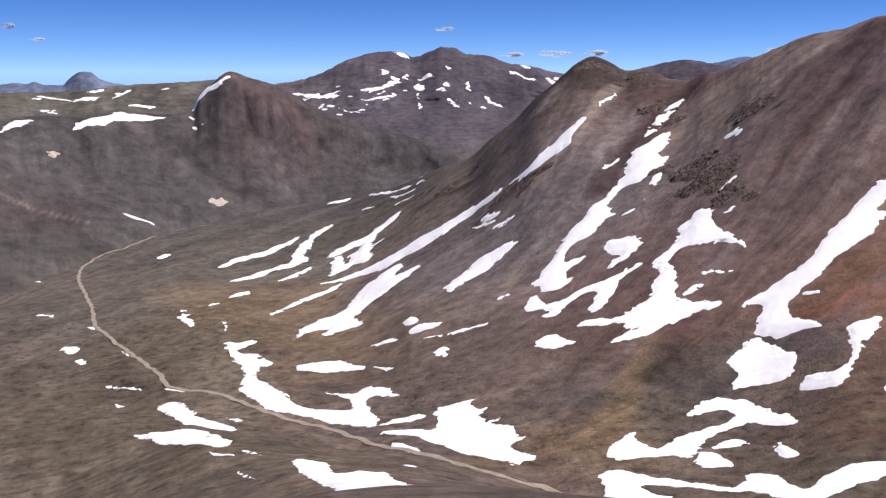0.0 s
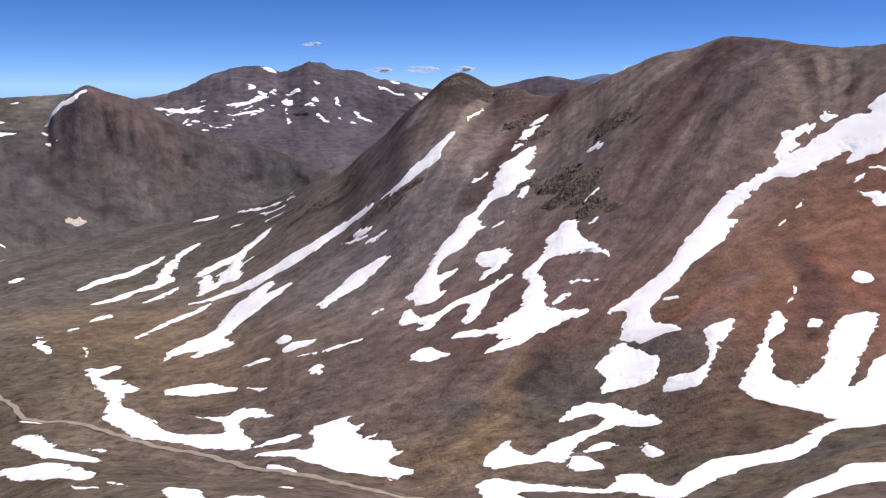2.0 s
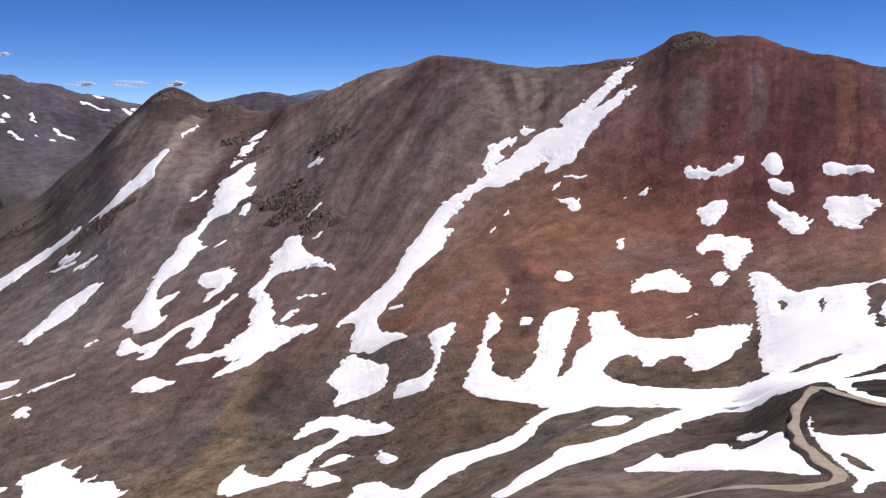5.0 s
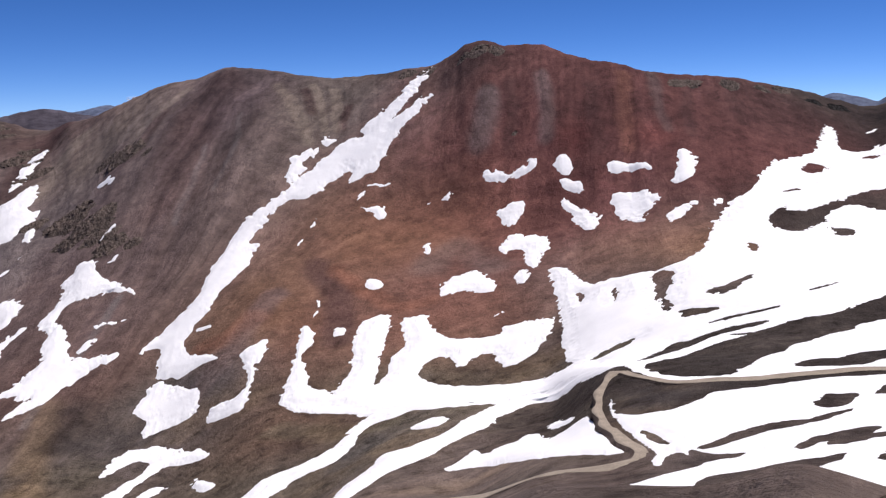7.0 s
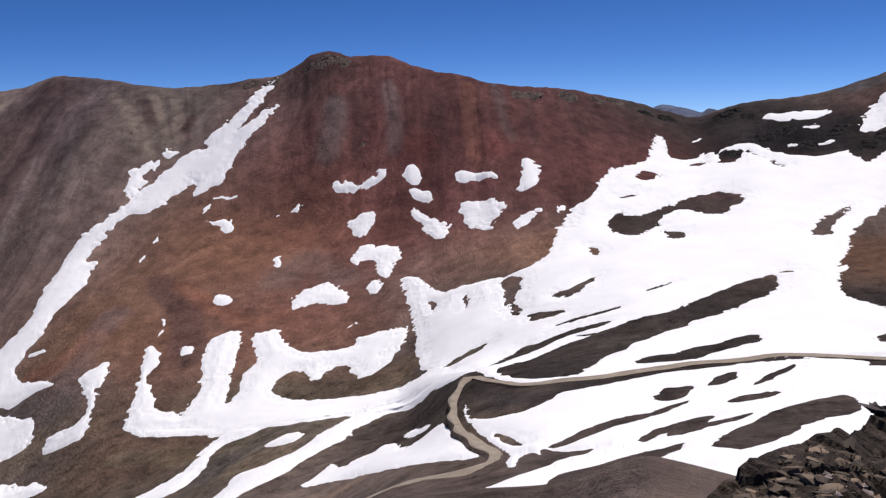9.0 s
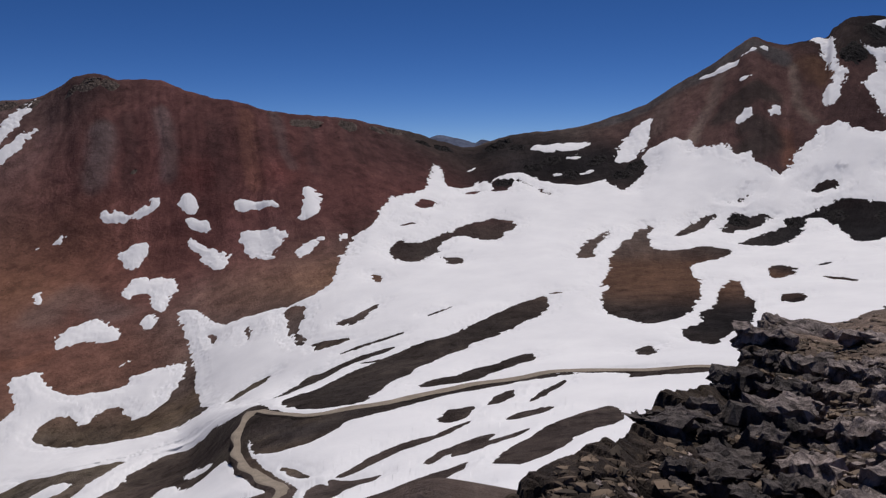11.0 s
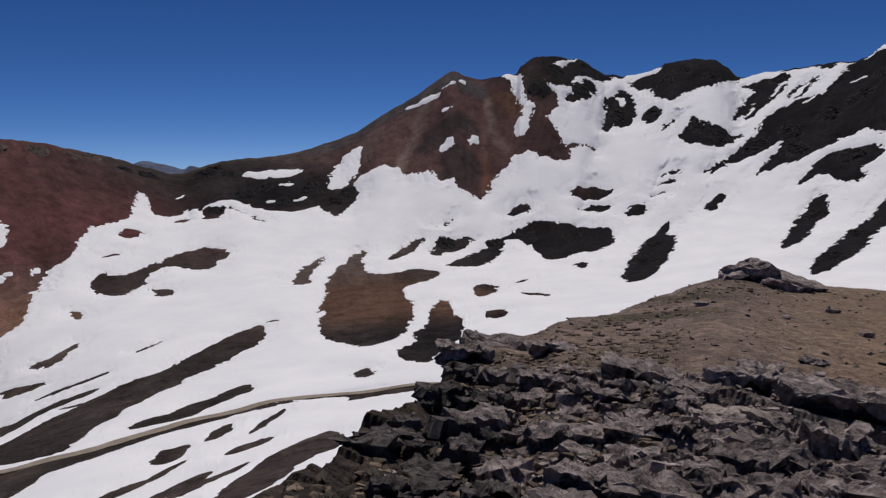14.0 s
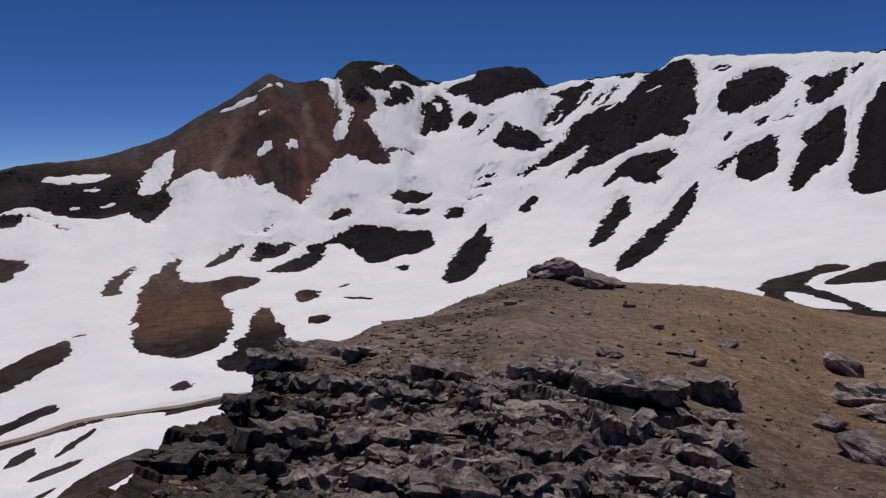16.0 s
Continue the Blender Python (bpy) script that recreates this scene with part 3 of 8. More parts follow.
CRAGS += [(412, 458, 7, 8), (422, 451, 7, 8), (391, 489, 7, 8), (382, 500, 7, 8), (497, 355, 7, 8), (510, 351, 7, 8), (531, 336, 7, 8), (560, 330, 7, 8), (586, 329, 7, 8), (206, 593, 5, 6), (164, 574, 5, 6), (633, 248, 9, 10), (600, 209, 9, 10), (572, 185, 9, 10), (581, 215, 9, 10), (579, 151, 9, 10), (599, 147, 9, 10), (542, 221, 9, 10)] + [(606, 176, 9, 10), (776, 3, 11, 13), (813, -26, 11, 13), (738, 17, 11, 13), (754, -17, 11, 13), (741, -48, 11, 13), (724, -75, 11, 13), (789, -106, 11, 13), (769, -129, 11, 13), (774, -90, 11, 13), (664, -116, 11, 13), (677, -105, 11, 13), (761, -182, 12, 14), (665, -215, 12, 14), (656, -191, 12, 14)] + [(645, -163, 12, 14), (676, -236, 12, 14), (642, -137, 12, 14), (616, -160, 12, 14), (578, -184, 12, 14), (628, -264, 12, 14), (614, -278, 12, 14), (515, -232, 12, 14), (507, -263, 12, 14), (580, -297, 12, 14), (538, 18, 9, 10), (538, -10, 9, 10), (525, 38, 9, 10), (436, -42, 9, 10), (488, -54, 9, 10), (504, -142, 9, 10), (438, -143, 9, 10), (386, -116, 9, 10), (518, 68, 9, 10), (174, 720, 8, 9)] + [(179, 702, 8, 9), (206, 591, 8, 9), (212, 582, 8, 9), (201, 604, 8, 9), (64, 668, 8, 9), (52, 684, 8, 9), (76, 664, 8, 9), (163, 807, 8, 9), (183, 805, 8, 9), (-39, 933, 8, 9), (-24, 924, 8, 9), (9, 838, 8, 9), (170, 513, 6, 7), (176, 492, 6, 7), (165, 570, 6, 7), (156, 573, 6, 7), (172, 563, 6, 7)]
CRAGS += [(144, 850, 11, 14), (132, 840, 8, 14), (156, 845, 8, 14), (179, 810, 9, 14), (182, 781, 7, 14)]

# Lanes of scree and ribs of rock down the slopes: plan line, half width, mineral, weight.
LANES = []
LANES.append(([(156, 800), (132, 748), (94, 675), (66, 647), (40, 637)], 6, "tan", 1.6))
LANES.append(([(109, 629), (69, 596), (44, 577)], 9, "pale", 1.0))
LANES.append(([(114, 832), (89, 788), (60, 803)], 7, "pale", 1.0))
LANES.append(([(213, 746), (182, 713), (146, 651), (108, 598)], 10, "darkmaroon", 1.4))
LANES.append(([(209, 599), (183, 558), (157, 539)], 11, "redbrown", 1.0))
LANES.append(([(155, 721), (114, 639), (85, 605)], 4, "pale", 1.0))
LANES.append(([(84, 661), (51, 672), (29, 670)], 6, "darkmaroon", 1.2))
LANES.append(([(39, 795), (8, 824), (-24, 856)], 5, "darkmaroon", 1.2))
LANES.append(([(78, 546), (51, 529), (32, 500)], 3, "tan", 1.2))
LANES.append(([(95, 383), (73, 335), (57, 300)], 6, "orangegrass", 1.0))
LANES.append(([(102, 373), (89, 347)], 6, "darkbrown", 0.8))
LANES.append(([(150, 447), (106, 400), (83, 376)], 2, "pale", 1.2))
LANES.append(([(282, 586), (252, 566), (228, 541), (206, 509)], 16, "darkmaroon", 1.6))
LANES.append(([(313, 563), (301, 519), (294, 492)], 4, "tan", 1.6))
LANES.append(([(332, 544), (319, 518), (307, 493)], 3, "tan", 1.6))
LANES.append(([(338, 528), (316, 489)], 3, "tan", 1.4))
LANES.append(([(333, 504), (317, 488)], 3, "darkmaroon", 1.6))
LANES.append(([(323, 542), (311, 516)], 4, "darkmaroon", 1.4))
LANES.append(([(243, 537), (225, 515), (213, 501), (198, 485)], 2, "pale", 1.6))
LANES.append(([(276, 547), (248, 509), (226, 489)], 2, "pale", 1.2))
LANES.append(([(212, 680), (185, 662), (161, 635)], 7, "tan", 1.2))
LANES.append(([(264, 609), (230, 601), (201, 591)], 4, "tan", 1.0))
LANES.append(([(241, 597), (208, 576), (188, 577)], 4, "darkmaroon", 1.2))
LANES.append(([(424, 410), (407, 390), (388, 370)], 5, "pale", 1.2))
LANES.append(([(388, 423), (374, 412), (358, 398)], 7, "pale", 1.2))
LANES.append(([(467, 377), (434, 346), (410, 325)], 5, "rust", 1.2))
LANES.append(([(496, 376), (464, 345), (440, 319)], 4, "pale", 1.0))
LANES.append(([(509, 357), (480, 333), (448, 308)], 4, "darkmaroon", 1.4))
LANES.append(([(536, 341), (513, 321), (494, 303)], 5, "darkmaroon", 1.4))
LANES.append(([(440, 381), (420, 359), (398, 337)], 5, "darkmaroon", 1.2))
LANES.append(([(409, 422), (387, 402), (367, 384)], 4, "darkmaroon", 1.0))
LANES.append(([(412, 462), (401, 456), (392, 457)], 9, "darkmaroon", 1.4))
LANES.append(([(231, 385), (224, 353), (199, 319)], 7, "darkmaroon", 1.0))
LANES.append(([(185, 364), (168, 361), (160, 367)], 6, "rust", 1.2))
LANES.append(([(249, 313), (236, 322), (236, 371)], 5, "rust", 1.0))
LANES.append(([(290, 314), (299, 346), (272, 342)], 9, "greybrown", 0.3))
LANES.append(([(145, 270), (152, 243), (166, 229)], 6, "olive", 1.2))
LANES.append(([(154, 360), (137, 353), (114, 327), (99, 317)], 2, "pale", 1.0))
LANES.append(([(202, 374), (171, 355), (137, 336)], 5, "redbrown", 1.2))
LANES.append(([(743, 110), (672, 110), (630, 116)], 5, "tan", 1.2))
LANES.append(([(696, 94), (641, 95)], 4, "darkmaroon", 2.5))
LANES.append(([(726, 58), (672, 49), (653, 36)], 4, "tan", 1.5))
LANES.append(([(653, 73), (602, 65)], 10, "darkmaroon", 3.0))
LANES.append(([(674, 80), (654, 90)], 6, "darkmaroon", 3.0))
LANES.append(([(747, 152), (652, 146)], 8, "brown", 1.5))
LANES.append(([(736, 51), (704, 44)], 5, "darkmaroon", 3.0))
LANES.append(([(636, 55), (602, 48)], 5, "rust", 1.5))
LANES.append(([(676, 74), (666, 87), (652, 92)], 10, "darkbrown", 14.0))
LANES.append(([(634, 72), (625, 64), (605, 72)], 9, "darkbrown", 14.0))
LANES.append(([(738, 124), (742, 93), (737, 73)], 10, "darkgreysoil", 14.0))
# Along the pyramid's left ridge the shadow side is darkened in colour too.
LANES.append(([(704, 190), (707, 181), (728, 157), (731, 128)], 11, "darkgreysoil", 8.0))
LANES.append(([(731, 44), (715, 37)], 9, "orangebrown", 12.0))
LANES.append(([(668, 17), (647, 9)], 10, "darkmaroon", 10.0))
LANES.append(([(-325, 1403), (-270, 1386), (-213, 1383)], 13, "redbrown", 1.2))
LANES.append(([(-517, 1007), (-463, 973), (-404, 968)], 4, "tan", 1.2))
LANES.append(([(-377, 1281), (-302, 1204), (-240, 1205)], 10, "darkbrown", 0.8))
LANES.append(([(-444, 1290), (-367, 1217)], 17, "greypurple", 1.0))


def mineral_at(x, y, base):
    total = np.full(x.shape, 0.35)
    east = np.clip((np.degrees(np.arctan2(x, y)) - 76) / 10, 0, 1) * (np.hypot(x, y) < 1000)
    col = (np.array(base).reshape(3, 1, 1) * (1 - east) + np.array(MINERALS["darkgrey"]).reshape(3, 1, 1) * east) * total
    warp = 1 + 0.9 * fbm(x / 45, y / 45, 4, 77)
    for zx, zy, radius, kind, weight in ZONES:
        d2 = ((x - zx) ** 2 + (y - zy) ** 2) / (radius * warp) ** 2
        w = weight * np.exp(-1.4 * d2)
        total = total + w
        col = col + np.array(MINERALS[kind]).reshape(3, *[1] * x.ndim) * w
    for cx, cy, half, _ in CRAGS:
        w = 1.8 * np.exp(-((x - cx) ** 2 + 2.2 * (y - cy) ** 2) / (0.62 * half * warp) ** 2)
        total = total + w
        col = col + np.array(MINERALS["darkbrown"]).reshape(3, 1, 1) * w
    ux, uy = x + 9 * fbm(x / 22, y / 22, 3, 71), y + 9 * fbm(x / 22, y / 22, 3, 73)
    for line, half, kind, weight in LANES:
        q = np.array(line, float)
        box = (ux > q[:, 0].min() - 3 * half) & (ux < q[:, 0].max() + 3 * half) & (uy > q[:, 1].min() - 3 * half) & (uy < q[:, 1].max() + 3 * half)
        if not box.any():
            continue
        bx_, by_ = ux[box], uy[box]
        d2 = np.full(bx_.shape, 1e9)
        for (ax, ay), (cx, cy) in zip(line, line[1:]):
            ex, ey = cx - ax, cy - ay
            t = np.clip(((bx_ - ax) * ex + (by_ - ay) * ey) / (ex * ex + ey * ey + 1e-9), 0, 1)
            d2 = np.minimum(d2, (bx_ - ax - t * ex) ** 2 + (by_ - ay - t * ey) ** 2)
        w = 3.4 * weight * np.exp(-(d2 / (half * half)) ** 1.5)
        total[box] += w
        col[:, box] += np.array(MINERALS[kind])[:, None] * w
    return col / total


# ---- the land ----
def grid_mesh(name, x, y, z, material, hue=None, flow=None, share=None):
    rows, cols = x.shape
    me = bpy.data.meshes.new(name)
    co = np.stack([x, y, z + EYE], -1).reshape(-1, 3).astype(np.float32)
    i = np.arange(rows * cols).reshape(rows, cols)
    quads = np.stack([i[:-1, :-1], i[:-1, 1:], i[1:, 1:], i[1:, :-1]], -1).reshape(-1, 4)
    fill_mesh(me, co, quads)
    if hue is not None:
        a = me.color_attributes.new("mineral", "FLOAT_COLOR", "POINT")
        rgba = np.concatenate([hue.reshape(3, -1).T, np.ones((rows * cols, 1)) if share is None else share.reshape(-1, 1)], 1).astype(np.float32)
        a.data.foreach_set("color", rgba.ravel())
    if flow is not None:
        a = me.attributes.new("flow", "FLOAT_VECTOR", "POINT")
        a.data.foreach_set("vector", np.stack(np.broadcast_arrays(*flow), -1).astype(np.float32).ravel())
    me.materials.append(material)
    return me


def fill_mesh(me, co, quads):
    me.vertices.add(len(co))
    me.vertices.foreach_set("co", co.ravel())
    me.loops.add(quads.size)
    me.loops.foreach_set("vertex_index", quads.astype(np.int32).ravel())
    me.polygons.add(len(quads))
    me.polygons.foreach_set("loop_start", np.arange(0, quads.size, 4, dtype=np.int32))
    me.polygons.foreach_set("loop_total", np.full(len(quads), 4, np.int32))
    me.polygons.foreach_set("use_smooth", np.ones(len(quads), bool))
    me.update(calc_edges=True)


SHEETS = {}
VALLEY_B = np.linspace(-32, 124, 1561)
VALLEY_ROWS = [2, 14, 24, 36, 58, 76, 124, 12, 3]
vx, vy, vz, vw = valley(VALLEY_B, VALLEY_ROWS)
SHEETS["valley"] = (vx, vy, vz)
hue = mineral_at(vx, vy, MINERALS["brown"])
low_ground = np.clip((5.6 - vw) / 0.5, 0, 1) * np.clip((VALLEY_B[None, :] + 20) / 10, 0, 1) * np.clip((60 - VALLEY_B[None, :]) / 8, 0, 1)
for kind, reach, seed, most in (("orangegrass", 34, 81, 0.5), ("darkgreysoil", 26, 84, 0.6), ("olive", 45, 87, 0.5)):
    spot = most * low_ground * np.clip(5 * fbm(vx / reach, vy / reach, 5, seed) - 0.25, 0, 1)
    hue = hue * (1 - spot) + np.array(MINERALS[kind])[:, None, None] * spot
across = np.radians(fall_line(VALLEY_B[None, :] + 0 * vw, np.clip(vw, 4.5, 7.2))) * 620 + 14 * fbm(vx / 50, vy / 50, 3, 3)
flow = (across / 16, vw * 0.8, 0.85 * np.clip((vw - 5.1) / 0.9, 0, 1))
foot = sum(VALLEY_ROWS[:5])


def slice_land(name, r0, r1, c0, c1, label, category):
    part_of = (slice(r0, r1 + 1), slice(c0, c1 + 1))
    me = grid_mesh(name, vx[part_of], vy[part_of], vz[part_of], LAND, hue[(slice(None), *part_of)], tuple(f[part_of] for f in flow))
    return tagged(new(name, me), label, category, kind="structure")


def column(bearing):
    return int(round((bearing + 32) * 10))


last = vx.shape[0] - 1
slice_land("ground", 0, foot, 0, 1560, "brown alpine valley floor with turf, scree and snow patches", "ground")
slice_land("mountain_ridge", foot, last, 0, column(35.5), "grey and red scree ridge with snow gullies", "mountain")
slice_land("mountain_red", foot, last, column(35.5), column(63), "rust-red scree mountain with a rocky summit", "mountain")
slice_land("mountain_saddle", foot, last, column(63), column(76), "low dark saddle above the snowy cirque", "mountain")
slice_land("mountain_pyramid", foot, last, column(76), column(87), "pointed brown peak streaked with snow", "mountain")
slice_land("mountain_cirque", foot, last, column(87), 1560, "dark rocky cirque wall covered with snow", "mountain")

bb = np.linspace(124, 328, 205)
bx, by, bz, bw = valley(bb, [2, 4, 6, 6, 8, 8, 12, 4, 2])
tagged(new("hillside_behind", grid_mesh("hillside_behind", bx, by, bz, LAND, mineral_at(bx, by, MINERALS["brown"]), (np.radians(bb)[None, :] * 60 + 0 * bx, bw, 0.5))), "brown alpine hillside behind the lookout", "hillside", kind="structure")

# The land goes on under and past the mountains to the horizon.
pb, pr = np.meshgrid(np.linspace(0, 360, 181), np.linspace(600, 4900, 40))
px, py = plan(pb, pr)
pz = -262 + 30 * fbm(px / 700, py / 700, 3, 9) - 0.0 * pr
tagged(new("outer_ground", grid_mesh("outer_ground", px, py, pz, FAR_LAND, mineral_at(px, py, MINERALS["greygreen"]), (px / 90, py / 90, 0.0))), "distant brown highland", "ground", kind="structure")

RANGE_LOOK = {
    "grassy_hill": ("hillgrey", "grey-green grassy hill with a red-brown peak"), "plateau_hill": ("greygreen", "flat brown plateau hill with snow streaks"),
    "snow_streaked_mountain": ("greypurple", "dark far mountain with scattered snow"), "brown_hill": ("hazyrock", "rounded brown hill behind the ridge"),
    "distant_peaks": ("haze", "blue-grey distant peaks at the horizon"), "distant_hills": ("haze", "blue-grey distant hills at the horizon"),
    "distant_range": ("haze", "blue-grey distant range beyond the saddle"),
}
for name, p in RANGES.items():
    rb = np.arange(p["bearings"][0], p["bearings"][1] + 0.001, 0.12)
    rx_, ry_, rz_, rw = range_of_hills(rb, [3, 30, 90, 8, 3], p["crest"], p["r_foot"], p["z_foot"], p["r_crest"], p["rough"], p["seed"])
    SHEETS[name] = (rx_, ry_, rz_)
    kind, label = RANGE_LOOK[name]
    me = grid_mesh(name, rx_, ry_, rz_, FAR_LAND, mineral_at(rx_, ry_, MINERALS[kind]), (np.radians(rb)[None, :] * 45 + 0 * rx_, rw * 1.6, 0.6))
    tagged(new(name, me), label, "mountain", kind="structure")


# ---- road ----
ROAD = [(-317, 1208.4), (-336.3, 1137.5), (-345.1, 1063.1), (-334.6, 983.7), (-340.3, 943.9), (-352.3, 893.3), (-356.5, 847.2), (-341.8, 788.6), (-301.3, 708.8), (-276, 662.9), (-251.4, 600.9), (-225.9, 570.8), (-199.6, 529.8), (-174.8, 490.9), (-159.9, 468.7), (-149.1, 444.8), (-136.2, 432.3), (-118.2, 426.1), (-103.3, 412.6), (-83.7, 386.5), (-61.5, 364.6), (-38.2, 335.6), (-17.6, 300.4), (-0.8, 281.7)]
ROAD += [(8.5, 265.3), (20.6, 252.9), (37.2, 257.2), (76, 119), (86, 115), (93, 108), (96, 98), (96.5, 88), (99, 81.5), (102, 78.6), (104.5, 78.6), (109.9, 84.2), (117.3, 93.6), (125.5, 103.6), (138, 116), (149.1, 125.4), (159.2, 132.3), (169, 136.4), (159.7, 121.2), (155.3, 110.5), (156.8, 103.8), (163, 97.2), (172, 92.6), (180, 90), (187.7, 83.6), (193.7, 74.2), (199.5, 67.4), (203, 60), (203, 50.8), (203.5, 42.6), (203.7, 34.8), (201, 26)]


def land_height(x, y):
    """The height of the valley sheet over a place in the plan."""
    col = np.clip((np.degrees(np.arctan2(x, y)) + 32) * 10, 0, 1559)
    i = int(col)
    u = col - i
    r = np.hypot(vx[:, i], vy[:, i]) * (1 - u) + np.hypot(vx[:, i + 1], vy[:, i + 1]) * u
    z = vz[:, i] * (1 - u) + vz[:, i + 1] * u
    return float(np.interp(np.hypot(x, y), np.maximum.accumulate(r), z))


def rounded(points, step):
    """A smooth line through the points, cut into even steps."""
    p = np.array(points, float)
    for _ in range(2):
        a, c = p[:-1], p[1:]
        q = np.empty((2 * len(a), 2))
        q[0::2], q[1::2] = 0.75 * a + 0.25 * c, 0.25 * a + 0.75 * c
        p = np.concatenate([p[:1], q, p[-1:]])
    d = np.concatenate([[0], np.cumsum(np.hypot(*np.diff(p, axis=0).T))])
    s = np.arange(0, d[-1], step)
    return np.stack([np.interp(s, d, p[:, 0]), np.interp(s, d, p[:, 1])], 1)


ROAD_LINE = rounded(ROAD, 2.5)


def off_road(x, y):
    d = np.full(x.shape, 1e3)
    box = (x.min() - 20, x.max() + 20, y.min() - 20, y.max() + 20)
    for ax, ay in ROAD_LINE:
        if box[0] < ax < box[1] and box[2] < ay < box[3]:
            d = np.minimum(d, np.hypot(x - ax, y - ay))
    return d


def road_ribbon(name, line, half, label):
    """A gravel road benched into the slope, with worn wheel tracks and earth banks."""
    way = np.gradient(line, axis=0)
    way /= np.linalg.norm(way, axis=1)[:, None]
    side = np.stack([way[:, 1], -way[:, 0]], 1)
    offs = np.array([-half - 1.1, -half - 0.3, -half * 0.75, -half * 0.45, 0, half * 0.45, half * 0.75, half + 0.3, half + 1.1])
    dips = np.array([0, 0.0, 0.1, 0.02, 0.12, 0.02, 0.1, 0.0, 0])
    n, k = len(line), len(offs)
    co = np.zeros((n, k, 3))
    level = np.array([land_height(*line[i]) for i in range(n)])
    level = np.convolve(np.pad(level, 2, mode="edge"), np.ones(5) / 5, "valid") + 0.25
    for i in range(n):
        for j, o in enumerate(offs):
            wob = 0.5 * math.sin(i * 0.9 + j) * (abs(o) > half)
            p = line[i] + side[i] * (o + wob)
            z = level[i] + dips[j] if abs(o) <= half + 0.4 else min(land_height(*p), level[i]) - 0.5
            co[i, j] = (*p, z)
    me = grid_mesh(name, co[..., 0], co[..., 1], co[..., 2], GRAVEL, mineral_at(co[..., 0], co[..., 1], MINERALS["brown"]), (co[..., 0] / 9, co[..., 1] / 9, 0.0))
    me.materials.append(LAND)
    strip = np.arange(len(me.polygons)) % (k - 1)
    me.polygons.foreach_set("material_index", ((strip == 0) | (strip == k - 2)).astype(np.int32))
    return tagged(new(name, me), label, "road", kind="structure")


road_ribbon("road", ROAD_LINE, 1.2, "pale gravel mountain road winding through the valley")

# ---- snow ----
def inside_depth(x, y, outline):
    """Metres inside (plus) or outside (minus) a closed outline in the plan."""
    p = np.array(outline)
    q = np.empty((2 * len(p), 2))
    nxt = np.roll(p, -1, 0)
    q[0::2], q[1::2] = 0.75 * p + 0.25 * nxt, 0.25 * p + 0.75 * nxt
    d2 = np.full(x.shape, 1e12)
    odd = np.zeros(x.shape, bool)
    for (ax, ay), (bx_, by_) in zip(q, np.roll(q, -1, 0)):
        ex, ey = bx_ - ax, by_ - ay
        t = np.clip(((x - ax) * ex + (y - ay) * ey) / (ex * ex + ey * ey + 1e-9), 0, 1)
        d2 = np.minimum(d2, (x - ax - t * ex) ** 2 + (y - ay - t * ey) ** 2)
        if ay != by_:
            odd ^= ((ay > y) != (by_ > y)) & (x < ax + (y - ay) / (by_ - ay) * ex)
    return np.where(odd, 1, -1) * np.sqrt(d2)


def finer(a, k=2):
    r, c = a.shape
    i, j = np.linspace(0, r - 1, (r - 1) * k + 1), np.linspace(0, c - 1, (c - 1) * k + 1)
    i0, j0 = np.minimum(i.astype(int), r - 2), np.minimum(j.astype(int), c - 2)
    u, v = (i - i0)[:, None], (j - j0)[None, :]
    return (a[i0][:, j0] * (1 - u) + a[i0 + 1][:, j0] * u) * (1 - v) + (a[i0][:, j0 + 1] * (1 - u) + a[i0 + 1][:, j0 + 1] * u) * v


def smoothed(a, k=9):
    """The same sheet with its small hollows filled."""
    for axis in (0, 1):
        n = min(k, 2 * ((a.shape[axis] - 1) // 2) + 1)
        pad = [(0, 0), (0, 0)]
        pad[axis] = (n // 2, n // 2)
        c = np.cumsum(np.concatenate([np.zeros_like(a.take([0], axis)), np.pad(a, pad, mode="reflect", reflect_type="odd")], axis), axis)
        a = (c.take(range(n, c.shape[axis]), axis) - c.take(range(0, c.shape[axis] - n), axis)) / n
    return a


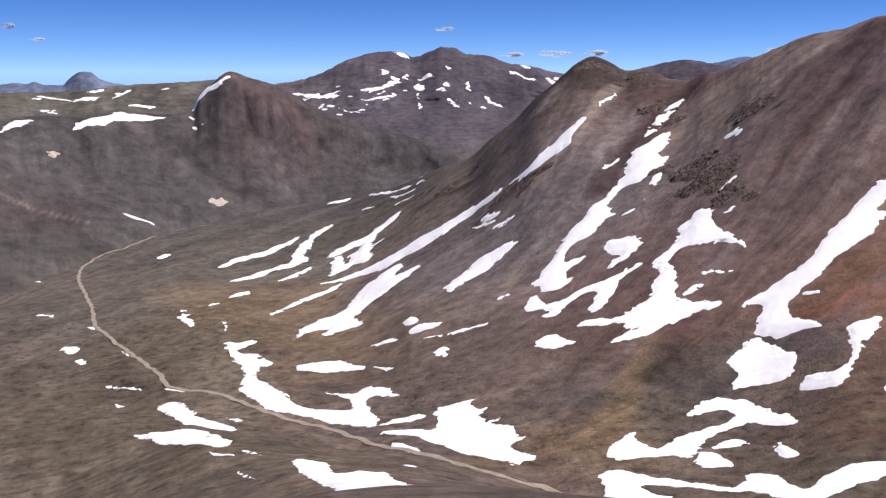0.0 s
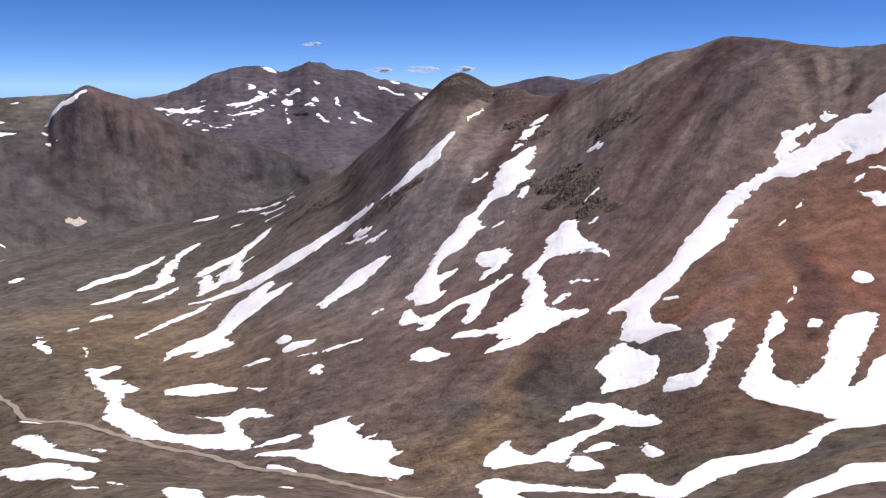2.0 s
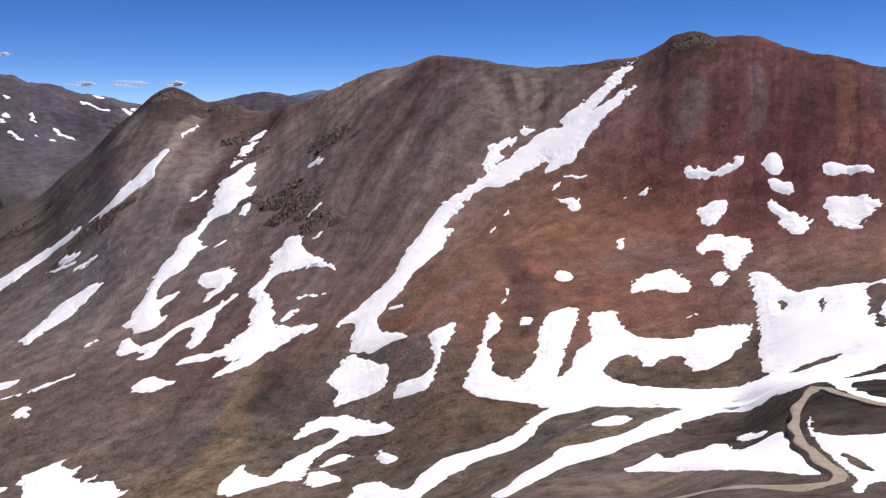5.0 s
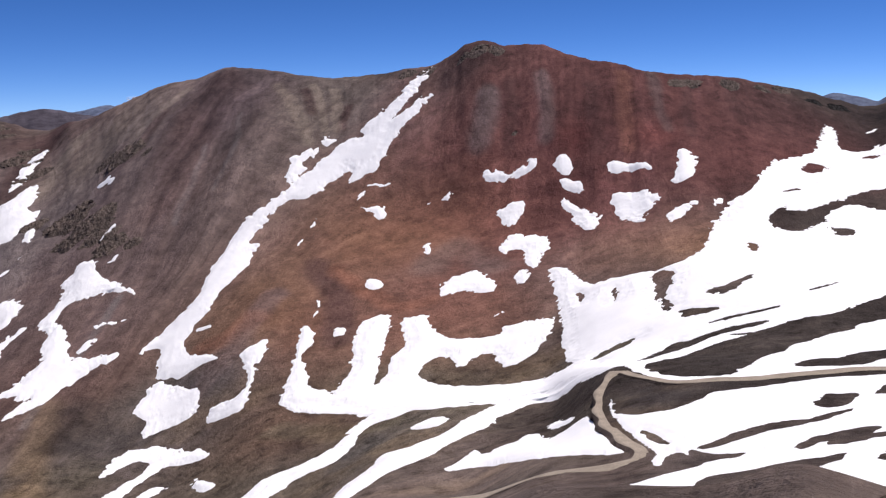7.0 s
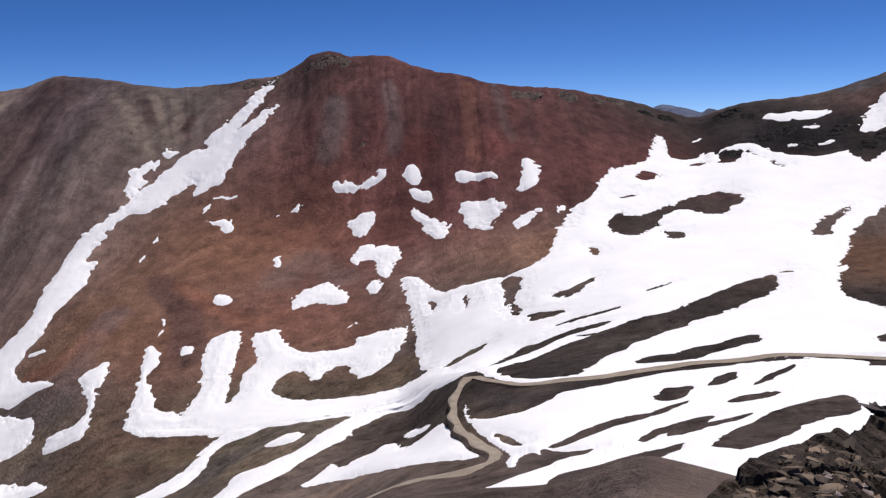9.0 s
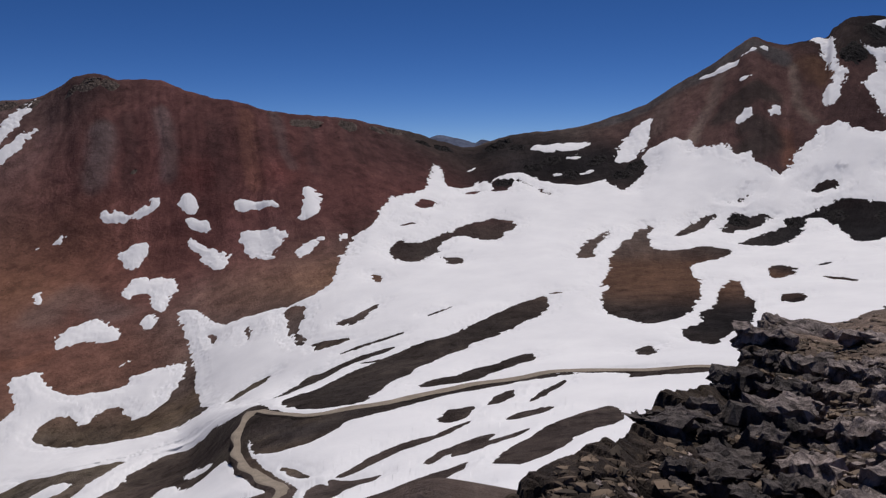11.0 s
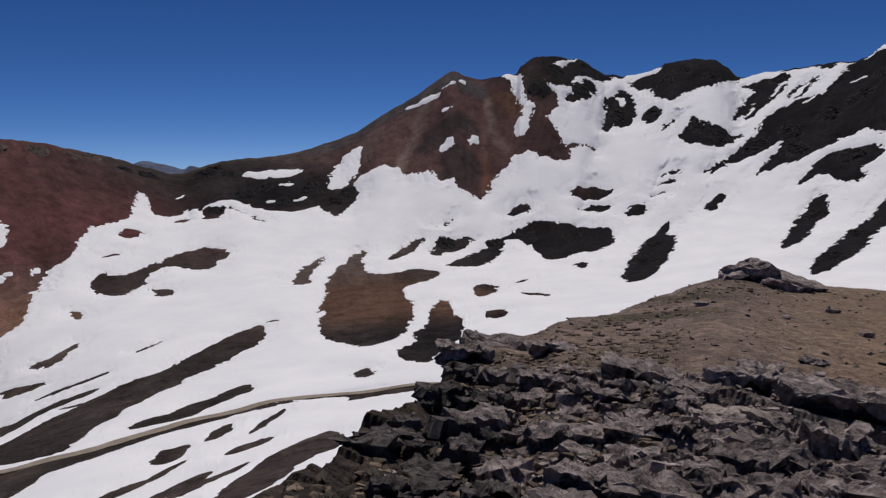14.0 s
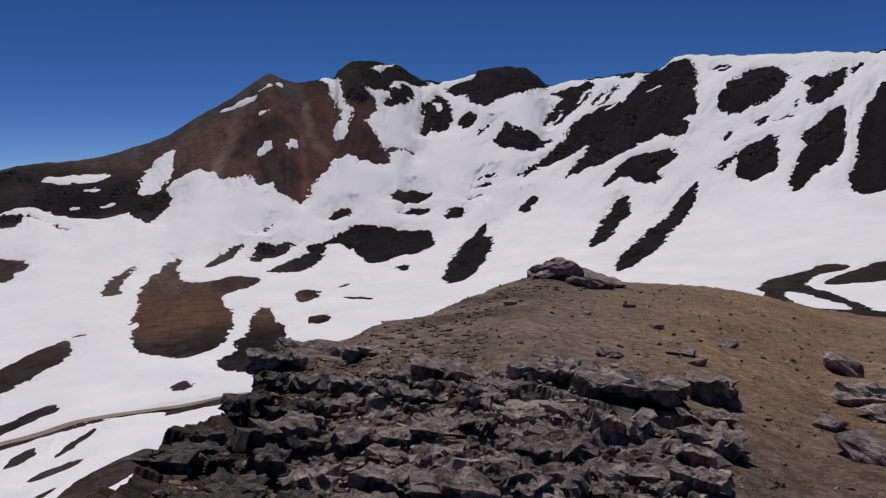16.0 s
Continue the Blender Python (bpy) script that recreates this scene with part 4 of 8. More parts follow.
def snow_patch(sheet, outline, more=(), islands=(), name="snow_patch", label="white old snow patch lying on the scree slope", k=2, material=None):
    """A snow sheet that follows the land, thick inside its outline and dipping under the land at its ragged edge."""
    x, y, z = SHEETS[sheet]
    pts = np.array([p for o in (outline, *more) for p in o])
    far = np.hypot(*pts.mean(0))
    pad = 0.02 * far
    near = (x > pts[:, 0].min() - pad) & (x < pts[:, 0].max() + pad) & (y > pts[:, 1].min() - pad) & (y < pts[:, 1].max() + pad)
    if not near.any():
        return
    rr, cc = np.where(near.any(1))[0], np.where(near.any(0))[0]
    cut = (slice(max(rr[0] - 1, 0), rr[-1] + 2), slice(max(cc[0] - 1, 0), cc[-1] + 2))
    x, y, z = finer(x[cut], k), finer(y[cut], k), finer(z[cut], k)
    size = np.clip(np.hypot(x, y), 100, None)
    coarse, ragged = 0.022 * far, 0.0065 * far
    wx = x + 0.008 * size * fbm(x / coarse, y / coarse, 3, 51) + 0.006 * size * fbm(x / ragged, y / ragged, 3, 53)
    wy = y + 0.008 * size * fbm(x / coarse, y / coarse, 3, 57) + 0.006 * size * fbm(x / ragged, y / ragged, 3, 59)
    deep = np.full(x.shape, -1e3)
    tooth = 0.0034 * far
    for o in (outline, *more):
        q = np.array(o)
        box = (wx > q[:, 0].min() - 12) & (wx < q[:, 0].max() + 12) & (wy > q[:, 1].min() - 12) & (wy < q[:, 1].max() + 12)
        deep[box] = np.maximum(deep[box], inside_depth(wx[box], wy[box], o))
    for o in islands:
        q = np.array(o)
        box = (wx > q[:, 0].min() - 12) & (wx < q[:, 0].max() + 12) & (wy > q[:, 1].min() - 12) & (wy < q[:, 1].max() + 12)
        deep[box] = np.minimum(deep[box], -inside_depth(wx[box], wy[box], o))
    torn = np.clip(0.5 + 4 * fbm(x / (9 * tooth), y / (9 * tooth), 2, 67), 0, 1) ** 2
    deep = deep + size * ((0.0025 + 0.010 * torn) * fbm(x / (1.3 * tooth), y / (1.3 * tooth), 3, 61) + 0.004 * fbm(x / (3 * tooth), y / (3 * tooth), 2, 63))
    if sheet == "valley":
        along, rise = finer(across[cut], k), finer(vw[cut], k)
        deep = deep + size * (0.003 + 0.009 * torn) * fbm(along / 6, rise * 5, 3, 65) * np.clip((rise - 4.0) / 0.6, 0.3, 1)
        deep = np.minimum(deep, off_road(x, y) - 1.9)
    scale = size / 500
    lift = np.clip(deep * 0.16, -0.9 * scale, 0.4 * scale) + 0.7 * scale * np.clip(deep / (9 * scale), 0, 1)
    keep = deep > -3 * scale
    fill = np.clip(deep / (8 * scale), 0, 1)
    x, y, z = (a * (1 - fill) + smoothed(a, 21) * fill for a in (x, y, z))
    if islands:
        wide = np.clip((deep - 5 * scale) / (14 * scale), 0, 1)
        x, y, z = (a * (1 - wide) + smoothed(a, 41) * wide for a in (x, y, z))
        lift = lift + 0.9 * scale * wide
    cells = keep[:-1, :-1] | keep[:-1, 1:] | keep[1:, 1:] | keep[1:, :-1]
    if not cells.any():
        return
    i = np.arange(x.size).reshape(x.shape)
    # Wide cells well inside the sheet, fine ones along its edge.
    inner = (deep > 8 * scale)[::4, ::4]
    whole = inner[:-1, :-1] & inner[:-1, 1:] & inner[1:, 1:] & inner[1:, :-1]
    j = i[::4, ::4]
    wide_quads = np.stack([j[:-1, :-1], j[:-1, 1:], j[1:, 1:], j[1:, :-1]], -1)[whole]
    covered = np.zeros(cells.shape, bool)
    big = np.repeat(np.repeat(whole, 4, 0), 4, 1)
    covered[:big.shape[0], :big.shape[1]] = big
    fine_quads = np.stack([i[:-1, :-1], i[:-1, 1:], i[1:, 1:], i[1:, :-1]], -1)[cells & ~covered]
    both = np.concatenate([fine_quads, wide_quads])
    place = np.stack([x, y, z + lift + EYE], -1)
    # Where the two meet, the fine corners lie on the wide cells' sides.
    if whole.any():
        touch = np.zeros(x.shape, bool)
        for di in (0, 1):
            for dj in (0, 1):
                touch[di:di + cells.shape[0], dj:dj + cells.shape[1]] |= covered
        for n in range(3):
            flat = finer(place[::4, ::4, n], 4)
            at = touch[:flat.shape[0], :flat.shape[1]]
            place[:flat.shape[0], :flat.shape[1], n][at] = flat[at]
    place = place.reshape(-1, 3)
    used, back = np.unique(both, return_inverse=True)
    me = bpy.data.meshes.new(name)
    fill_mesh(me, place[used].astype(np.float32), back.reshape(-1, 4))
    me.materials.append(material or SNOW)
    return tagged(new(name, me), label, "tailings" if material else "snow", "tailings heaps" if material else "snow patches")


# Outlines in the plan, metres from the lookout.
FIELD = []
FIELD.append([(51.1, 264.5), (56.3, 267.1), (60.6, 265.4), (66.4, 258.8), (73.8, 252.8), (80.2, 245.2), (85.5, 240.3), (91.2, 243.4), (95.7, 255), (100.1, 252.7), (102.3, 242.8), (101.2, 234), (101.9, 226), (109, 229.9), (117.2, 234), (124.5, 235.7), (127.6, 233), (122.6, 223), (115.3, 223.2), (107.7, 219.9), (100.4, 213.8), (93.4, 222.4), (92.3, 236.1), (86.1, 237.2), (80.4, 240.3), (72.3, 247.5), (64.6, 251.3), (60.7, 249.8), (63, 244.8), (69.7, 237.9), (7.9, 30.7), (7.4, 34.4), (51.5, 251.6), (50.1, 258.7)])
FIELD.append([(147.5, 120.8), (139.8, 115.4), (132.6, 108.6), (117.8, 91.7), (107.2, 80.6), (95.5, 70.3), (105.6, 76.1), (108, 74.8), (103.6, 70), (100, 65.2), (93.5, 63.7), (90.7, 64.5), (87.1, 65.5), (78.7, 64.4), (65.2, 58), (58.9, 53.1), (60.6, 46.2), (55.3, 31.6), (63.5, 28.7), (84.4, 31.1), (106.7, 32.8), (125.6, 32.9), (174.3, 42.2), (201.9, 49.2), (202.9, 57.5), (195, 65.4), (189.1, 73.1), (180.9, 82.4), (167.1, 88.8), (153.7, 91.9), (148.7, 97), (142.4, 95.6), (134.5, 95.5), (131.3, 100), (131.3, 105)])
FIELD.append([(196, 340.6), (199.1, 339.1), (196.6, 331.4), (190.8, 322.8), (184.3, 321.5), (180.8, 316.4), (179.7, 311.2), (177.2, 303.6), (170.9, 296.2), (170.6, 288.9), (172.9, 282), (172, 278.5), (176.9, 282), (182.7, 284.8), (191.1, 293.5), (199.2, 302.8), (204, 311.9), (212, 318.4), (219.9, 323.2), (225.9, 320.4), (227, 313.8), (217.6, 304.2), (208.5, 294.9), (198.1, 284.2), (187.6, 273.3), (187.4, 269.5), (194.6, 273.1), (204.3, 283.7), (210.4, 284), (219.3, 293.1), (228.3, 308.3), (232.4, 307.4), (238.7, 302.1), (232.7, 292.4), (230.2, 282.2), (228.2, 276), (233.9, 266.2), (242.2, 258), (247.2, 263.5), (251.6, 261.3), (258, 254.4), (262.9, 244.1), (255.7, 239.4)] + [(246.3, 234.9), (237.5, 230.8), (230.4, 229.6), (223.8, 231.8), (221, 235), (229.1, 247.1), (226.9, 253), (220.2, 252.1), (214.2, 250.2), (216.1, 257.5), (217.5, 264.7), (213.2, 266.6), (207.6, 266.1), (200.7, 258.9), (200, 251.6), (201.6, 238.5), (206.5, 225.3), (211.9, 213.6), (216.1, 206.8), (218.4, 198.6), (220.6, 195.6), (225.9, 190.4), (179.3, 140.7), (176, 148), (201.2, 182.6), (201.3, 197.4), (192, 201.1), (193.7, 208.4), (183.7, 211.3), (175.1, 221.7), (172.8, 241.5), (167.6, 248.3), (166.9, 258.4), (166.8, 270.1), (161.8, 278.4), (156.5, 282.3), (154.9, 291.6), (161.7, 298.5), (168.8, 306.5), (177.3, 316.7), (185.7, 329), (191.7, 336.8)])
FIELD.append([(180.6, 245.8), (170.7, 263.5), (158.7, 287.9), (156.1, 283.7), (165.5, 255.7), (175.7, 238.9)])
FIELD.append([(221.2, 189.3), (215.2, 208.6), (205.1, 223.7), (195.3, 240.5), (186.7, 256.8), (172.8, 272.6), (167.1, 263.6), (174.7, 240.2), (174.9, 214.9), (189.6, 205.6), (203.6, 195.1), (195.6, 165.6)])
FIELD.append([(192.5, 206.3), (173.9, 196.7), (160, 191.3), (148.6, 187.8), (138.8, 188.2), (134.7, 193.6), (126.3, 185.6), (117.6, 182.1), (111.3, 179.1), (103.9, 171.2), (97.5, 168.5), (88.8, 148.8), (97.8, 154), (106.5, 160.1), (115.9, 166.7), (124.7, 169.3), (134.2, 169.6), (148.2, 177.1), (157.5, 178.2), (167.8, 183.4), (178.7, 188.9), (199.3, 194.5), (193.2, 174.1), (182.1, 153.8), (199.8, 166.7), (207.9, 197.6), (201, 204.1)])
FIELD.append([(175.3, 244.3), (170.6, 248.3), (162.3, 247), (152.6, 239.4), (145.2, 234.7), (137.5, 232.9), (128.8, 234.2), (122.5, 237.5), (116.3, 235.4), (109.9, 232.3), (102.2, 226), (104, 220.3), (110.5, 224), (117.4, 226.2), (126.1, 224), (133.8, 220), (141.4, 222), (149.4, 229.1), (158.2, 237.2), (165.9, 239.8), (171.1, 231.9), (177.5, 233.8)])
FIELD.append([(298.3, 285.5), (305.1, 282.7), (296.1, 260.4), (285.7, 249.6), (290.2, 245.4), (294.9, 236.8), (300.4, 229), (298, 215.7), (318.2, 213.2), (333.7, 220.8), (358.7, 234.5), (385.7, 244.4), (395.7, 249.2), (409.9, 245.2), (436.1, 256.1), (464.9, 264.6), (481.6, 260), (503, 259.2), (552.3, 281.7), (558.1, 277.1), (520.8, 255.4), (529.7, 246.5), (555.6, 242.2), (189.8, 79.9), (180, 89.8), (166.5, 95.4), (157.1, 103), (156.6, 112.7), (165.9, 127.7), (175.2, 138.4), (185.8, 149.8), (215.6, 186.9), (225, 205.7), (245.9, 226.2), (263.6, 244.2), (281, 262)])
FIELD.append([(437.1, 253.3), (465.2, 263.6), (490.7, 254.3), (553.6, 279.9), (554.9, 274), (514.5, 251.6), (517.7, 232.1), (549.3, 233.5), (569.6, 227.1), (551.6, 193.6), (549.6, 173.2), (582.6, 146.7), (615.1, 146.4), (627.3, 140.7), (632.6, 115.6), (616.9, 110.7), (616.3, 92.4), (599.5, 82.8), (606.5, 75.2), (589.8, 66.3), (588.6, 49.3), (616.6, 47.1), (632.2, 35.5), (655.4, 30.9), (640.2, 0.1), (648.7, -10.6), (699.4, 7.1), (713.6, 0.1), (736.1, 3.4), (799.9, -26.6), (831.7, -50.7), (806.7, -58.6), (841, -84.4), (781.4, -112.9), (783.7, -150.7), (199, -40.4), (187.9, 13.5), (202.8, 27.7), (206.3, 49.2), (180.8, 98), (166.4, 104.2), (167.1, 119.2), (238.2, 211.8), (265.6, 243.1), (298.5, 272), (283, 231.3), (318.9, 211.3), (369.7, 234.9)])
FIELD.append([(170.2, 79.9), (184, 74.9), (192.9, 64), (196, 42.7), (196.8, 26.9), (195.2, 14), (171.1, 23.3), (144.3, 29.4), (113.9, 31.3), (91.5, 29.1), (109.6, 57.9), (121.8, 61.3)])
FIELD.append([(583.9, 47.3), (614.8, 43.5), (631.7, 32.4), (653.3, 29.1), (640.5, 12.2), (637.2, -0), (648.6, -11.4), (665.8, -4.6), (687.3, 3.9), (702.3, 11.9), (709, 6), (729, -3.3), (743.1, 5), (754.2, 13.1), (754, -6), (802.6, -27.1), (819.4, -54), (843.6, -66.5), (840.2, -88), (817, -96.2), (790.8, -118.8), (790.8, -149.9), (807.4, -166.3), (786.8, -201), (754.5, -227.8), (743.7, -244.4), (746.5, -260.2), (702.2, -292), (605.8, -363.1), (567.3, -376.3), (195.5, -131.9), (195, -95.8), (201.9, -85.1), (246, -78.2), (251.9, -54.4), (256.8, -38.2), (242.2, -19.9), (214.5, -3.4), (225.5, 11.2), (251.3, 44.9), (533.1, 86)])
FIELD.append([(782.5, 52.3), (790.9, 39.8), (738.2, 28.5), (718.9, 21.1), (698.8, 20.8), (678.5, 24.7), (674.5, 31.1), (696, 35), (708.3, 29.1), (729.1, 32.5), (752.4, 39.5)])
ISLANDS = []
ISLANDS.append([(168.4, 127.8), (186.9, 128.2), (213.6, 129.8), (227.7, 123.1), (243.7, 121.7), (271.8, 114.4), (297, 113.6), (312.1, 108.5), (283.1, 100), (256.9, 108.2), (233.7, 109.4), (217.1, 113.8), (205, 119.4), (184.4, 112.2), (168.6, 102.7), (161.8, 108.3), (163.7, 118.3)])
ISLANDS.append([(382.5, 221.3), (402.8, 225.7), (401.5, 215.2), (417, 210.2), (436.1, 209.4), (456.8, 205.1), (468.1, 195.9), (459.2, 177.7), (420.9, 176.4), (422.8, 190), (427.8, 198.8), (418.8, 204.5), (403, 201.6), (377.3, 193.4), (364.2, 195.5), (366.8, 205.8)])
ISLANDS.append([(380.9, 189.2), (382.9, 178.2), (369.3, 171.4), (365.6, 177.4)])
ISLANDS.append([(341.7, 206), (340.3, 199.5), (326.8, 191.7), (330, 197.4)])
ISLANDS.append([(273.1, 179.2), (280.7, 176.9), (288.3, 175), (272.5, 169), (268.3, 171.5)])
ISLANDS.append([(220, 191), (227, 188.8), (237, 181), (228, 180.6), (218, 185.7)])
ISLANDS.append([(191.4, 147.8), (221.9, 162), (226.5, 146.8), (218.6, 145.6), (203.1, 149.9)])
ISLANDS.append([(192.3, 95.1), (208.3, 94.4), (220.5, 89.6), (230.6, 85), (218.7, 80), (210.4, 85.5), (199, 90.2)])
ISLANDS.append([(384.7, 123.4), (424.8, 129.5), (468.7, 128.9), (443.1, 123.5), (408.5, 120.2), (386.9, 113.3)])
ISLANDS.append([(289.7, 81.3), (318.8, 90.5), (340.1, 92.9), (331.4, 95.8), (362, 98.9), (400.1, 109.3), (429.8, 111.3), (465.2, 114), (497.4, 111), (461.9, 105.3), (422.1, 94.8), (425.4, 81.1), (448, 73.4), (438.8, 56.9), (417.6, 60.1), (399.4, 68.1), (383, 70.4), (346.4, 57.4), (319.1, 54.3), (288.2, 52.9), (277.7, 56.7), (271.5, 61), (279.7, 70.6)])
ISLANDS.append([(253.5, 48.6), (267.8, 49.2), (275.4, 46), (299.7, 49.4), (301.9, 46.4), (335.4, 50.4), (362.8, 49.8), (356.3, 45), (323, 38), (311.4, 33.6), (267.3, 31), (255, 34.9), (238.5, 35.8), (245, 41.7)])
ISLANDS.append([(232.4, 57.4), (245.4, 55.1), (226.1, 48.2), (219.4, 50.8)])
ISLANDS.append([(460.9, 61), (504, 49.9), (524.1, 38.6), (539.7, 33.1), (553.1, 23.6), (563.9, 13.8), (555.6, -3.3), (556.4, -23.2), (547.5, -34.7), (509.5, -31.6), (480.5, -20.3), (488.9, -12), (462.9, 1.1), (478.4, 8.4), (518.9, 14), (535.7, 22.8), (534.3, 32.7), (508.1, 33.5), (458, 39.4), (454, 50.7)])
ISLANDS.append([(500.7, 76.1), (522.7, 68.6), (534, 50.5), (513, 53.4), (506.9, 63.2), (486.7, 67)])
ISLANDS.append([(464.1, 93.8), (510, 90.4), (528.5, 77.3), (505.4, 82.9), (466.7, 88.9)])
ISLANDS.append([(593.9, -6), (606.5, -10.3), (619.6, -25.2), (611.6, -38.8), (602.1, -35.1), (596.4, -17.4)])
ISLANDS.append([(580.5, -12.2), (593.7, -24.4), (587.9, -35.8), (578.8, -33.4), (581.1, -17.1)])
ISLANDS.append([(568.9, -41.7), (579.7, -49.1), (582.4, -56.6), (569.3, -57.1), (564, -46.3)])
ISLANDS.append([(571.2, 34.1), (585.5, 27.1), (586.2, 19.2), (573.7, 21.1), (567.5, 31.4)])
ISLANDS.append([(383.2, -27.3), (432.7, -33.6), (500.8, -47.2), (539.5, -62.9), (547.8, -68.9), (523.8, -61.8), (509.8, -68.7), (452.2, -58.2), (405.8, -45.6), (374.8, -33.7)])
ISLANDS.append([(553.7, -88.2), (572.8, -97.8), (574.2, -106.4), (558.6, -101.6), (544.9, -92)])
ISLANDS.append([(396.7, 39.6), (407, 34.9), (389.5, 25.5), (370.1, 30.5), (366.3, 34.2)])
ISLANDS.append([(367.8, 14.4), (358, 2.4), (365.7, 2.3), (376.1, 14.7)])
ISLANDS.append([(331.4, 29.8), (336.5, 20.2), (318.7, 18.3), (313.3, 23.7)])
ISLANDS.append([(445.9, -6.5), (456.5, -15.9), (426, -13.7)])
ISLANDS.append([(574, 162.5), (589.9, 160.8), (605.1, 156.5), (611.7, 142.7), (586.1, 135.5), (571.5, 140), (542, 140.3), (557.6, 152)])
ISLANDS.append([(523.9, 228.8), (554.1, 233.4), (543.5, 216.8), (524.5, 211.3)])
ISLANDS.append([(465.3, 248.8), (481.7, 249.7), (483.2, 243), (469.2, 237.8), (461.3, 243)])
ISLANDS.append([(252, 176.4), (252.3, 160.4), (255.6, 162.7), (255.1, 178.8)])
ISLANDS.append([(239.4, 155.9), (254.1, 140.4), (256.8, 142.2), (241.8, 157.8)])
ISLANDS.append([(275.2, 142), (287.5, 138.2), (289.5, 139.4), (277.2, 143.2)])
ISLANDS.append([(297.1, 223.4), (299.7, 214.6), (285.8, 203.6), (272.8, 197.7), (259.9, 184.4), (255.4, 184.7), (269.8, 199.7), (281.9, 211)])
ISLANDS.append([(282.5, 251.9), (281.2, 245.9), (273.5, 238.9), (273.5, 242.5)])
ISLANDS.append([(285.3, 232.6), (282.3, 228.7), (269.8, 218.8), (273.1, 223.5)])
ISLANDS.append([(791, 39.8), (794.8, 34.7), (809.2, 13.7), (833.1, -17.8), (839.4, -37.6), (825.3, -55.4), (797.8, -32), (795.9, -24.4), (754, -6), (745.1, 6), (752.9, 15.5)])
ISLANDS.append([(758.4, 32.5), (753.9, 17.9), (740.7, 10.7), (728.4, 2.8), (713.5, 8.3), (706.6, 17.3), (728.5, 15.3), (734.5, 27)])
ISLANDS.append([(734.8, -4.8), (754.6, -15.7), (787, -24), (793.3, -32.8), (775.5, -34.5), (739.4, -19.9), (732.8, -10.3)])
ISLANDS.append([(713.2, -34.1), (755, -39.7), (764.9, -37.9), (779, -48.6), (802.1, -55.3), (783.1, -61.6), (750.2, -64.7), (717.9, -59), (722.4, -47.2), (710.9, -39.4)])
ISLANDS.append([(717.5, -66.9), (738, -69.8), (738.1, -77.1), (718.6, -80.6), (704, -77.5)])
ISLANDS.append([(686.4, -78.2), (698.8, -84.3), (696.2, -87.1), (685.1, -81.2)])
ISLANDS.append([(802.5, -60.6), (824.4, -70.3), (819.1, -91.1), (837.7, -98.7), (826.7, -124.3), (820.2, -140.4), (815.4, -155.6), (802.1, -161), (763.1, -139.6), (745.2, -121.7), (745.8, -107.1), (728.5, -90.3), (744.5, -82.6), (777.5, -76.3), (794.4, -67.6)])
ISLANDS.append([(666.7, -85.1), (682.6, -97.9), (695.9, -104.4), (681.6, -104.5), (672.3, -114.1), (667.3, -122), (670.8, -139), (651.5, -123.4), (643.8, -109.2), (653.6, -98)])
ISLANDS.append([(722.6, -261.2), (731.6, -250.3), (742.5, -246.9), (752.3, -235.6), (727.9, -223.4), (713.8, -209.9), (695.1, -200.1), (699.8, -190.1), (700.8, -181.3), (695.5, -170.9), (691.3, -161), (681, -152), (668.6, -145), (654.3, -142), (646.9, -132.1), (636, -121.6), (621.2, -110.8), (608.8, -101.9), (616.3, -113.9), (623.9, -125.5), (627.3, -136.3), (632.2, -145.6), (640.4, -156.6), (629.6, -151.2), (614.7, -139.7), (594.4, -128.6), (596.2, -135.6), (604.7, -147.3), (597.6, -155.4), (601.4, -166.1), (603.9, -176.5), (610.2, -184.3), (611.8, -194.7), (609, -202.4), (590.2, -203.2), (585.5, -211.2), (596.9, -217), (609.2, -217.4), (605.1, -225.8), (632.2, -235.5), (650.4, -240), (661.4, -248.2), (697.4, -256.9)])
ISLANDS.append([(566.6, -148.1), (583.5, -161), (597.2, -180.8), (575.3, -200.1), (556.8, -191.9), (558.3, -180.4), (538.7, -178.5), (546.7, -165.7), (568.4, -164.5)])
ISLANDS.append([(701.5, -132.9), (738.3, -152.1), (721.5, -151), (697.7, -136.8)])
ISLANDS.append([(772.7, -159.1), (770.2, -171.3), (761.2, -189.4), (741.3, -174.7), (717.9, -162.1), (702.6, -151.7), (705.6, -147.7), (736.5, -159)])
ISLANDS.append([(714.8, -173.2), (725.8, -185.5), (741.4, -204.2), (734.3, -207.1), (707.8, -188), (702.5, -177.2)])
ISLANDS.append([(759.8, -211.7), (772, -222.8), (767.6, -229.2), (740.8, -218.8)])
ISLANDS.append([(425.7, -102.8), (485.2, -124.3), (532.5, -145.3), (538.5, -158.5), (520.7, -154), (488, -138.1), (438.4, -118.3), (419, -104.6)])
ISLANDS.append([(356.1, -96.8), (404.3, -117.3), (442, -140.1), (494.9, -170.2), (519.2, -190.7), (518.2, -195.2), (491.5, -181.3), (445.6, -157), (393, -127.3), (357.4, -106.1), (348.3, -97.5)])
ISLANDS.append([(605.9, -239.5), (624.2, -249.5), (642.4, -267.5), (654.3, -281.2), (649.7, -292.4), (620.1, -299), (594.2, -284.3), (582.5, -266.6), (581.9, -254.5), (580.4, -242.1)])
ISLANDS.append([(505.4, -211.4), (516.2, -219.4), (534.1, -222.4), (536.6, -238.8), (535.2, -251.6), (514.9, -244), (484.1, -227.7), (484.3, -217.6), (491.6, -214.1)])
ISLANDS.append([(520, -207.9), (530.5, -221.7), (524.2, -219.9), (517.8, -209.5)])
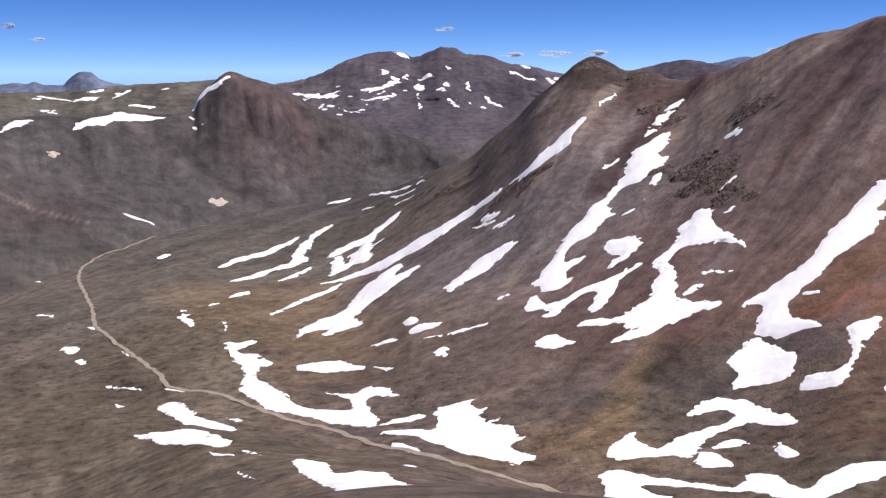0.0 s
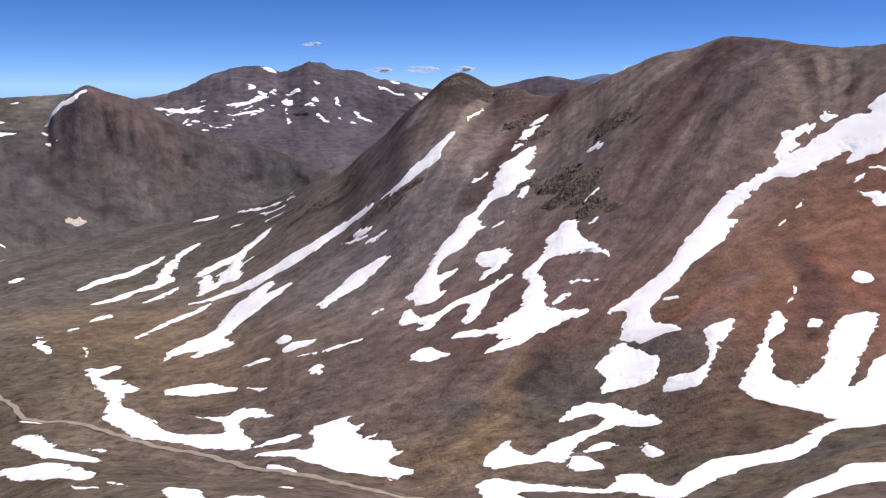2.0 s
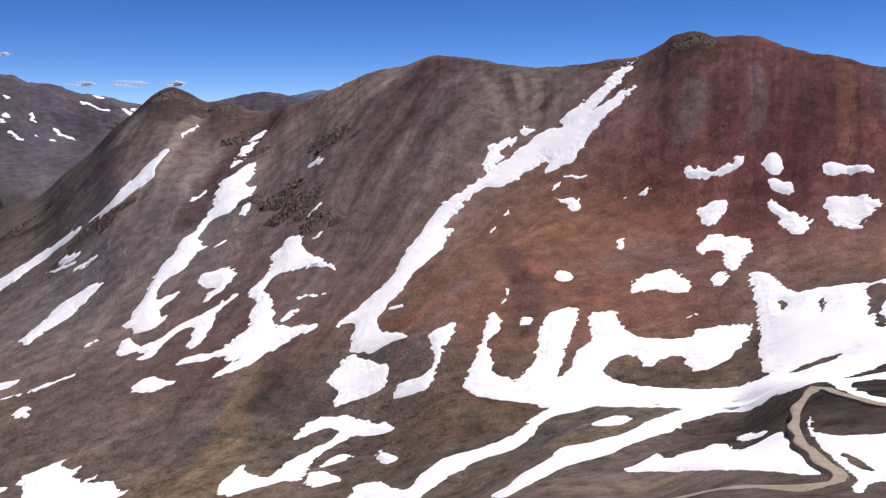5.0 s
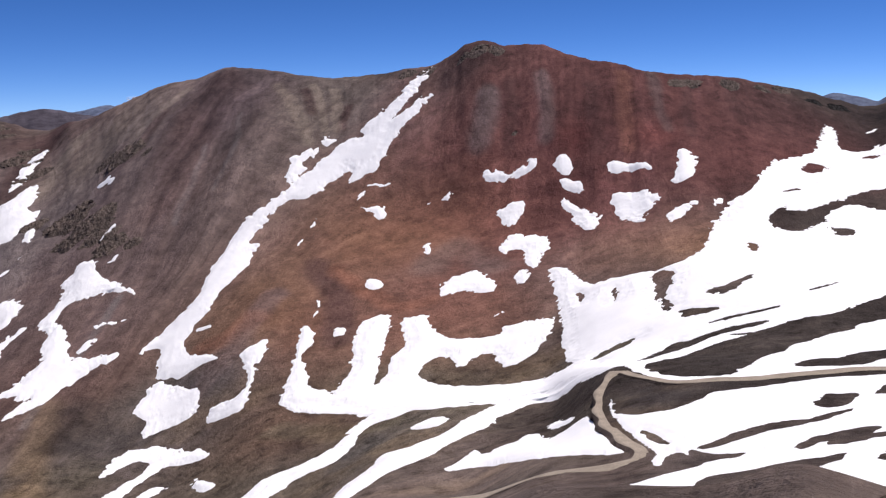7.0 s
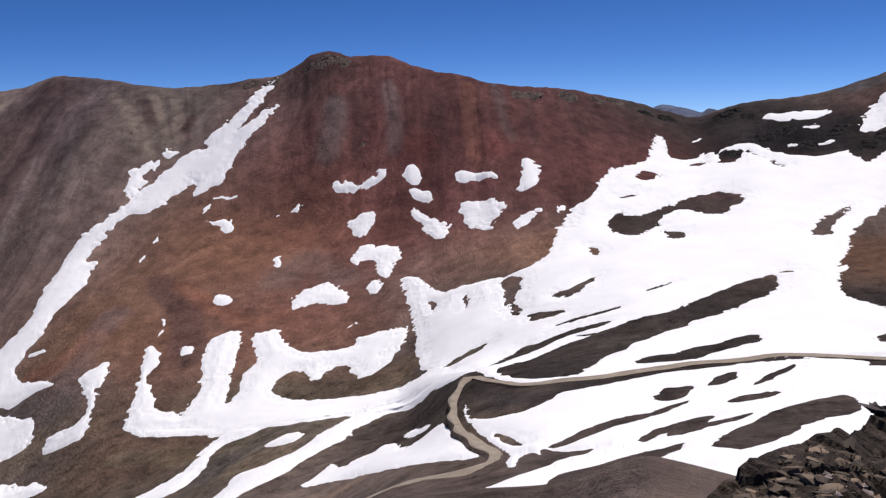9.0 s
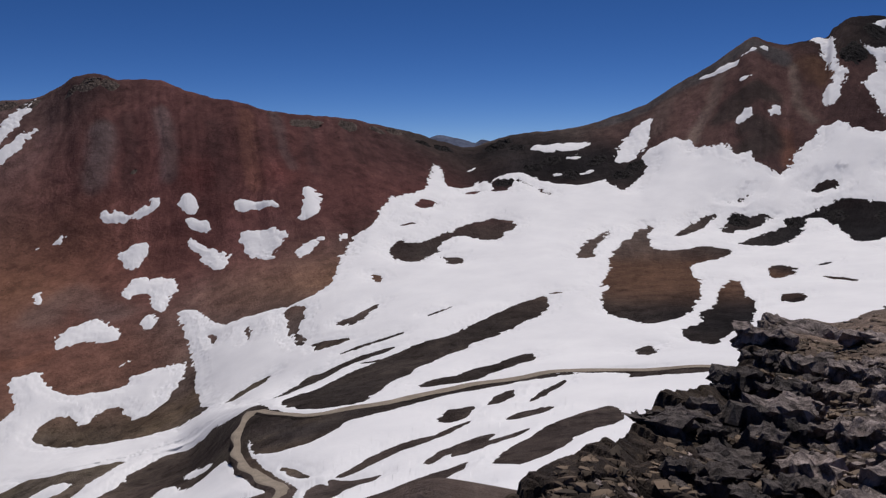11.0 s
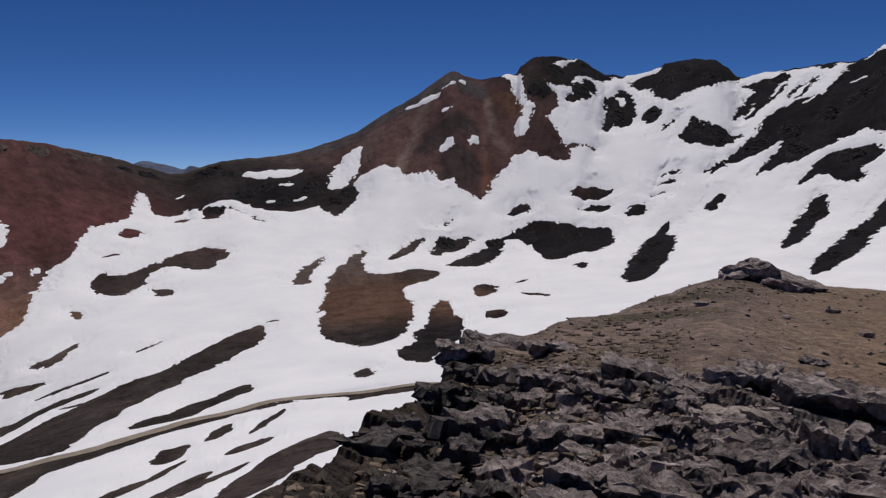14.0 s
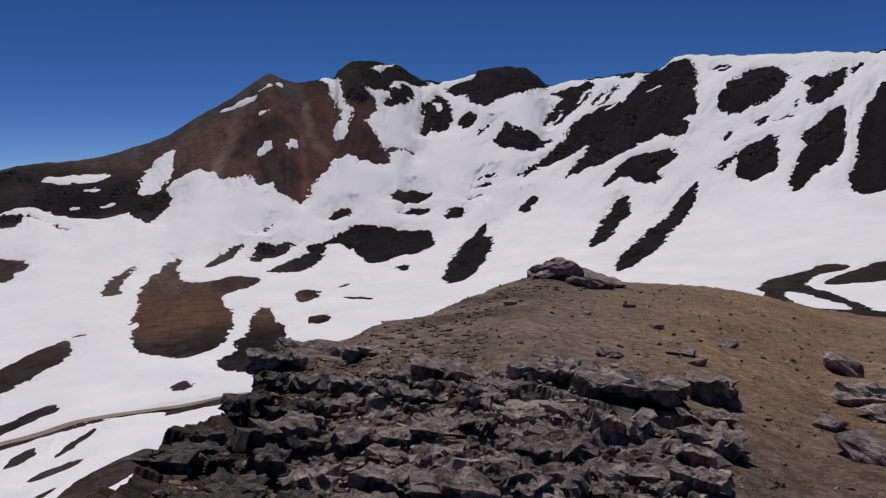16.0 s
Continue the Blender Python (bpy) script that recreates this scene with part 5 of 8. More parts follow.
ISLANDS.append([(554.1, -277.5), (571.1, -288.6), (584.7, -311.3), (597.2, -331), (566.6, -311.9), (548.2, -296), (540.6, -280.9)])
ISLANDS.append([(558.1, -270.8), (568.6, -280.5), (562.7, -279.9), (551, -270.4)])
ISLANDS.append([(453.1, -218.7), (483.5, -237), (505.8, -256.4), (525.4, -273.2), (530.1, -282.8), (530.6, -294), (497.6, -274.8), (460.8, -253.3), (459.3, -239.6), (444.4, -222.8)])
ISLANDS.append([(416.8, -234.6), (440.1, -246.5), (463.5, -264.1), (496.4, -282.4), (528.4, -307.4), (549.2, -329.7), (545.1, -339.4), (414.9, -263.1), (406.8, -238.2)])
ISLANDS.append([(577.9, -322.8), (596.5, -337.9), (587.7, -335.8), (573.3, -323.5)])
ISLANDS.append([(559.7, -248.8), (565, -256.9), (563.2, -258.7), (554.8, -250.5)])
ISLANDS.append([(557.2, -226.4), (561.4, -235.4), (565.8, -236), (561.6, -226.9)])
ISLANDS.append([(552.5, -256.6), (541.7, -266.3), (545.7, -267.9), (556.7, -258.1)])
ISLANDS.append([(668.7, -265.5), (666.1, -277.3), (676.2, -280.5), (677.1, -267.9)])
ISLANDS.append([(282.7, -126.4), (291.3, -137.5), (293.1, -144), (299.2, -156.6), (300.1, -163.1), (291, -165.8), (285, -157.6), (285.6, -150.9), (280.5, -143.4), (272.2, -138.8), (261.1, -136.3), (244.5, -135.4), (228.5, -133.1), (203.8, -128.9), (137.5, -87.1), (167.3, -91.7), (195.9, -100.4), (228.8, -110.7), (247.5, -114.5)])
ISLANDS.append([(270.3, -141.6), (280.3, -153.7), (286.1, -164.8), (291.6, -177.2), (296, -190.7), (261.8, -169), (261.4, -152.8), (262.1, -145.8)])
ISLANDS.append([(514.9, 237.9), (526.7, 228.4), (532.5, 231.3), (520.7, 240.9)])
ISLANDS.append([(547.9, 213.9), (523.6, 183.1), (527.7, 184), (552.4, 214.9)])
ISLANDS.append([(421.2, 234.9), (432.4, 230.3), (435.8, 232.4), (424.4, 236.9)])
ISLANDS.append([(314.3, 109), (319.3, 105.1), (321.9, 106), (316.7, 109.9)])
ISLANDS.append([(539, 74.9), (550.9, 64.3), (553.2, 64.9), (541.1, 75.6)])
ISLANDS.append([(614.6, -70), (616.7, -82.1), (619.4, -82.1), (618.1, -70)])
ISLANDS.append([(591, -59.3), (591, -69.2), (593.6, -69.1), (593.3, -59.2)])
ISLANDS.append([(609.7, -96.3), (615.2, -108.9), (618.2, -109), (612.4, -96.2)])
ISLANDS.append([(224, 140.3), (225, 131.2), (228.1, 133.2), (226.7, 142.1)])
ISLANDS.append([(401.3, 19.7), (407.6, 14), (411.8, 14.3), (405.5, 20)])
ISLANDS.append([(659, -4.7), (669.5, -26.9), (674.6, -27.2), (663.6, -4.9)])
ISLANDS.append([(173.9, 134.1), (209.4, 139.6), (228.3, 133.2), (238.6, 129.6), (251.7, 120.8), (278.5, 118.7), (300.3, 114.4), (313.9, 110.3), (286.4, 100.8), (266.3, 103.6), (249.8, 106.6), (234.8, 112.9), (222.6, 112.3), (202.1, 110), (195.4, 112.7), (177.8, 105.5), (171.1, 107.3), (167, 113), (166.1, 122.4)])
ISLANDS.append([(183.4, 140.9), (215, 154), (223, 146.4), (230.9, 142), (237.4, 134.7), (241, 137), (235.5, 145.3), (228.1, 150.4), (220.5, 158.5), (197.9, 152.5)])
ISLANDS.append([(183.2, 97), (187.9, 91.8), (191.1, 87.4), (200.2, 85.3), (208.9, 82.7), (221.9, 81.9), (228.1, 84.7), (220.7, 88.1), (212.9, 91.5), (200.7, 92.3), (196.7, 96.5), (189.2, 100.5)])
ISLANDS.append([(248.1, 172.8), (248.6, 165), (253.8, 162.5), (256.3, 164.5), (252.4, 168), (250.5, 174.7)])
ISLANDS.append([(274.2, 141.4), (287.8, 138.3), (290.3, 139.8), (276.6, 142.9)])
ISLANDS.append([(270.9, 177.1), (275.4, 170.8), (292.8, 172.4), (296.7, 175.3), (281.1, 175.2), (274.5, 179.8)])
ISLANDS.append([(606.7, -102.1), (623, -121.8), (632.6, -143.1), (637.9, -143.3), (631.9, -121.8), (611.3, -101.7)])
ISLANDS.append([(591, -128.9), (603.8, -145.2), (612.4, -164.3), (619.6, -165), (615.1, -145.8), (597.6, -128.8)])
ISLANDS.append([(559.4, -145.9), (569.1, -162.5), (580.5, -178.2), (587.7, -178.8), (579.3, -163), (566.4, -146.1)])
ISLANDS.append([(549.5, -165.1), (544.6, -177.7), (551, -179.2), (557.2, -166.8)])
ISLANDS.append([(691.5, -132.3), (724.5, -151.7), (764, -177.1), (771.5, -176.1), (739.8, -150.8), (693, -130)])
ISLANDS.append([(695.9, -144), (708.4, -161.3), (738.2, -184.7), (748.1, -185.1), (720, -161), (704, -143.7)])
ISLANDS.append([(764.5, -154.5), (750.8, -169.8), (754, -185.9), (763.2, -187.3), (763.7, -171.8), (774.7, -156.1)])
ISLANDS.append([(780.3, -186.6), (769.1, -202.9), (756.3, -219.4), (771.5, -223.4), (783.4, -206), (794.1, -189.4)])
ISLANDS.append([(522.1, -208), (526.2, -218.8), (529.1, -219.2), (525.5, -208.5)])
ISLANDS.append([(680.8, -265.8), (675.8, -276.4), (681.7, -278.3), (686.5, -267.5)])
ISLANDS.append([(563.7, -248.2), (562.5, -258), (565.4, -258.7), (566.6, -248.8)])
ISLANDS.append([(685.9, -80), (700.2, -89.3), (703.3, -88.4), (689.9, -79.1)])
ISLANDS.append([(605, -67.3), (604.7, -78.9), (607.4, -78.9), (608.5, -67.4)])
ISLANDS.append([(574.6, -44.3), (581.5, -57.1), (584, -57), (577.6, -44.1)])
ISLANDS.append([(154.9, 127.5), (162.4, 132.4), (155.7, 116.8), (150.7, 107), (150, 97.6), (143.7, 95.1), (137.2, 96.1), (135.6, 98.3), (132.1, 99.2), (133.5, 102.4), (132.3, 105.7), (137.8, 112.4)])
ISLANDS.append([(121.8, 92.8), (119.2, 87.7), (113.7, 80.6), (111.8, 80), (115.9, 86.5), (120.1, 92.4)])
ISLANDS.append([(110.1, 73.9), (114.3, 73), (123.8, 74.1), (131.4, 71.9), (136.2, 68.5), (148.7, 67.4), (143.3, 65.6), (133.7, 66.7), (125.8, 68.8), (116.4, 69.6), (107.9, 70.4)])
ISLANDS.append([(150.3, 76.3), (158.9, 78.2), (162.2, 75), (162.5, 72.5), (152, 69.7), (146, 69.6), (144.8, 72.3)])
ISLANDS.append([(162.5, 70.7), (173.3, 72.8), (183, 72.2), (177.4, 69.5), (166.9, 67.8), (163.1, 69)])
ISLANDS.append([(164.7, 62.1), (180.5, 65), (188.1, 64.2), (193.9, 63), (189, 62.1), (179.4, 62.3), (165.9, 60.7)])
ISLANDS.append([(144.8, 59.4), (155.4, 59.9), (159.8, 55.4), (158.1, 53.6), (148.6, 54.3), (144.2, 57.4)])
ISLANDS.append([(112.7, 59.5), (122.6, 61.2), (130.3, 59.2), (133.1, 56), (128.9, 54.8), (122.9, 56.7), (114.6, 57.2), (109.7, 56.9)])
ISLANDS.append([(117.3, 57.6), (125.9, 57.1), (129.4, 53.2), (137, 49.8), (129.8, 49.9), (123.2, 53.2), (113.6, 54.1)])
ISLANDS.append([(103.8, 44.4), (115.5, 47.5), (127.2, 48), (137.4, 47.5), (148.9, 46.1), (163.6, 43.1), (142.7, 35.9), (127.7, 39.4), (111.4, 37.7), (100.1, 38.3), (102.1, 40.9)])
ISLANDS.append([(109.7, 75.2), (105.8, 69), (106.5, 64.4), (108.2, 63.3), (101.7, 62.6), (99.5, 64.9), (98.9, 66.6)])
ISLANDS.append([(77.7, 52.2), (86, 56.9), (91, 56), (96.7, 55.3), (101.9, 54), (104.8, 52.2), (111.8, 50.3), (103.8, 48.6), (94.3, 48.3), (82.4, 44.2), (81.2, 41), (77.1, 34.9), (75.8, 31.4), (64.1, 28), (61, 32.3), (63, 44.8)])
ISLANDS.append([(87.7, 42.6), (91.8, 42.2), (88.2, 38.5), (84.6, 37.6), (84.5, 40.4)])

snow_patch("valley", FIELD[0], FIELD[1:], ISLANDS, "snowfield", "broad white snowfield filling the cirque and gulch", 2)
snow_patch("grassy_hill", [(-603.1, 1191.6), (-612.8, 1245.2), (-591.3, 1259.9), (-586.7, 1240.7), (-597.7, 1212.7), (-596, 1176.6)])
snow_patch("grassy_hill", [(-530, 1256.4), (-527.7, 1292.6), (-491.9, 1309.3), (-496.6, 1334.3), (-460, 1338.9), (-426.6, 1355.7), (-426.3, 1340), (-453.5, 1318.5), (-475.6, 1286.1), (-491.6, 1262), (-518.5, 1257.8), (-525.2, 1243.8)])
snow_patch("grassy_hill", [(-386, 1374.4), (-380.2, 1382.1), (-370.8, 1384), (-367.6, 1386.1), (-348.9, 1377.1), (-334.7, 1395.8), (-338, 1400.7), (-354.8, 1389.8), (-378.3, 1417.6), (-383.4, 1415.3), (-393, 1410.6), (-399, 1407.6)])
snow_patch("grassy_hill", [(-395, 1367.6), (-377.8, 1353.9), (-372, 1341), (-381.5, 1350.2)])
snow_patch("grassy_hill", [(-379.3, 1334), (-370.6, 1331.4), (-363.3, 1322), (-370, 1320.9)])
snow_patch("grassy_hill", [(-384.5, 1028.2), (-346.8, 1021.4), (-347.6, 1025.9), (-385.7, 1033.4)])
snow_patch("snow_streaked_mountain", [(-171.6, 3219.6), (-143.6, 3280.6), (-110.2, 3213.8), (-137.8, 3144.2)])
snow_patch("snow_streaked_mountain", [(-94, 2884.7), (-66.9, 2912.1), (-52, 2801.1), (-75.4, 2805.2)])
snow_patch("snow_streaked_mountain", [(-24.7, 2752.2), (1.8, 2767.4), (5.4, 2811.2), (19.9, 2826.2), (17.7, 2769.8), (-7, 2735)])
snow_patch("snow_streaked_mountain", [(-261, 2786.7), (-202.2, 2784.1), (-168.4, 2835.8), (-122.9, 2919.1), (-126.2, 2927.7), (-173, 2847.8), (-205.8, 2811.2), (-263, 2804.6)])
snow_patch("snow_streaked_mountain", [(-230.5, 2766.3), (-168, 2813.1), (-115.9, 2920), (-117.8, 2923.4), (-171, 2829.5), (-232.3, 2777)])
snow_patch("snow_streaked_mountain", [(-86.2, 2938.5), (-35.5, 2933.8), (-35.1, 2897.3), (-72.8, 2927.1)])
snow_patch("snow_streaked_mountain", [(1.9, 2958.9), (24.7, 2986.2), (24.4, 2949.2), (7.5, 2935.7)])
snow_patch("snow_streaked_mountain", [(131, 2748.4), (173, 2631.4), (179, 2666), (136.1, 2772.4)])
snow_patch("snow_streaked_mountain", [(-516.7, 2865.8), (-400.1, 2787.8), (-323.6, 2786.5), (-325.9, 2802.7), (-403.4, 2812.7), (-522.2, 2899.7)])
snow_patch("snow_streaked_mountain", [(-437.3, 2777.3), (-328.1, 2822), (-330.8, 2836.6), (-440.7, 2792.7)])
snow_patch("snow_streaked_mountain", [(230.4, 3061.8), (307.5, 2958.4), (312, 2983.2), (234.1, 3084.6)])
snow_patch("snow_streaked_mountain", [(280.1, 3185.9), (315.9, 3139.9), (322.3, 3188.2), (288.3, 3260.5)])
snow_patch("snow_streaked_mountain", [(349.6, 3016.8), (378.5, 2932.8), (383.5, 2950.5), (355, 3039.6)])
snow_patch("snow_streaked_mountain", [(-318.5, 2671), (-235.9, 2569.3), (-236.8, 2588.1), (-318.6, 2679.2)])
snow_patch("snow_streaked_mountain", [(-84.5, 2787.5), (-59.4, 2526.8), (-56.4, 2529.8), (-81.2, 2790)])
snow_patch("snow_streaked_mountain", [(-211.6, 2946.5), (-181.3, 2901.6), (-177.4, 2923.8), (-207.9, 2968.6)])
snow_patch("snow_streaked_mountain", [(23.3, 2664.5), (47.7, 2585.2), (50.8, 2602.6), (26.2, 2671.6)])
snow_patch("snow_streaked_mountain", [(76.7, 2854.5), (85, 2795.1), (89.6, 2802.4), (81.3, 2864.1)])
snow_patch("snow_streaked_mountain", [(-389.1, 2689), (-361.5, 2727), (-364.9, 2738.5), (-391.7, 2694.8)])
snow_patch("snow_streaked_mountain", [(-252.9, 2704), (-160.4, 2726), (-161.7, 2738.9), (-254.8, 2719.3)])
snow_patch("snow_streaked_mountain", [(-500.7, 2882.1), (-512, 2912.2), (-526.7, 2915), (-532.4, 2892.9), (-519.2, 2868.3), (-507.6, 2868.8)])
snow_patch("snow_streaked_mountain", [(-438.2, 2796.3), (-444.8, 2806.4), (-460.3, 2812.3), (-467.5, 2810.2), (-458, 2797.2), (-446, 2793.7)])
snow_patch("snow_streaked_mountain", [(-393.9, 2820.7), (-397.8, 2837.8), (-408, 2838.5), (-410.8, 2825.4), (-404.4, 2810.2), (-393.8, 2807.7)])
snow_patch("snow_streaked_mountain", [(-330.8, 2702.7), (-336.2, 2716), (-347.1, 2719.1), (-351.8, 2711), (-346.3, 2700.1), (-334.2, 2697.1)])
snow_patch("snow_streaked_mountain", [(-277.8, 2751.3), (-281.5, 2756.6), (-292.3, 2761.5), (-299.2, 2756.3), (-289.8, 2746.4), (-281.2, 2746.4)])
snow_patch("snow_streaked_mountain", [(-213.3, 2802.2), (-225.6, 2817.2), (-241, 2822.5), (-245.4, 2811.6), (-239.3, 2797.2), (-225.7, 2798.7)])
snow_patch("snow_streaked_mountain", [(-178.9, 2923.2), (-187, 2937.7), (-198.1, 2937), (-200.7, 2921.8), (-196.2, 2902.8), (-185.3, 2905.8)])
snow_patch("snow_streaked_mountain", [(-136.8, 2899.1), (-140, 2909), (-160.1, 2904.8), (-169.2, 2884.7), (-158.2, 2878.4), (-143.4, 2887.7)])
snow_patch("snow_streaked_mountain", [(-107.6, 2943.1), (-113, 2949.1), (-119.3, 2938.3), (-122.8, 2928.5), (-118.7, 2924.6), (-112.9, 2930)])
snow_patch("snow_streaked_mountain", [(-35, 2919.6), (-38.5, 2935.1), (-58.4, 2942.7), (-74.7, 2949.3), (-62, 2926.9), (-42.5, 2914.8)])
snow_patch("snow_streaked_mountain", [(23, 2966.9), (16.2, 2981.6), (7.8, 2970.8), (0.7, 2958.9), (7.7, 2948.7), (15.5, 2948.7)])
snow_patch("snow_streaked_mountain", [(93.2, 2675.8), (91.3, 2699.1), (85.6, 2692.2), (83.3, 2673.2), (85, 2658.6), (89.5, 2657.6)])
snow_patch("snow_streaked_mountain", [(267.9, 3062.3), (256.8, 3064.1), (240, 3059.8), (230.9, 3040.7), (239.9, 3025.9), (254.6, 3036.9)])
snow_patch("snow_streaked_mountain", [(320.2, 2989.5), (311.6, 3005.9), (295.3, 2996.4), (283.7, 2986.7), (289.3, 2968), (310.4, 2963.2)])
snow_patch("snow_streaked_mountain", [(402.3, 3056.7), (400.6, 3076.2), (387.3, 3070), (376.7, 3046.7), (383.6, 3031.1), (395.5, 3039.9)])
snow_patch("snow_streaked_mountain", [(-348.9, 2676.8), (-355.7, 2687.4), (-365.7, 2687.9), (-365.9, 2680.2), (-363, 2672), (-352.9, 2666.5)])
snow_patch("snow_streaked_mountain", [(-297.2, 2606.1), (-301.5, 2615.2), (-310.8, 2618.2), (-316, 2609.9), (-308.8, 2600.1), (-298.6, 2597.9)])
snow_patch("snow_streaked_mountain", [(-221.9, 2676.9), (-226.5, 2684.1), (-235.6, 2682.4), (-237, 2675.8), (-233, 2671.6), (-226.2, 2671.3)])
snow_patch("snow_streaked_mountain", [(-165.2, 2705.8), (-172, 2715.6), (-180.9, 2719.3), (-184.4, 2710.2), (-179.6, 2697.5), (-169.5, 2693.9)])
snow_patch("snow_streaked_mountain", [(-61.8, 2632.4), (-64.6, 2660), (-68.1, 2654.8), (-69.1, 2632.3), (-67.2, 2588.7), (-63.2, 2597.7)])
snow_patch("snow_streaked_mountain", [(41.8, 2647.2), (39, 2659.4), (35.7, 2660.4), (32.2, 2645.3), (34.9, 2624.9), (39.6, 2622.2)])
snow_patch("snow_streaked_mountain", [(126.6, 2628.5), (123.6, 2637.6), (116.8, 2633.9), (114.6, 2621.3), (115.5, 2606.3), (121.7, 2614.8)])
snow_patch("snow_streaked_mountain", [(-333.5, 2879.9), (-340.5, 2891.4), (-349.2, 2901.2), (-349.2, 2892.8), (-346.3, 2884.3), (-339.6, 2880.1)])
snow_patch("snow_streaked_mountain", [(-228.4, 2617.4), (-236.1, 2620.9), (-247.2, 2619.7), (-256.9, 2619), (-248.2, 2604.1), (-235.5, 2606.8)])
snow_patch("snow_streaked_mountain", [(-107.6, 2817.6), (-111.9, 2822.3), (-120.6, 2818.8), (-124.5, 2807.9), (-120.3, 2801.4), (-111.1, 2808.1)])
snow_patch("snow_streaked_mountain", [(-142, 2757), (-145.7, 2773.2), (-153.4, 2773.9), (-155.8, 2757), (-150.4, 2748.1), (-144.4, 2744)])
snow_patch("plateau_hill", [(-782.7, 1960.8), (-791.4, 1965.9), (-802.8, 1959.4), (-806.9, 1949.3), (-796.9, 1945.7), (-786.2, 1950.1)])
snow_patch("plateau_hill", [(-725.8, 2016.3), (-736.9, 2026.1), (-750.1, 2030), (-752.6, 2018.8), (-741.3, 2008.8), (-727.6, 2005.1)])
snow_patch("plateau_hill", [(-660.3, 1936.9), (-669.5, 1942.3), (-679.6, 1935.4), (-678.8, 1925.5), (-673.5, 1918.4), (-666.1, 1926.1)])
snow_patch("plateau_hill", [(-634.9, 1931.9), (-637.6, 1938.2), (-645.7, 1936.2), (-645.6, 1929.3), (-641.4, 1923.9), (-634.6, 1925.5)])
snow_patch("plateau_hill", [(-888.1, 1938), (-896.3, 1947.1), (-901.6, 1940.6), (-901.7, 1932.5), (-896.3, 1927.8), (-887.4, 1928.4)])
snow_patch("plateau_hill", [(-811.7, 1840.7), (-817.8, 1848.9), (-825, 1845.5), (-822.8, 1836.6), (-817.6, 1831.9), (-810.7, 1831.4)])
snow_patch("plateau_hill", [(-648.3, 2079.2), (-653.4, 2083.5), (-659.1, 2086), (-660.2, 2079.9), (-655.1, 2072.6), (-648.7, 2071.4)])
snow_patch("plateau_hill", [(-788, 2057.4), (-795.4, 2067.8), (-805.8, 2074.2), (-809.4, 2066.6), (-797.6, 2049.7), (-788.3, 2050.5)])
snow_patch("plateau_hill", [(-913.1, 1963), (-806, 1926.6), (-810.8, 1939.8), (-920.9, 1981.4)])
snow_patch("plateau_hill", [(-801.4, 1931.3), (-771.8, 1980.6), (-782, 2005.2), (-810.7, 1952.1)])
snow_patch("plateau_hill", [(-684.5, 1915.8), (-646.5, 1930.3), (-650.6, 1943.8), (-689, 1929.4)])
snow_patch("plateau_hill", [(-736.4, 1981.6), (-723.8, 2048.9), (-728.7, 2060.1), (-740.7, 1990.7)])
snow_patch("plateau_hill", [(-846.6, 1839.2), (-798.3, 1818.9), (-802.4, 1830.3), (-850.8, 1850.3)])
snow_patch("plateau_hill", [(-813.4, 2030.7), (-787.4, 2044.6), (-794.8, 2063.5), (-822.6, 2053.5)])
snow_patch("valley", [(-215.8, 811.2), (-213.4, 834.8), (-203.7, 865.8), (-184, 883), (-166.4, 916.6), (-156.3, 957.1), (-158.1, 910.4), (-171.3, 878), (-187.8, 845.6), (-204.5, 821.2)])
snow_patch("valley", [(-190.8, 753.2), (-176.3, 767.4), (-160.4, 791.4), (-143.7, 818.4), (-153, 856.1), (-147.5, 912.5), (-143.5, 969.3), (-127.7, 1008.5), (-132.4, 967.9), (-137.2, 933.8), (-137.1, 871.9), (-138.2, 842.2), (-126.2, 817.7), (-134.8, 797.2), (-148.7, 785.5), (-167.2, 760.8), (-181.5, 745.7)])
snow_patch("valley", [(-145, 727.7), (-135.3, 753.7), (-122.1, 789.7), (-121.6, 765.9), (-134.1, 732.4)])
snow_patch("valley", [(-112.6, 821.8), (-104.3, 854.9), (-82.2, 862.2), (-69.8, 888.6), (-56.4, 910.4), (-42.1, 914), (-45.8, 890.9), (-60.2, 876.2), (-74.2, 835.9), (-95, 822.6), (-105.4, 808.8)])
snow_patch("valley", [(-99.8, 732.5), (-98.7, 763.5), (-104.2, 782.6), (-102.4, 815.2), (-94.8, 810.6), (-90.9, 766.8), (-85.6, 784.5), (-84.2, 824.4), (-80.3, 841.6), (-71.4, 871.2), (-65.3, 866.9), (-68.6, 808.8), (-62.2, 761), (-65.4, 738.9), (-77.6, 757.2), (-86.1, 742.3), (-94.1, 726.7)])
snow_patch("valley", [(-105.1, 711.2), (-78.2, 714.3), (-59.3, 718.6), (-44.8, 716.8), (-33, 721.3), (-18.8, 728.1), (-4.3, 723.6), (7.7, 728.2), (22, 728.4), (35.5, 713.3), (48.8, 704.4), (45.8, 691.8), (30.4, 700), (16.7, 705.9), (2.7, 693), (-11, 689.6), (-22.3, 687), (-31.9, 694.6), (-43.1, 687.6), (-57.6, 696.7), (-76.9, 702.2), (-91.7, 707.2)])
snow_patch("valley", [(52.8, 696.5), (63.4, 690.3), (74.1, 686.9), (81.6, 695.2), (93.6, 702.4), (100.6, 712), (119.1, 723.2), (114.4, 707.7), (98.7, 690.4), (101, 678.5), (88.3, 677.3), (77.1, 673.1), (66.2, 672.3), (56.4, 684.5)])
snow_patch("valley", [(-90.1, 795.9), (-54.1, 805), (-55.3, 813.1), (-91.6, 803.9)])
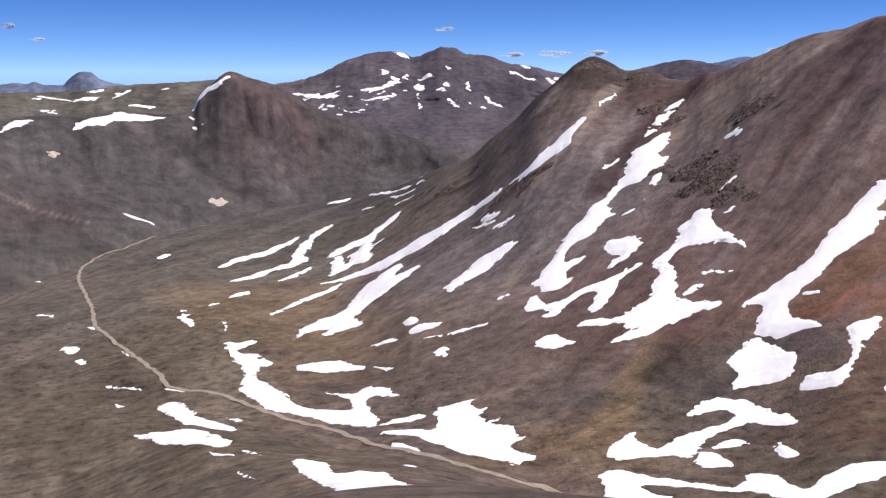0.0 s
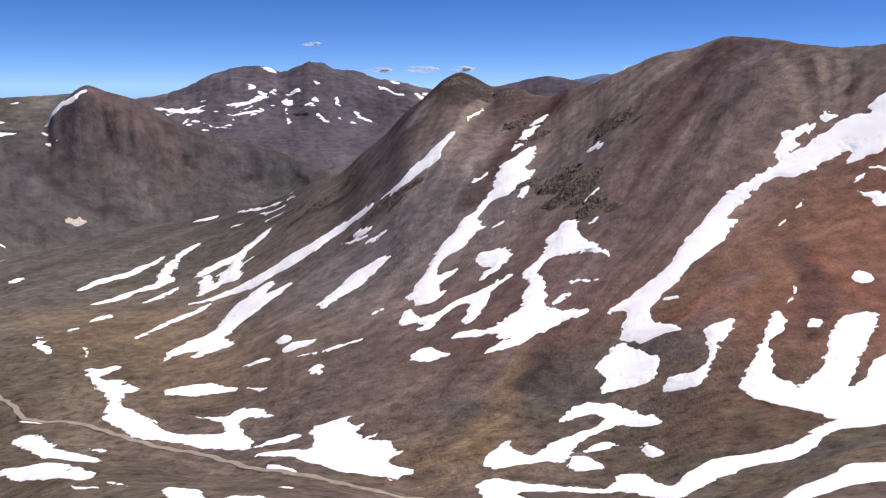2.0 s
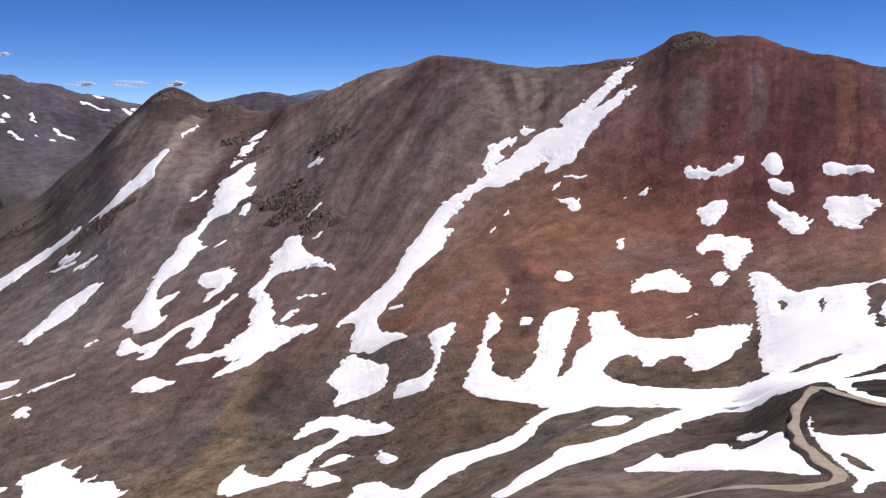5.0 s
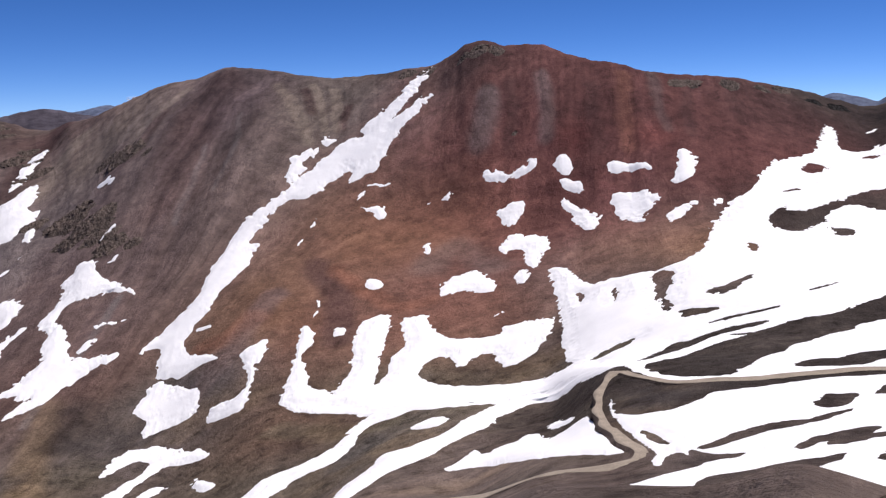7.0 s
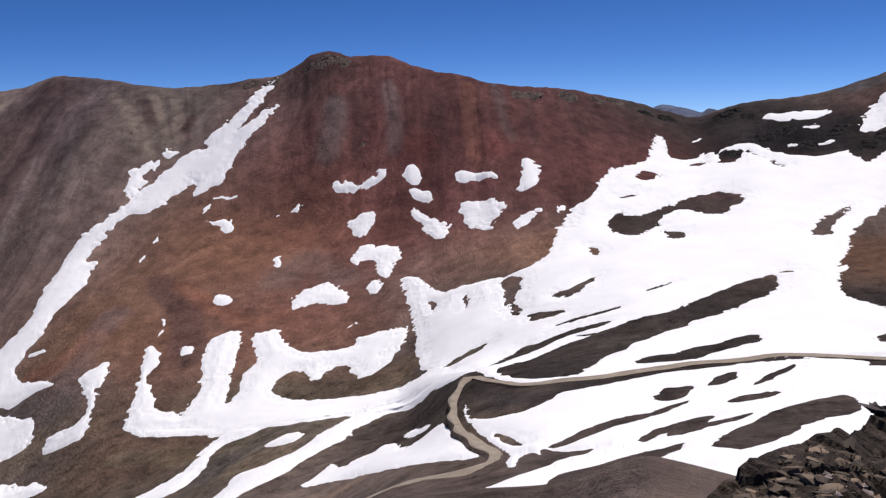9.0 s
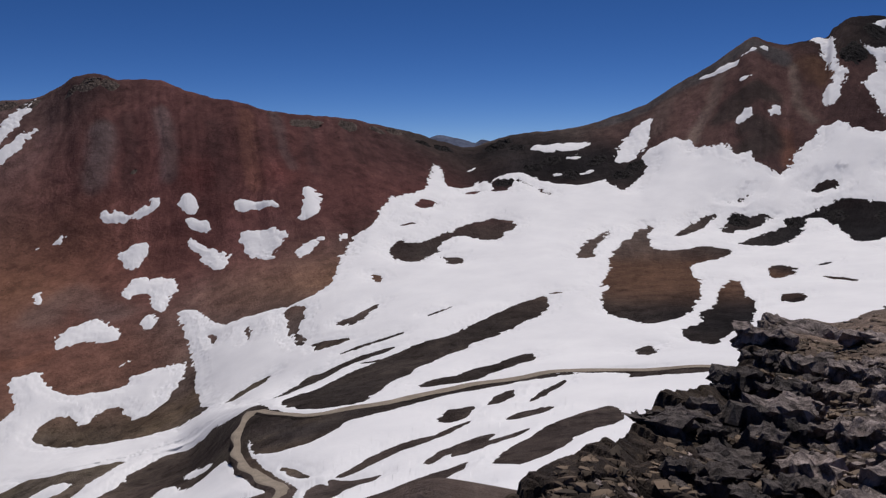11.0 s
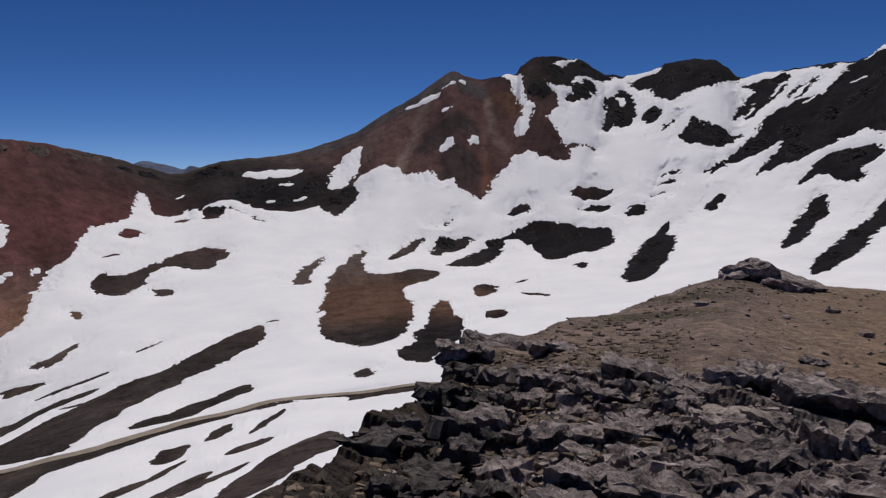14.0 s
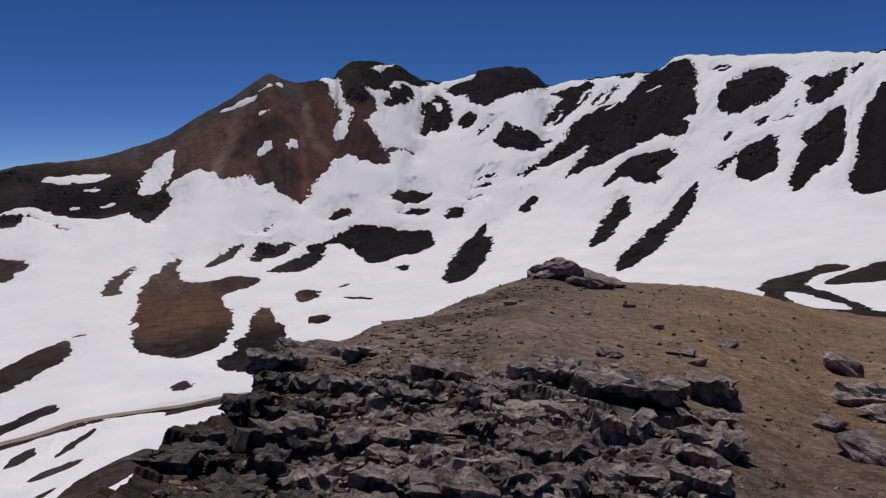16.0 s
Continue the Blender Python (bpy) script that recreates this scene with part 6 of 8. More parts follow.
snow_patch("valley", [(-98.6, 1152.2), (-20.6, 992.3), (-21.2, 1003.4), (-100.5, 1168.7)])
snow_patch("valley", [(-65.3, 1042.8), (-29.9, 977.1), (-30.7, 989.2), (-66.6, 1054.5)])
snow_patch("valley", [(-157.2, 1192.8), (-126.4, 1191.7), (-128.7, 1209.2), (-160.1, 1212.4)])
snow_patch("valley", [(-33.1, 1060.8), (-26.6, 1048), (-19.5, 1034.4), (-26.6, 1048)])
snow_patch("valley", [(-100.3, 1047.7), (-79.3, 1034.6), (-80.5, 1044), (-101.8, 1058)])
snow_patch("valley", [(-54, 967.6), (-29.2, 943.4), (-30, 951.1), (-55.2, 979.7)])
snow_patch("valley", [(-98.8, 557.1), (-96.6, 574.2), (-88.2, 583.5), (-85.6, 593), (-77.1, 589.7), (-68.7, 604.3), (-68.1, 617.7), (-62, 642.9), (-56.5, 654.5), (-50.9, 668.2), (-42.4, 677.1), (-30.1, 674.2), (-34.6, 657.6), (-38.1, 640.2), (-29.4, 639), (-17.8, 637.9), (-20.3, 622.1), (-34.2, 608.7), (-42, 601.8), (-49.6, 595.2), (-56.9, 586.5), (-63.6, 575.2), (-50.9, 549.9), (-58.9, 548.3), (-68.5, 550.7), (-74.5, 538.8), (-78.9, 544.2), (-73.7, 561.7), (-85.2, 562.2), (-91, 550.7), (-96.1, 543.3)])
snow_patch("valley", [(-124.7, 610.8), (-106, 650.2), (-82.8, 693.1), (-84.3, 700.1), (-109.2, 663.1), (-126.5, 616.7)])
snow_patch("valley", [(-2.1, 533.3), (5.9, 555.4), (11.6, 560.3), (19.5, 575.5), (25.7, 584.8), (37, 580.6), (44.7, 581.7), (51, 570.3), (44, 566), (35.7, 559.6), (27.9, 551.1), (16.7, 544.6), (9.3, 535.7), (3.9, 530.3)])
snow_patch("valley", [(29.2, 670.3), (34.5, 673), (43.5, 655.4), (39.6, 646.9), (32.8, 653.9)])
snow_patch("valley", [(19.4, 668.1), (37.4, 639.2), (37.4, 643.8), (19.2, 673.9)])
snow_patch("valley", [(39.1, 626.2), (50.8, 622.1), (50.4, 626.4), (38.7, 630.8)])
snow_patch("valley", [(38.9, 495.8), (32.8, 492.4), (32.9, 490.3), (39, 493.8)])
snow_patch("valley", [(150.8, 660.6), (161.1, 682.8), (181.3, 712.6), (199, 724.1), (191.1, 705.7), (172.1, 681.3), (157.2, 661.3)])
snow_patch("valley", [(115.9, 620.4), (128.2, 636.1), (127.7, 640.2), (115.3, 623.5)])
snow_patch("valley", [(130, 736.1), (150.5, 773.2), (150.1, 776.6), (129.7, 740)])
snow_patch("valley", [(169.7, 658.8), (161.2, 654.6), (148.2, 642.4), (140.2, 643.6), (134.1, 626.8), (127.8, 610.7), (121.8, 599.4), (112.2, 588.8), (106.8, 579.1), (98.8, 576.2), (93.1, 563.2), (82.9, 555.2), (76, 544.3), (71.4, 535.7), (66.1, 519.5), (60.8, 511.8), (57.3, 501.1), (51.6, 501.4), (57.2, 490.8), (54.9, 478.4), (48.2, 475.1), (44.3, 456.5), (49, 451.6), (55.1, 452.7), (60.5, 447.5), (65.6, 452), (70.7, 456.4), (63.1, 456.1), (57.5, 454.9), (53.8, 469)] + [(53.4, 479.6), (58.2, 479.8), (65.5, 474.5), (72.4, 478.9), (76.8, 487.7), (70.8, 486.3), (71.4, 500.4), (79.5, 506), (86.8, 510.2), (79.8, 512.6), (72.8, 511.3), (72.7, 523.7), (78.9, 531.5), (85.2, 534), (91.7, 530.9), (96.9, 541.3), (104.3, 553.8), (111.1, 551.3), (108.9, 559.5), (109.5, 573.2), (119.8, 588.7), (125.6, 589.2), (130.6, 586.1), (136.3, 586.5), (145.8, 595.5), (153.3, 602.9), (160.7, 609.5), (154, 614.4), (154.3, 624.4), (161.7, 633.9)])
snow_patch("valley", [(135.6, 574.5), (141.9, 586.3), (148.2, 595.9), (153.8, 593.6), (147.9, 584.6), (139.4, 570.1)])
snow_patch("valley", [(113.1, 547.7), (123.3, 548.1), (123.4, 552.2), (113.2, 551.7)])
snow_patch("valley", [(129.3, 555.1), (135.6, 560), (135.5, 563.6), (129.1, 558.7)])
snow_patch("valley", [(94.6, 513), (100.4, 520.9), (108.3, 518), (118.4, 513.1), (116.9, 495.5), (110.9, 489.9), (104.6, 482.5), (100, 483.2), (95.8, 477.8), (91.9, 482), (97.9, 488.9), (102.8, 492.9), (97, 501.7)])
snow_patch("valley", [(53, 452.8), (66.1, 456.1), (79.8, 466.1), (85.7, 464.4), (98, 464.7), (110.5, 473.1), (110.3, 465.3), (100.1, 460), (93.8, 455.4), (91.1, 444.3), (82.8, 430.8), (77.7, 425.5), (73.6, 427), (79.7, 443.1), (84.3, 449.3), (78.3, 456.3), (71.9, 454.2), (62.4, 445.8), (59, 435.2), (52.2, 439.7), (56.4, 445.1)])
snow_patch("valley", [(149.9, 505.6), (156.9, 496.3), (151.6, 488.8), (150.9, 478.4), (156.2, 467.2), (156.2, 452.9), (157.8, 446.9), (155.2, 445), (153.5, 453.5), (149.7, 460.2), (143.1, 463.5), (135.6, 463.7), (130.6, 467.5), (126.4, 462.9), (121.4, 454.9), (123.2, 446.3), (119.5, 429.2), (114.5, 414.9), (120.9, 408.2), (127.2, 406.7), (126.9, 400.7), (131.6, 397.1), (125.8, 396.9), (116.4, 396.1), (109.4, 394.4)] + [(102.2, 391.5), (95.7, 386), (85.7, 388.1), (75.9, 384.2), (80.8, 389.6), (85.6, 393.9), (92.9, 397.1), (87.7, 398), (82.4, 401), (88.3, 403.4), (76.3, 409.2), (65.5, 414.2), (68.3, 419.9), (77.5, 416.3), (86.4, 412), (95.9, 417.9), (105.1, 428.3), (109, 439.4), (114.8, 445.6), (116, 457), (113.7, 462.7), (123.8, 470.9), (131.7, 480.5), (135.5, 493.4), (143, 497.6)])
snow_patch("valley", [(186, 585.7), (192.9, 584.9), (196.1, 570.2), (190.7, 566.3)])
snow_patch("valley", [(162, 517.7), (172.3, 523.9), (177, 520), (171.8, 512.4), (164.3, 514.2)])
snow_patch("valley", [(151.3, 537.6), (158.2, 531.4), (158.8, 535.7), (152, 542.5)])
snow_patch("valley", [(158.2, 486.8), (163, 490.3), (166.1, 488.1), (161.4, 482.9)])
snow_patch("valley", [(118, 418), (129.4, 424.4), (131.5, 419.9), (121, 415.9)])
snow_patch("valley", [(133.2, 431.3), (146, 425.2), (146.8, 428.2), (133.8, 433.9)])
snow_patch("valley", [(45.5, 408.9), (50.6, 413), (56, 411.6), (60, 400.6), (64.4, 395.8), (57.9, 394.7), (52.5, 394.5), (46.5, 400)])
snow_patch("valley", [(-21, 484.1), (-13, 493.4), (1, 480.5), (-3.8, 474.4), (-15.2, 477.1)])
snow_patch("valley", [(-11.2, 461.1), (8.1, 454.4), (24.7, 455), (24.6, 457.6), (7.9, 457.7), (-11.4, 464)])
snow_patch("valley", [(-43.4, 489.3), (-25, 479.8), (-25.3, 482.8), (-44, 493.8)])
snow_patch("valley", [(-4.7, 429.3), (-0.3, 442), (4.1, 432.4), (1.7, 423)])
snow_patch("valley", [(-24.7, 508.5), (-20.5, 516.2), (-14.3, 506.1), (-15.3, 493.8), (-21.4, 495.8)])
snow_patch("valley", [(92.4, 312.8), (100, 322.9), (104.2, 325.7), (109.8, 327.7), (113.9, 324.6), (118.5, 324.6), (120.5, 315.2), (121.8, 307.4), (124.3, 302.4), (127.4, 301.4), (125.6, 294.9), (126.3, 288.5), (122.7, 288.5), (118.8, 294.9), (115, 301.8), (109.8, 299.7), (102.8, 298), (96.7, 292.3), (92.1, 287.7), (86.7, 277.7), (83.5, 270.8), (76.1, 282.4), (80.9, 288.9), (87, 293), (95.2, 299.8), (101.9, 301.2), (109.1, 306.4), (112.3, 310.1), (109.6, 316.3), (105.8, 318), (100.6, 315.4), (96, 311.2)])
snow_patch("valley", [(86.1, 277), (92.3, 275.4), (95.4, 263.5), (93.8, 260), (83.3, 267.2)])
snow_patch("valley", [(92.6, 280.7), (98.5, 286.4), (104.1, 287.7), (108, 283.5), (103.4, 280.6), (96.7, 278.8), (93.6, 278)])
snow_patch("valley", [(111.6, 274), (114.6, 278), (114.2, 269.4), (114.2, 257.1), (111, 257.6), (108.8, 262.8)])
snow_patch("valley", [(-141.2, 534.5), (-140.2, 545.6), (-132.2, 535.2), (-127.1, 544.7), (-119.7, 536.2), (-126.9, 527.9), (-126.9, 512.8), (-122.3, 504.8), (-115.5, 508.5), (-108.7, 492.9), (-98.8, 488), (-102.8, 479.9), (-106.6, 474.7), (-104.2, 456.3), (-96.5, 442), (-85.8, 425.2), (-77.1, 409.4), (-72.5, 398.8), (-60, 388.3), (-47.9, 377.5), (-41.2, 376.3), (-44.8, 396.9), (-49.7, 404.5), (-59.9, 413.6), (-51.6, 408.4)] + [(-42.8, 405.1), (-40.7, 411.6), (-34.9, 411), (-25.8, 399.4), (-18.5, 383.9), (-28, 391.2), (-35.2, 396.7), (-36, 384.7), (-32.7, 367.6), (-27.7, 357.5), (-27.2, 344.6), (-34.3, 344.5), (-45.1, 354.2), (-57.1, 369.2), (-69.8, 383.3), (-81.2, 387.3), (-89.7, 402.3), (-100.2, 418.1), (-106.2, 431.4), (-110.4, 458.5), (-118.3, 483.1), (-125.1, 497.7), (-130, 503.9), (-135.5, 522.2)])
snow_patch("valley", [(-87, 473.9), (-73.9, 484.4), (-56, 472.5), (-38.9, 448.9), (-57.3, 456), (-74.6, 457)])
snow_patch("valley", [(-26.2, 331.7), (-19.6, 337), (-10.2, 333), (-3.2, 326.9), (-2.1, 342.7), (-3.4, 352.1), (-1, 356), (8.9, 358.4), (15.6, 359.4), (11.2, 353.9), (15.8, 346.2), (19.8, 346.3), (14.3, 339.3), (19.2, 331.3), (25.2, 334.5), (19.5, 327.7), (26.2, 326.5), (28.9, 321.3), (26.4, 314.7), (32.2, 308.9), (25.7, 305.9), (25.3, 300.1), (33, 293.6), (33.2, 288.7), (29.4, 288.3), (24.8, 281.7), (22.4, 289.2), (13.5, 293.3), (3.3, 298.1), (-5.2, 309), (-14.3, 322.3), (-21.5, 330)])
snow_patch("valley", [(-27.1, 343.5), (-20.4, 351.3), (-10.8, 357.1), (-6.3, 349), (-11.7, 346.6), (-20, 344.9)])
snow_patch("valley", [(-21.2, 314.2), (-14.9, 311.2), (-6.5, 291.8), (-11.9, 290), (-17.6, 300.3)])
snow_patch("valley", [(-41, 216.4), (-40.8, 230), (-34.7, 221.7), (-31.2, 219.3), (-24.5, 176.1), (-20.9, 176.9), (-19.5, 193.6), (-15.7, 180.3), (-13.8, 199.2), (-10.9, 164.9), (-6.6, 135.9), (-1, 30.4), (-0.8, 27), (-1.2, 27.2), (-1.9, 29.3), (-3.2, 33.5), (-4.3, 36.4), (-19, 139.4), (-23.4, 155.5), (-29, 173), (-36, 198.4)])
snow_patch("valley", [(56, 278.7), (58.8, 287.3), (60.3, 293.2), (64.6, 294.5), (70.4, 300.7), (70, 292.7), (71.3, 286.1), (75.3, 283.7), (82, 290.8), (88.4, 295.6), (96.8, 300), (107, 302.6), (106.7, 298.7), (95.9, 293.6), (89.2, 282.4), (86.2, 274.1), (80.5, 277.6), (74.1, 279.1), (66.7, 276.4)])
snow_patch("valley", [(85.5, 276.2), (92.3, 275.3), (94.7, 264.3), (89.2, 262.5), (82.9, 265.8)])
snow_patch("valley", [(-142.5, 404.7), (-136.9, 415.5), (-126.5, 404.6), (-115.8, 382), (-107.2, 374.8), (-100, 366.8), (-89, 354.8), (-88.6, 337.3), (-101.2, 357.3), (-110, 362.1), (-116.4, 362.7), (-129, 386)])
snow_patch("valley", [(-136.1, 349.1), (-122.8, 344.4), (-114, 347.1), (-111.3, 354.1), (-96, 334.5), (-78.6, 287.6), (-71.4, 277.5), (-72, 269.5), (-85.5, 283.4), (-93.8, 290.5), (-110.6, 318.7), (-118.3, 331.5)])
snow_patch("valley", [(-199.3, 627.8), (-199.3, 645.2), (-175.2, 593.5), (-178.5, 588.4)])
snow_patch("valley", [(-255.2, 546.7), (-250.5, 555.7), (-234.4, 541.5), (-241.4, 534.4)])
snow_patch("valley", [(-228.2, 512.9), (-226.4, 520.3), (-219.2, 509.6), (-221.3, 503.7)])
snow_patch("valley", [(-187.7, 458.9), (-162.2, 444.6), (-163, 447.2), (-188.6, 461.5)])
snow_patch("valley", [(-148.1, 435.9), (-134.5, 429.4), (-135.8, 434.1), (-150.2, 442.4)])
snow_patch("valley", [(-62.1, 249.9), (-52.1, 233.3), (-52.6, 236.4), (-63.4, 256)])
snow_patch("valley", [(-75.1, 259.5), (-61.6, 239.4), (-62.8, 244.5), (-76.4, 264.3)])
snow_patch("valley", [(-171.9, 684.9), (-159, 697.5), (-162.4, 710.7), (-174.9, 695.6)])
snow_patch("valley", [(-157.9, 598.4), (-150.2, 573.1), (-148.8, 574.4), (-156.7, 600.7)])
snow_patch("valley", [(-181.7, 652.5), (-174.2, 655.7), (-177.6, 667.9), (-183.5, 658)])
snow_patch("valley", [(-100.3, 375.4), (-90.1, 368.3), (-90.9, 372.3), (-100.8, 378.1)])
snow_patch("valley", [(-54.1, 211.2), (-43.8, 188.2), (-44.3, 191.3), (-54.6, 214.4)])
snow_patch("valley", [(-32, 395), (-18.5, 385.6), (-18.6, 387.5), (-32.2, 397.4)])
snow_patch("valley", [(-38.7, 448), (-25.6, 434.5), (-25.8, 437.7), (-39, 451.7)])
snow_patch("valley", [(-366.4, 760.9), (-357.4, 755.6), (-360.5, 762.7), (-368.9, 766.5)])
snow_patch("valley", [(-310.4, 643), (-293.2, 635.4), (-295.1, 640), (-312, 647)])
snow_patch("valley", [(-255.3, 597.4), (-243.3, 590.5), (-245.8, 597.5), (-257.9, 604.2)])
snow_patch("valley", [(-204.6, 530.5), (-195.2, 521.1), (-197.8, 529.8), (-207.1, 538.8)])
snow_patch("valley", [(-288.8, 867.3), (-281.5, 875.2), (-286.9, 890.3), (-293, 878.2)])
snow_patch("valley", [(-413.5, 815), (-398.9, 819.8), (-402.3, 826.9), (-415.8, 819.6)])
snow_patch("valley", [(-11, 229.3), (-7.3, 229.6), (-7.6, 238.9), (-11.5, 241.8)])
snow_patch("valley", [(-167.2, 417.8), (-159, 408.9), (-160.7, 413.7), (-167.9, 420.1)])
snow_patch("valley", [(399.2, 491.4), (391.2, 492.9), (380.1, 490.2), (365.2, 481.6), (352, 479.8), (340.2, 476.3), (328.7, 478.1), (322.5, 475.7), (324.1, 469.5), (319.3, 469), (314.2, 474.6), (307.3, 477.3), (299, 473.2), (289.4, 472.7), (282.4, 468.1), (276.1, 468), (269.2, 466.5), (262.2, 461.5), (253.8, 459.1), (244.2, 457), (238.2, 456.5), (231.1, 453.7), (226.3, 455.1), (220.8, 451.6), (213.1, 446.9), (207.6, 441.4), (201.3, 437), (194, 428.7), (188.2, 423.4), (182.2, 416.1), (176.1, 411.1), (170.2, 408.4), (165.1, 407.3), (158.8, 403.1), (150, 399.6), (138.7, 392.7), (146.8, 395.3), (149.1, 386.8), (142.9, 381.9), (137.8, 372.2), (139.8, 367.5), (147, 358.6), (151.9, 357.2)] + [(160.6, 349.3), (159.7, 355.6), (157.1, 362.4), (154, 371.3), (155.8, 380.8), (160.9, 387.2), (167.5, 392), (174, 392.7), (182.6, 401.1), (190.2, 407), (200.1, 410.5), (212.4, 418.1), (217.9, 425.3), (223.4, 431), (218.7, 437), (226, 440.7), (234.4, 446.1), (240.3, 450.1), (250.3, 451), (257.7, 453.6), (259.9, 447.5), (268, 444.6), (276.5, 445.5), (287.7, 450.4), (297.5, 449.4), (289, 441), (294, 438), (302.9, 438.9), (309.5, 436.2), (315.9, 442.2), (325.7, 446.7), (332.4, 449.9), (343, 452), (350.3, 455.7), (364, 458.3), (377.3, 462.9), (372.6, 466.1), (357, 464.4), (337.9, 464.8), (349.3, 466.6), (364, 470.5), (379, 477.4)])
snow_patch("valley", [(275.8, 486.2), (282, 484.7), (287.2, 486.5), (293.6, 485), (287.3, 479.6), (279.3, 476.8), (279.2, 471.1), (271.6, 470.7), (265.9, 462.4), (262.1, 464), (266.5, 473.7), (273.2, 478.9)])
snow_patch("valley", [(300.9, 487.9), (308.3, 487.9), (308.8, 480.7), (302.2, 482.1)])
snow_patch("valley", [(121.6, 356), (127.9, 361.2), (134.5, 367.8), (139.6, 367), (138.6, 357.9), (145.8, 343.5), (144.2, 337.5), (138.6, 330.2), (134.2, 328.9), (129.7, 330.2), (124.4, 332.6), (118.2, 332.4), (118.2, 335.5), (123.7, 341.5), (123.3, 351)])
snow_patch("valley", [(134.9, 315.2), (141.4, 322.2), (143.8, 321.8), (149, 316.3), (155, 318), (160.8, 326.7), (163.4, 334.6), (164.8, 344.6), (170.4, 345.7), (181.2, 344.8), (175.6, 336.5), (167.1, 328.4), (158.4, 319.4), (153, 309.9), (146.3, 303.2), (140.3, 309)])
snow_patch("valley", [(163.9, 383.8), (169.9, 378.3), (170.8, 381.1), (164.7, 386.8)])
snow_patch("valley", [(201.6, 325.2), (207.4, 328.6), (208.8, 323.7), (205.1, 318.2), (201.5, 319.1)])
snow_patch("valley", [(201.1, 338.2), (214.9, 356.2), (214.4, 357), (200.7, 339.1)])
snow_patch("valley", [(238.1, 350.9), (243.2, 354.7), (245.4, 351.4), (246.9, 345.3), (241.6, 342.9), (236.9, 344.4)])
snow_patch("valley", [(252.5, 311.2), (267.9, 323.2), (280, 320.1), (283.1, 315.1), (280.2, 307.9), (280.7, 297.6), (268.2, 291), (265.6, 303.8), (259.3, 308.9)])
snow_patch("valley", [(282.1, 358.7), (288.8, 363.6), (285.6, 354.5), (280.8, 350.4), (279.1, 353.1)])
snow_patch("valley", [(343.5, 379), (346.5, 380.7), (350.4, 374.1), (354.7, 366.7), (363.8, 365), (367.8, 365.8), (371.1, 362), (364.8, 358.7), (357.6, 360.3), (351.4, 365.7), (344.3, 372.5)])
snow_patch("valley", [(372.4, 350.5), (380.2, 354.6), (384.7, 352.1), (384.1, 346.2), (378.1, 339.4), (371.7, 340.1), (369.8, 343.6)])
snow_patch("valley", [(365.7, 340.3), (371.8, 338.1), (374.4, 329.7), (370.3, 321.9), (366.8, 325), (364.7, 333.7)])
snow_patch("valley", [(386.1, 320.2), (392.9, 324.7), (399.2, 317.6), (401.3, 303.3), (397.8, 299.9), (392.4, 312.1), (385.3, 316.3)])
snow_patch("valley", [(394.6, 284.3), (405.5, 287.4), (421.5, 299.1), (426.8, 297.1), (423.4, 288.3), (404.6, 275.2), (396.8, 275.7), (394.4, 281.2)])
snow_patch("valley", [(373.3, 308.3), (378.2, 304.4), (385.8, 285.8), (374.9, 278.6), (365, 278.9), (359.8, 271.4), (357.7, 284.1), (361.2, 296.2), (366.5, 296.8), (369.7, 305.2)])
snow_patch("valley", [(367.4, 266.7), (374.4, 264.9), (384.7, 261.3), (375.2, 257), (363.3, 256.9), (360.8, 260.1)])
snow_patch("valley", [(329.3, 353.2), (337.6, 351.4), (347.2, 347.6), (341.6, 342.1), (333.1, 337.9), (325.5, 336.8), (326, 343.9)])
snow_patch("valley", [(354.9, 326.8), (360.2, 328.7), (358.6, 319.7), (358.9, 307.9), (352.1, 297.4), (343.8, 294.9), (340.9, 300), (346.5, 309.7), (352.2, 316.1)])
snow_patch("valley", [(301.5, 319.9), (312.1, 327.3), (321.2, 332.3), (325.5, 321.8), (331, 310.7), (321, 303.3), (305, 295.7), (295.1, 291.1), (301, 301.6), (310.8, 311.3), (311, 317.6)])
snow_patch("valley", [(286.8, 294.2), (296.2, 298.7), (291.2, 288.8), (285.5, 285.3), (284.1, 289.2)])
snow_patch("valley", [(281.8, 418.4), (284.2, 413.3), (292.6, 408.1), (291.3, 403.7), (283.5, 400.2), (283.4, 406.6)])
snow_patch("valley", [(284.8, 423.1), (292.9, 425.9), (293, 427.9), (284.9, 425.1)])
snow_patch("valley", [(296.1, 428.6), (306.4, 419.2), (307.6, 420.9), (297.1, 430.2)])
snow_patch("valley", [(318.6, 388.2), (329.1, 390.3), (325.2, 384.8), (319.6, 381.8)])
snow_patch("valley", [(235.7, 408.8), (242.1, 412.6), (242.1, 415), (235.9, 411.3)])
snow_patch("valley", [(250.6, 419.4), (257.7, 424.6), (257.4, 426.9), (250.3, 421.6)])
snow_patch("valley", [(261.3, 424.8), (264.7, 424.3), (265.2, 425.8), (261.9, 426.5)])
snow_patch("valley", [(311.1, 391.6), (314.5, 389.7), (315.3, 391.3), (311.9, 393.2)])
snow_patch("valley", [(385.5, 253.1), (396.1, 254.5), (390.3, 249), (381.8, 247.3)])
snow_patch("valley", [(253.2, 272.5), (259.9, 272.6), (260.9, 274.4), (254.3, 274.4)])
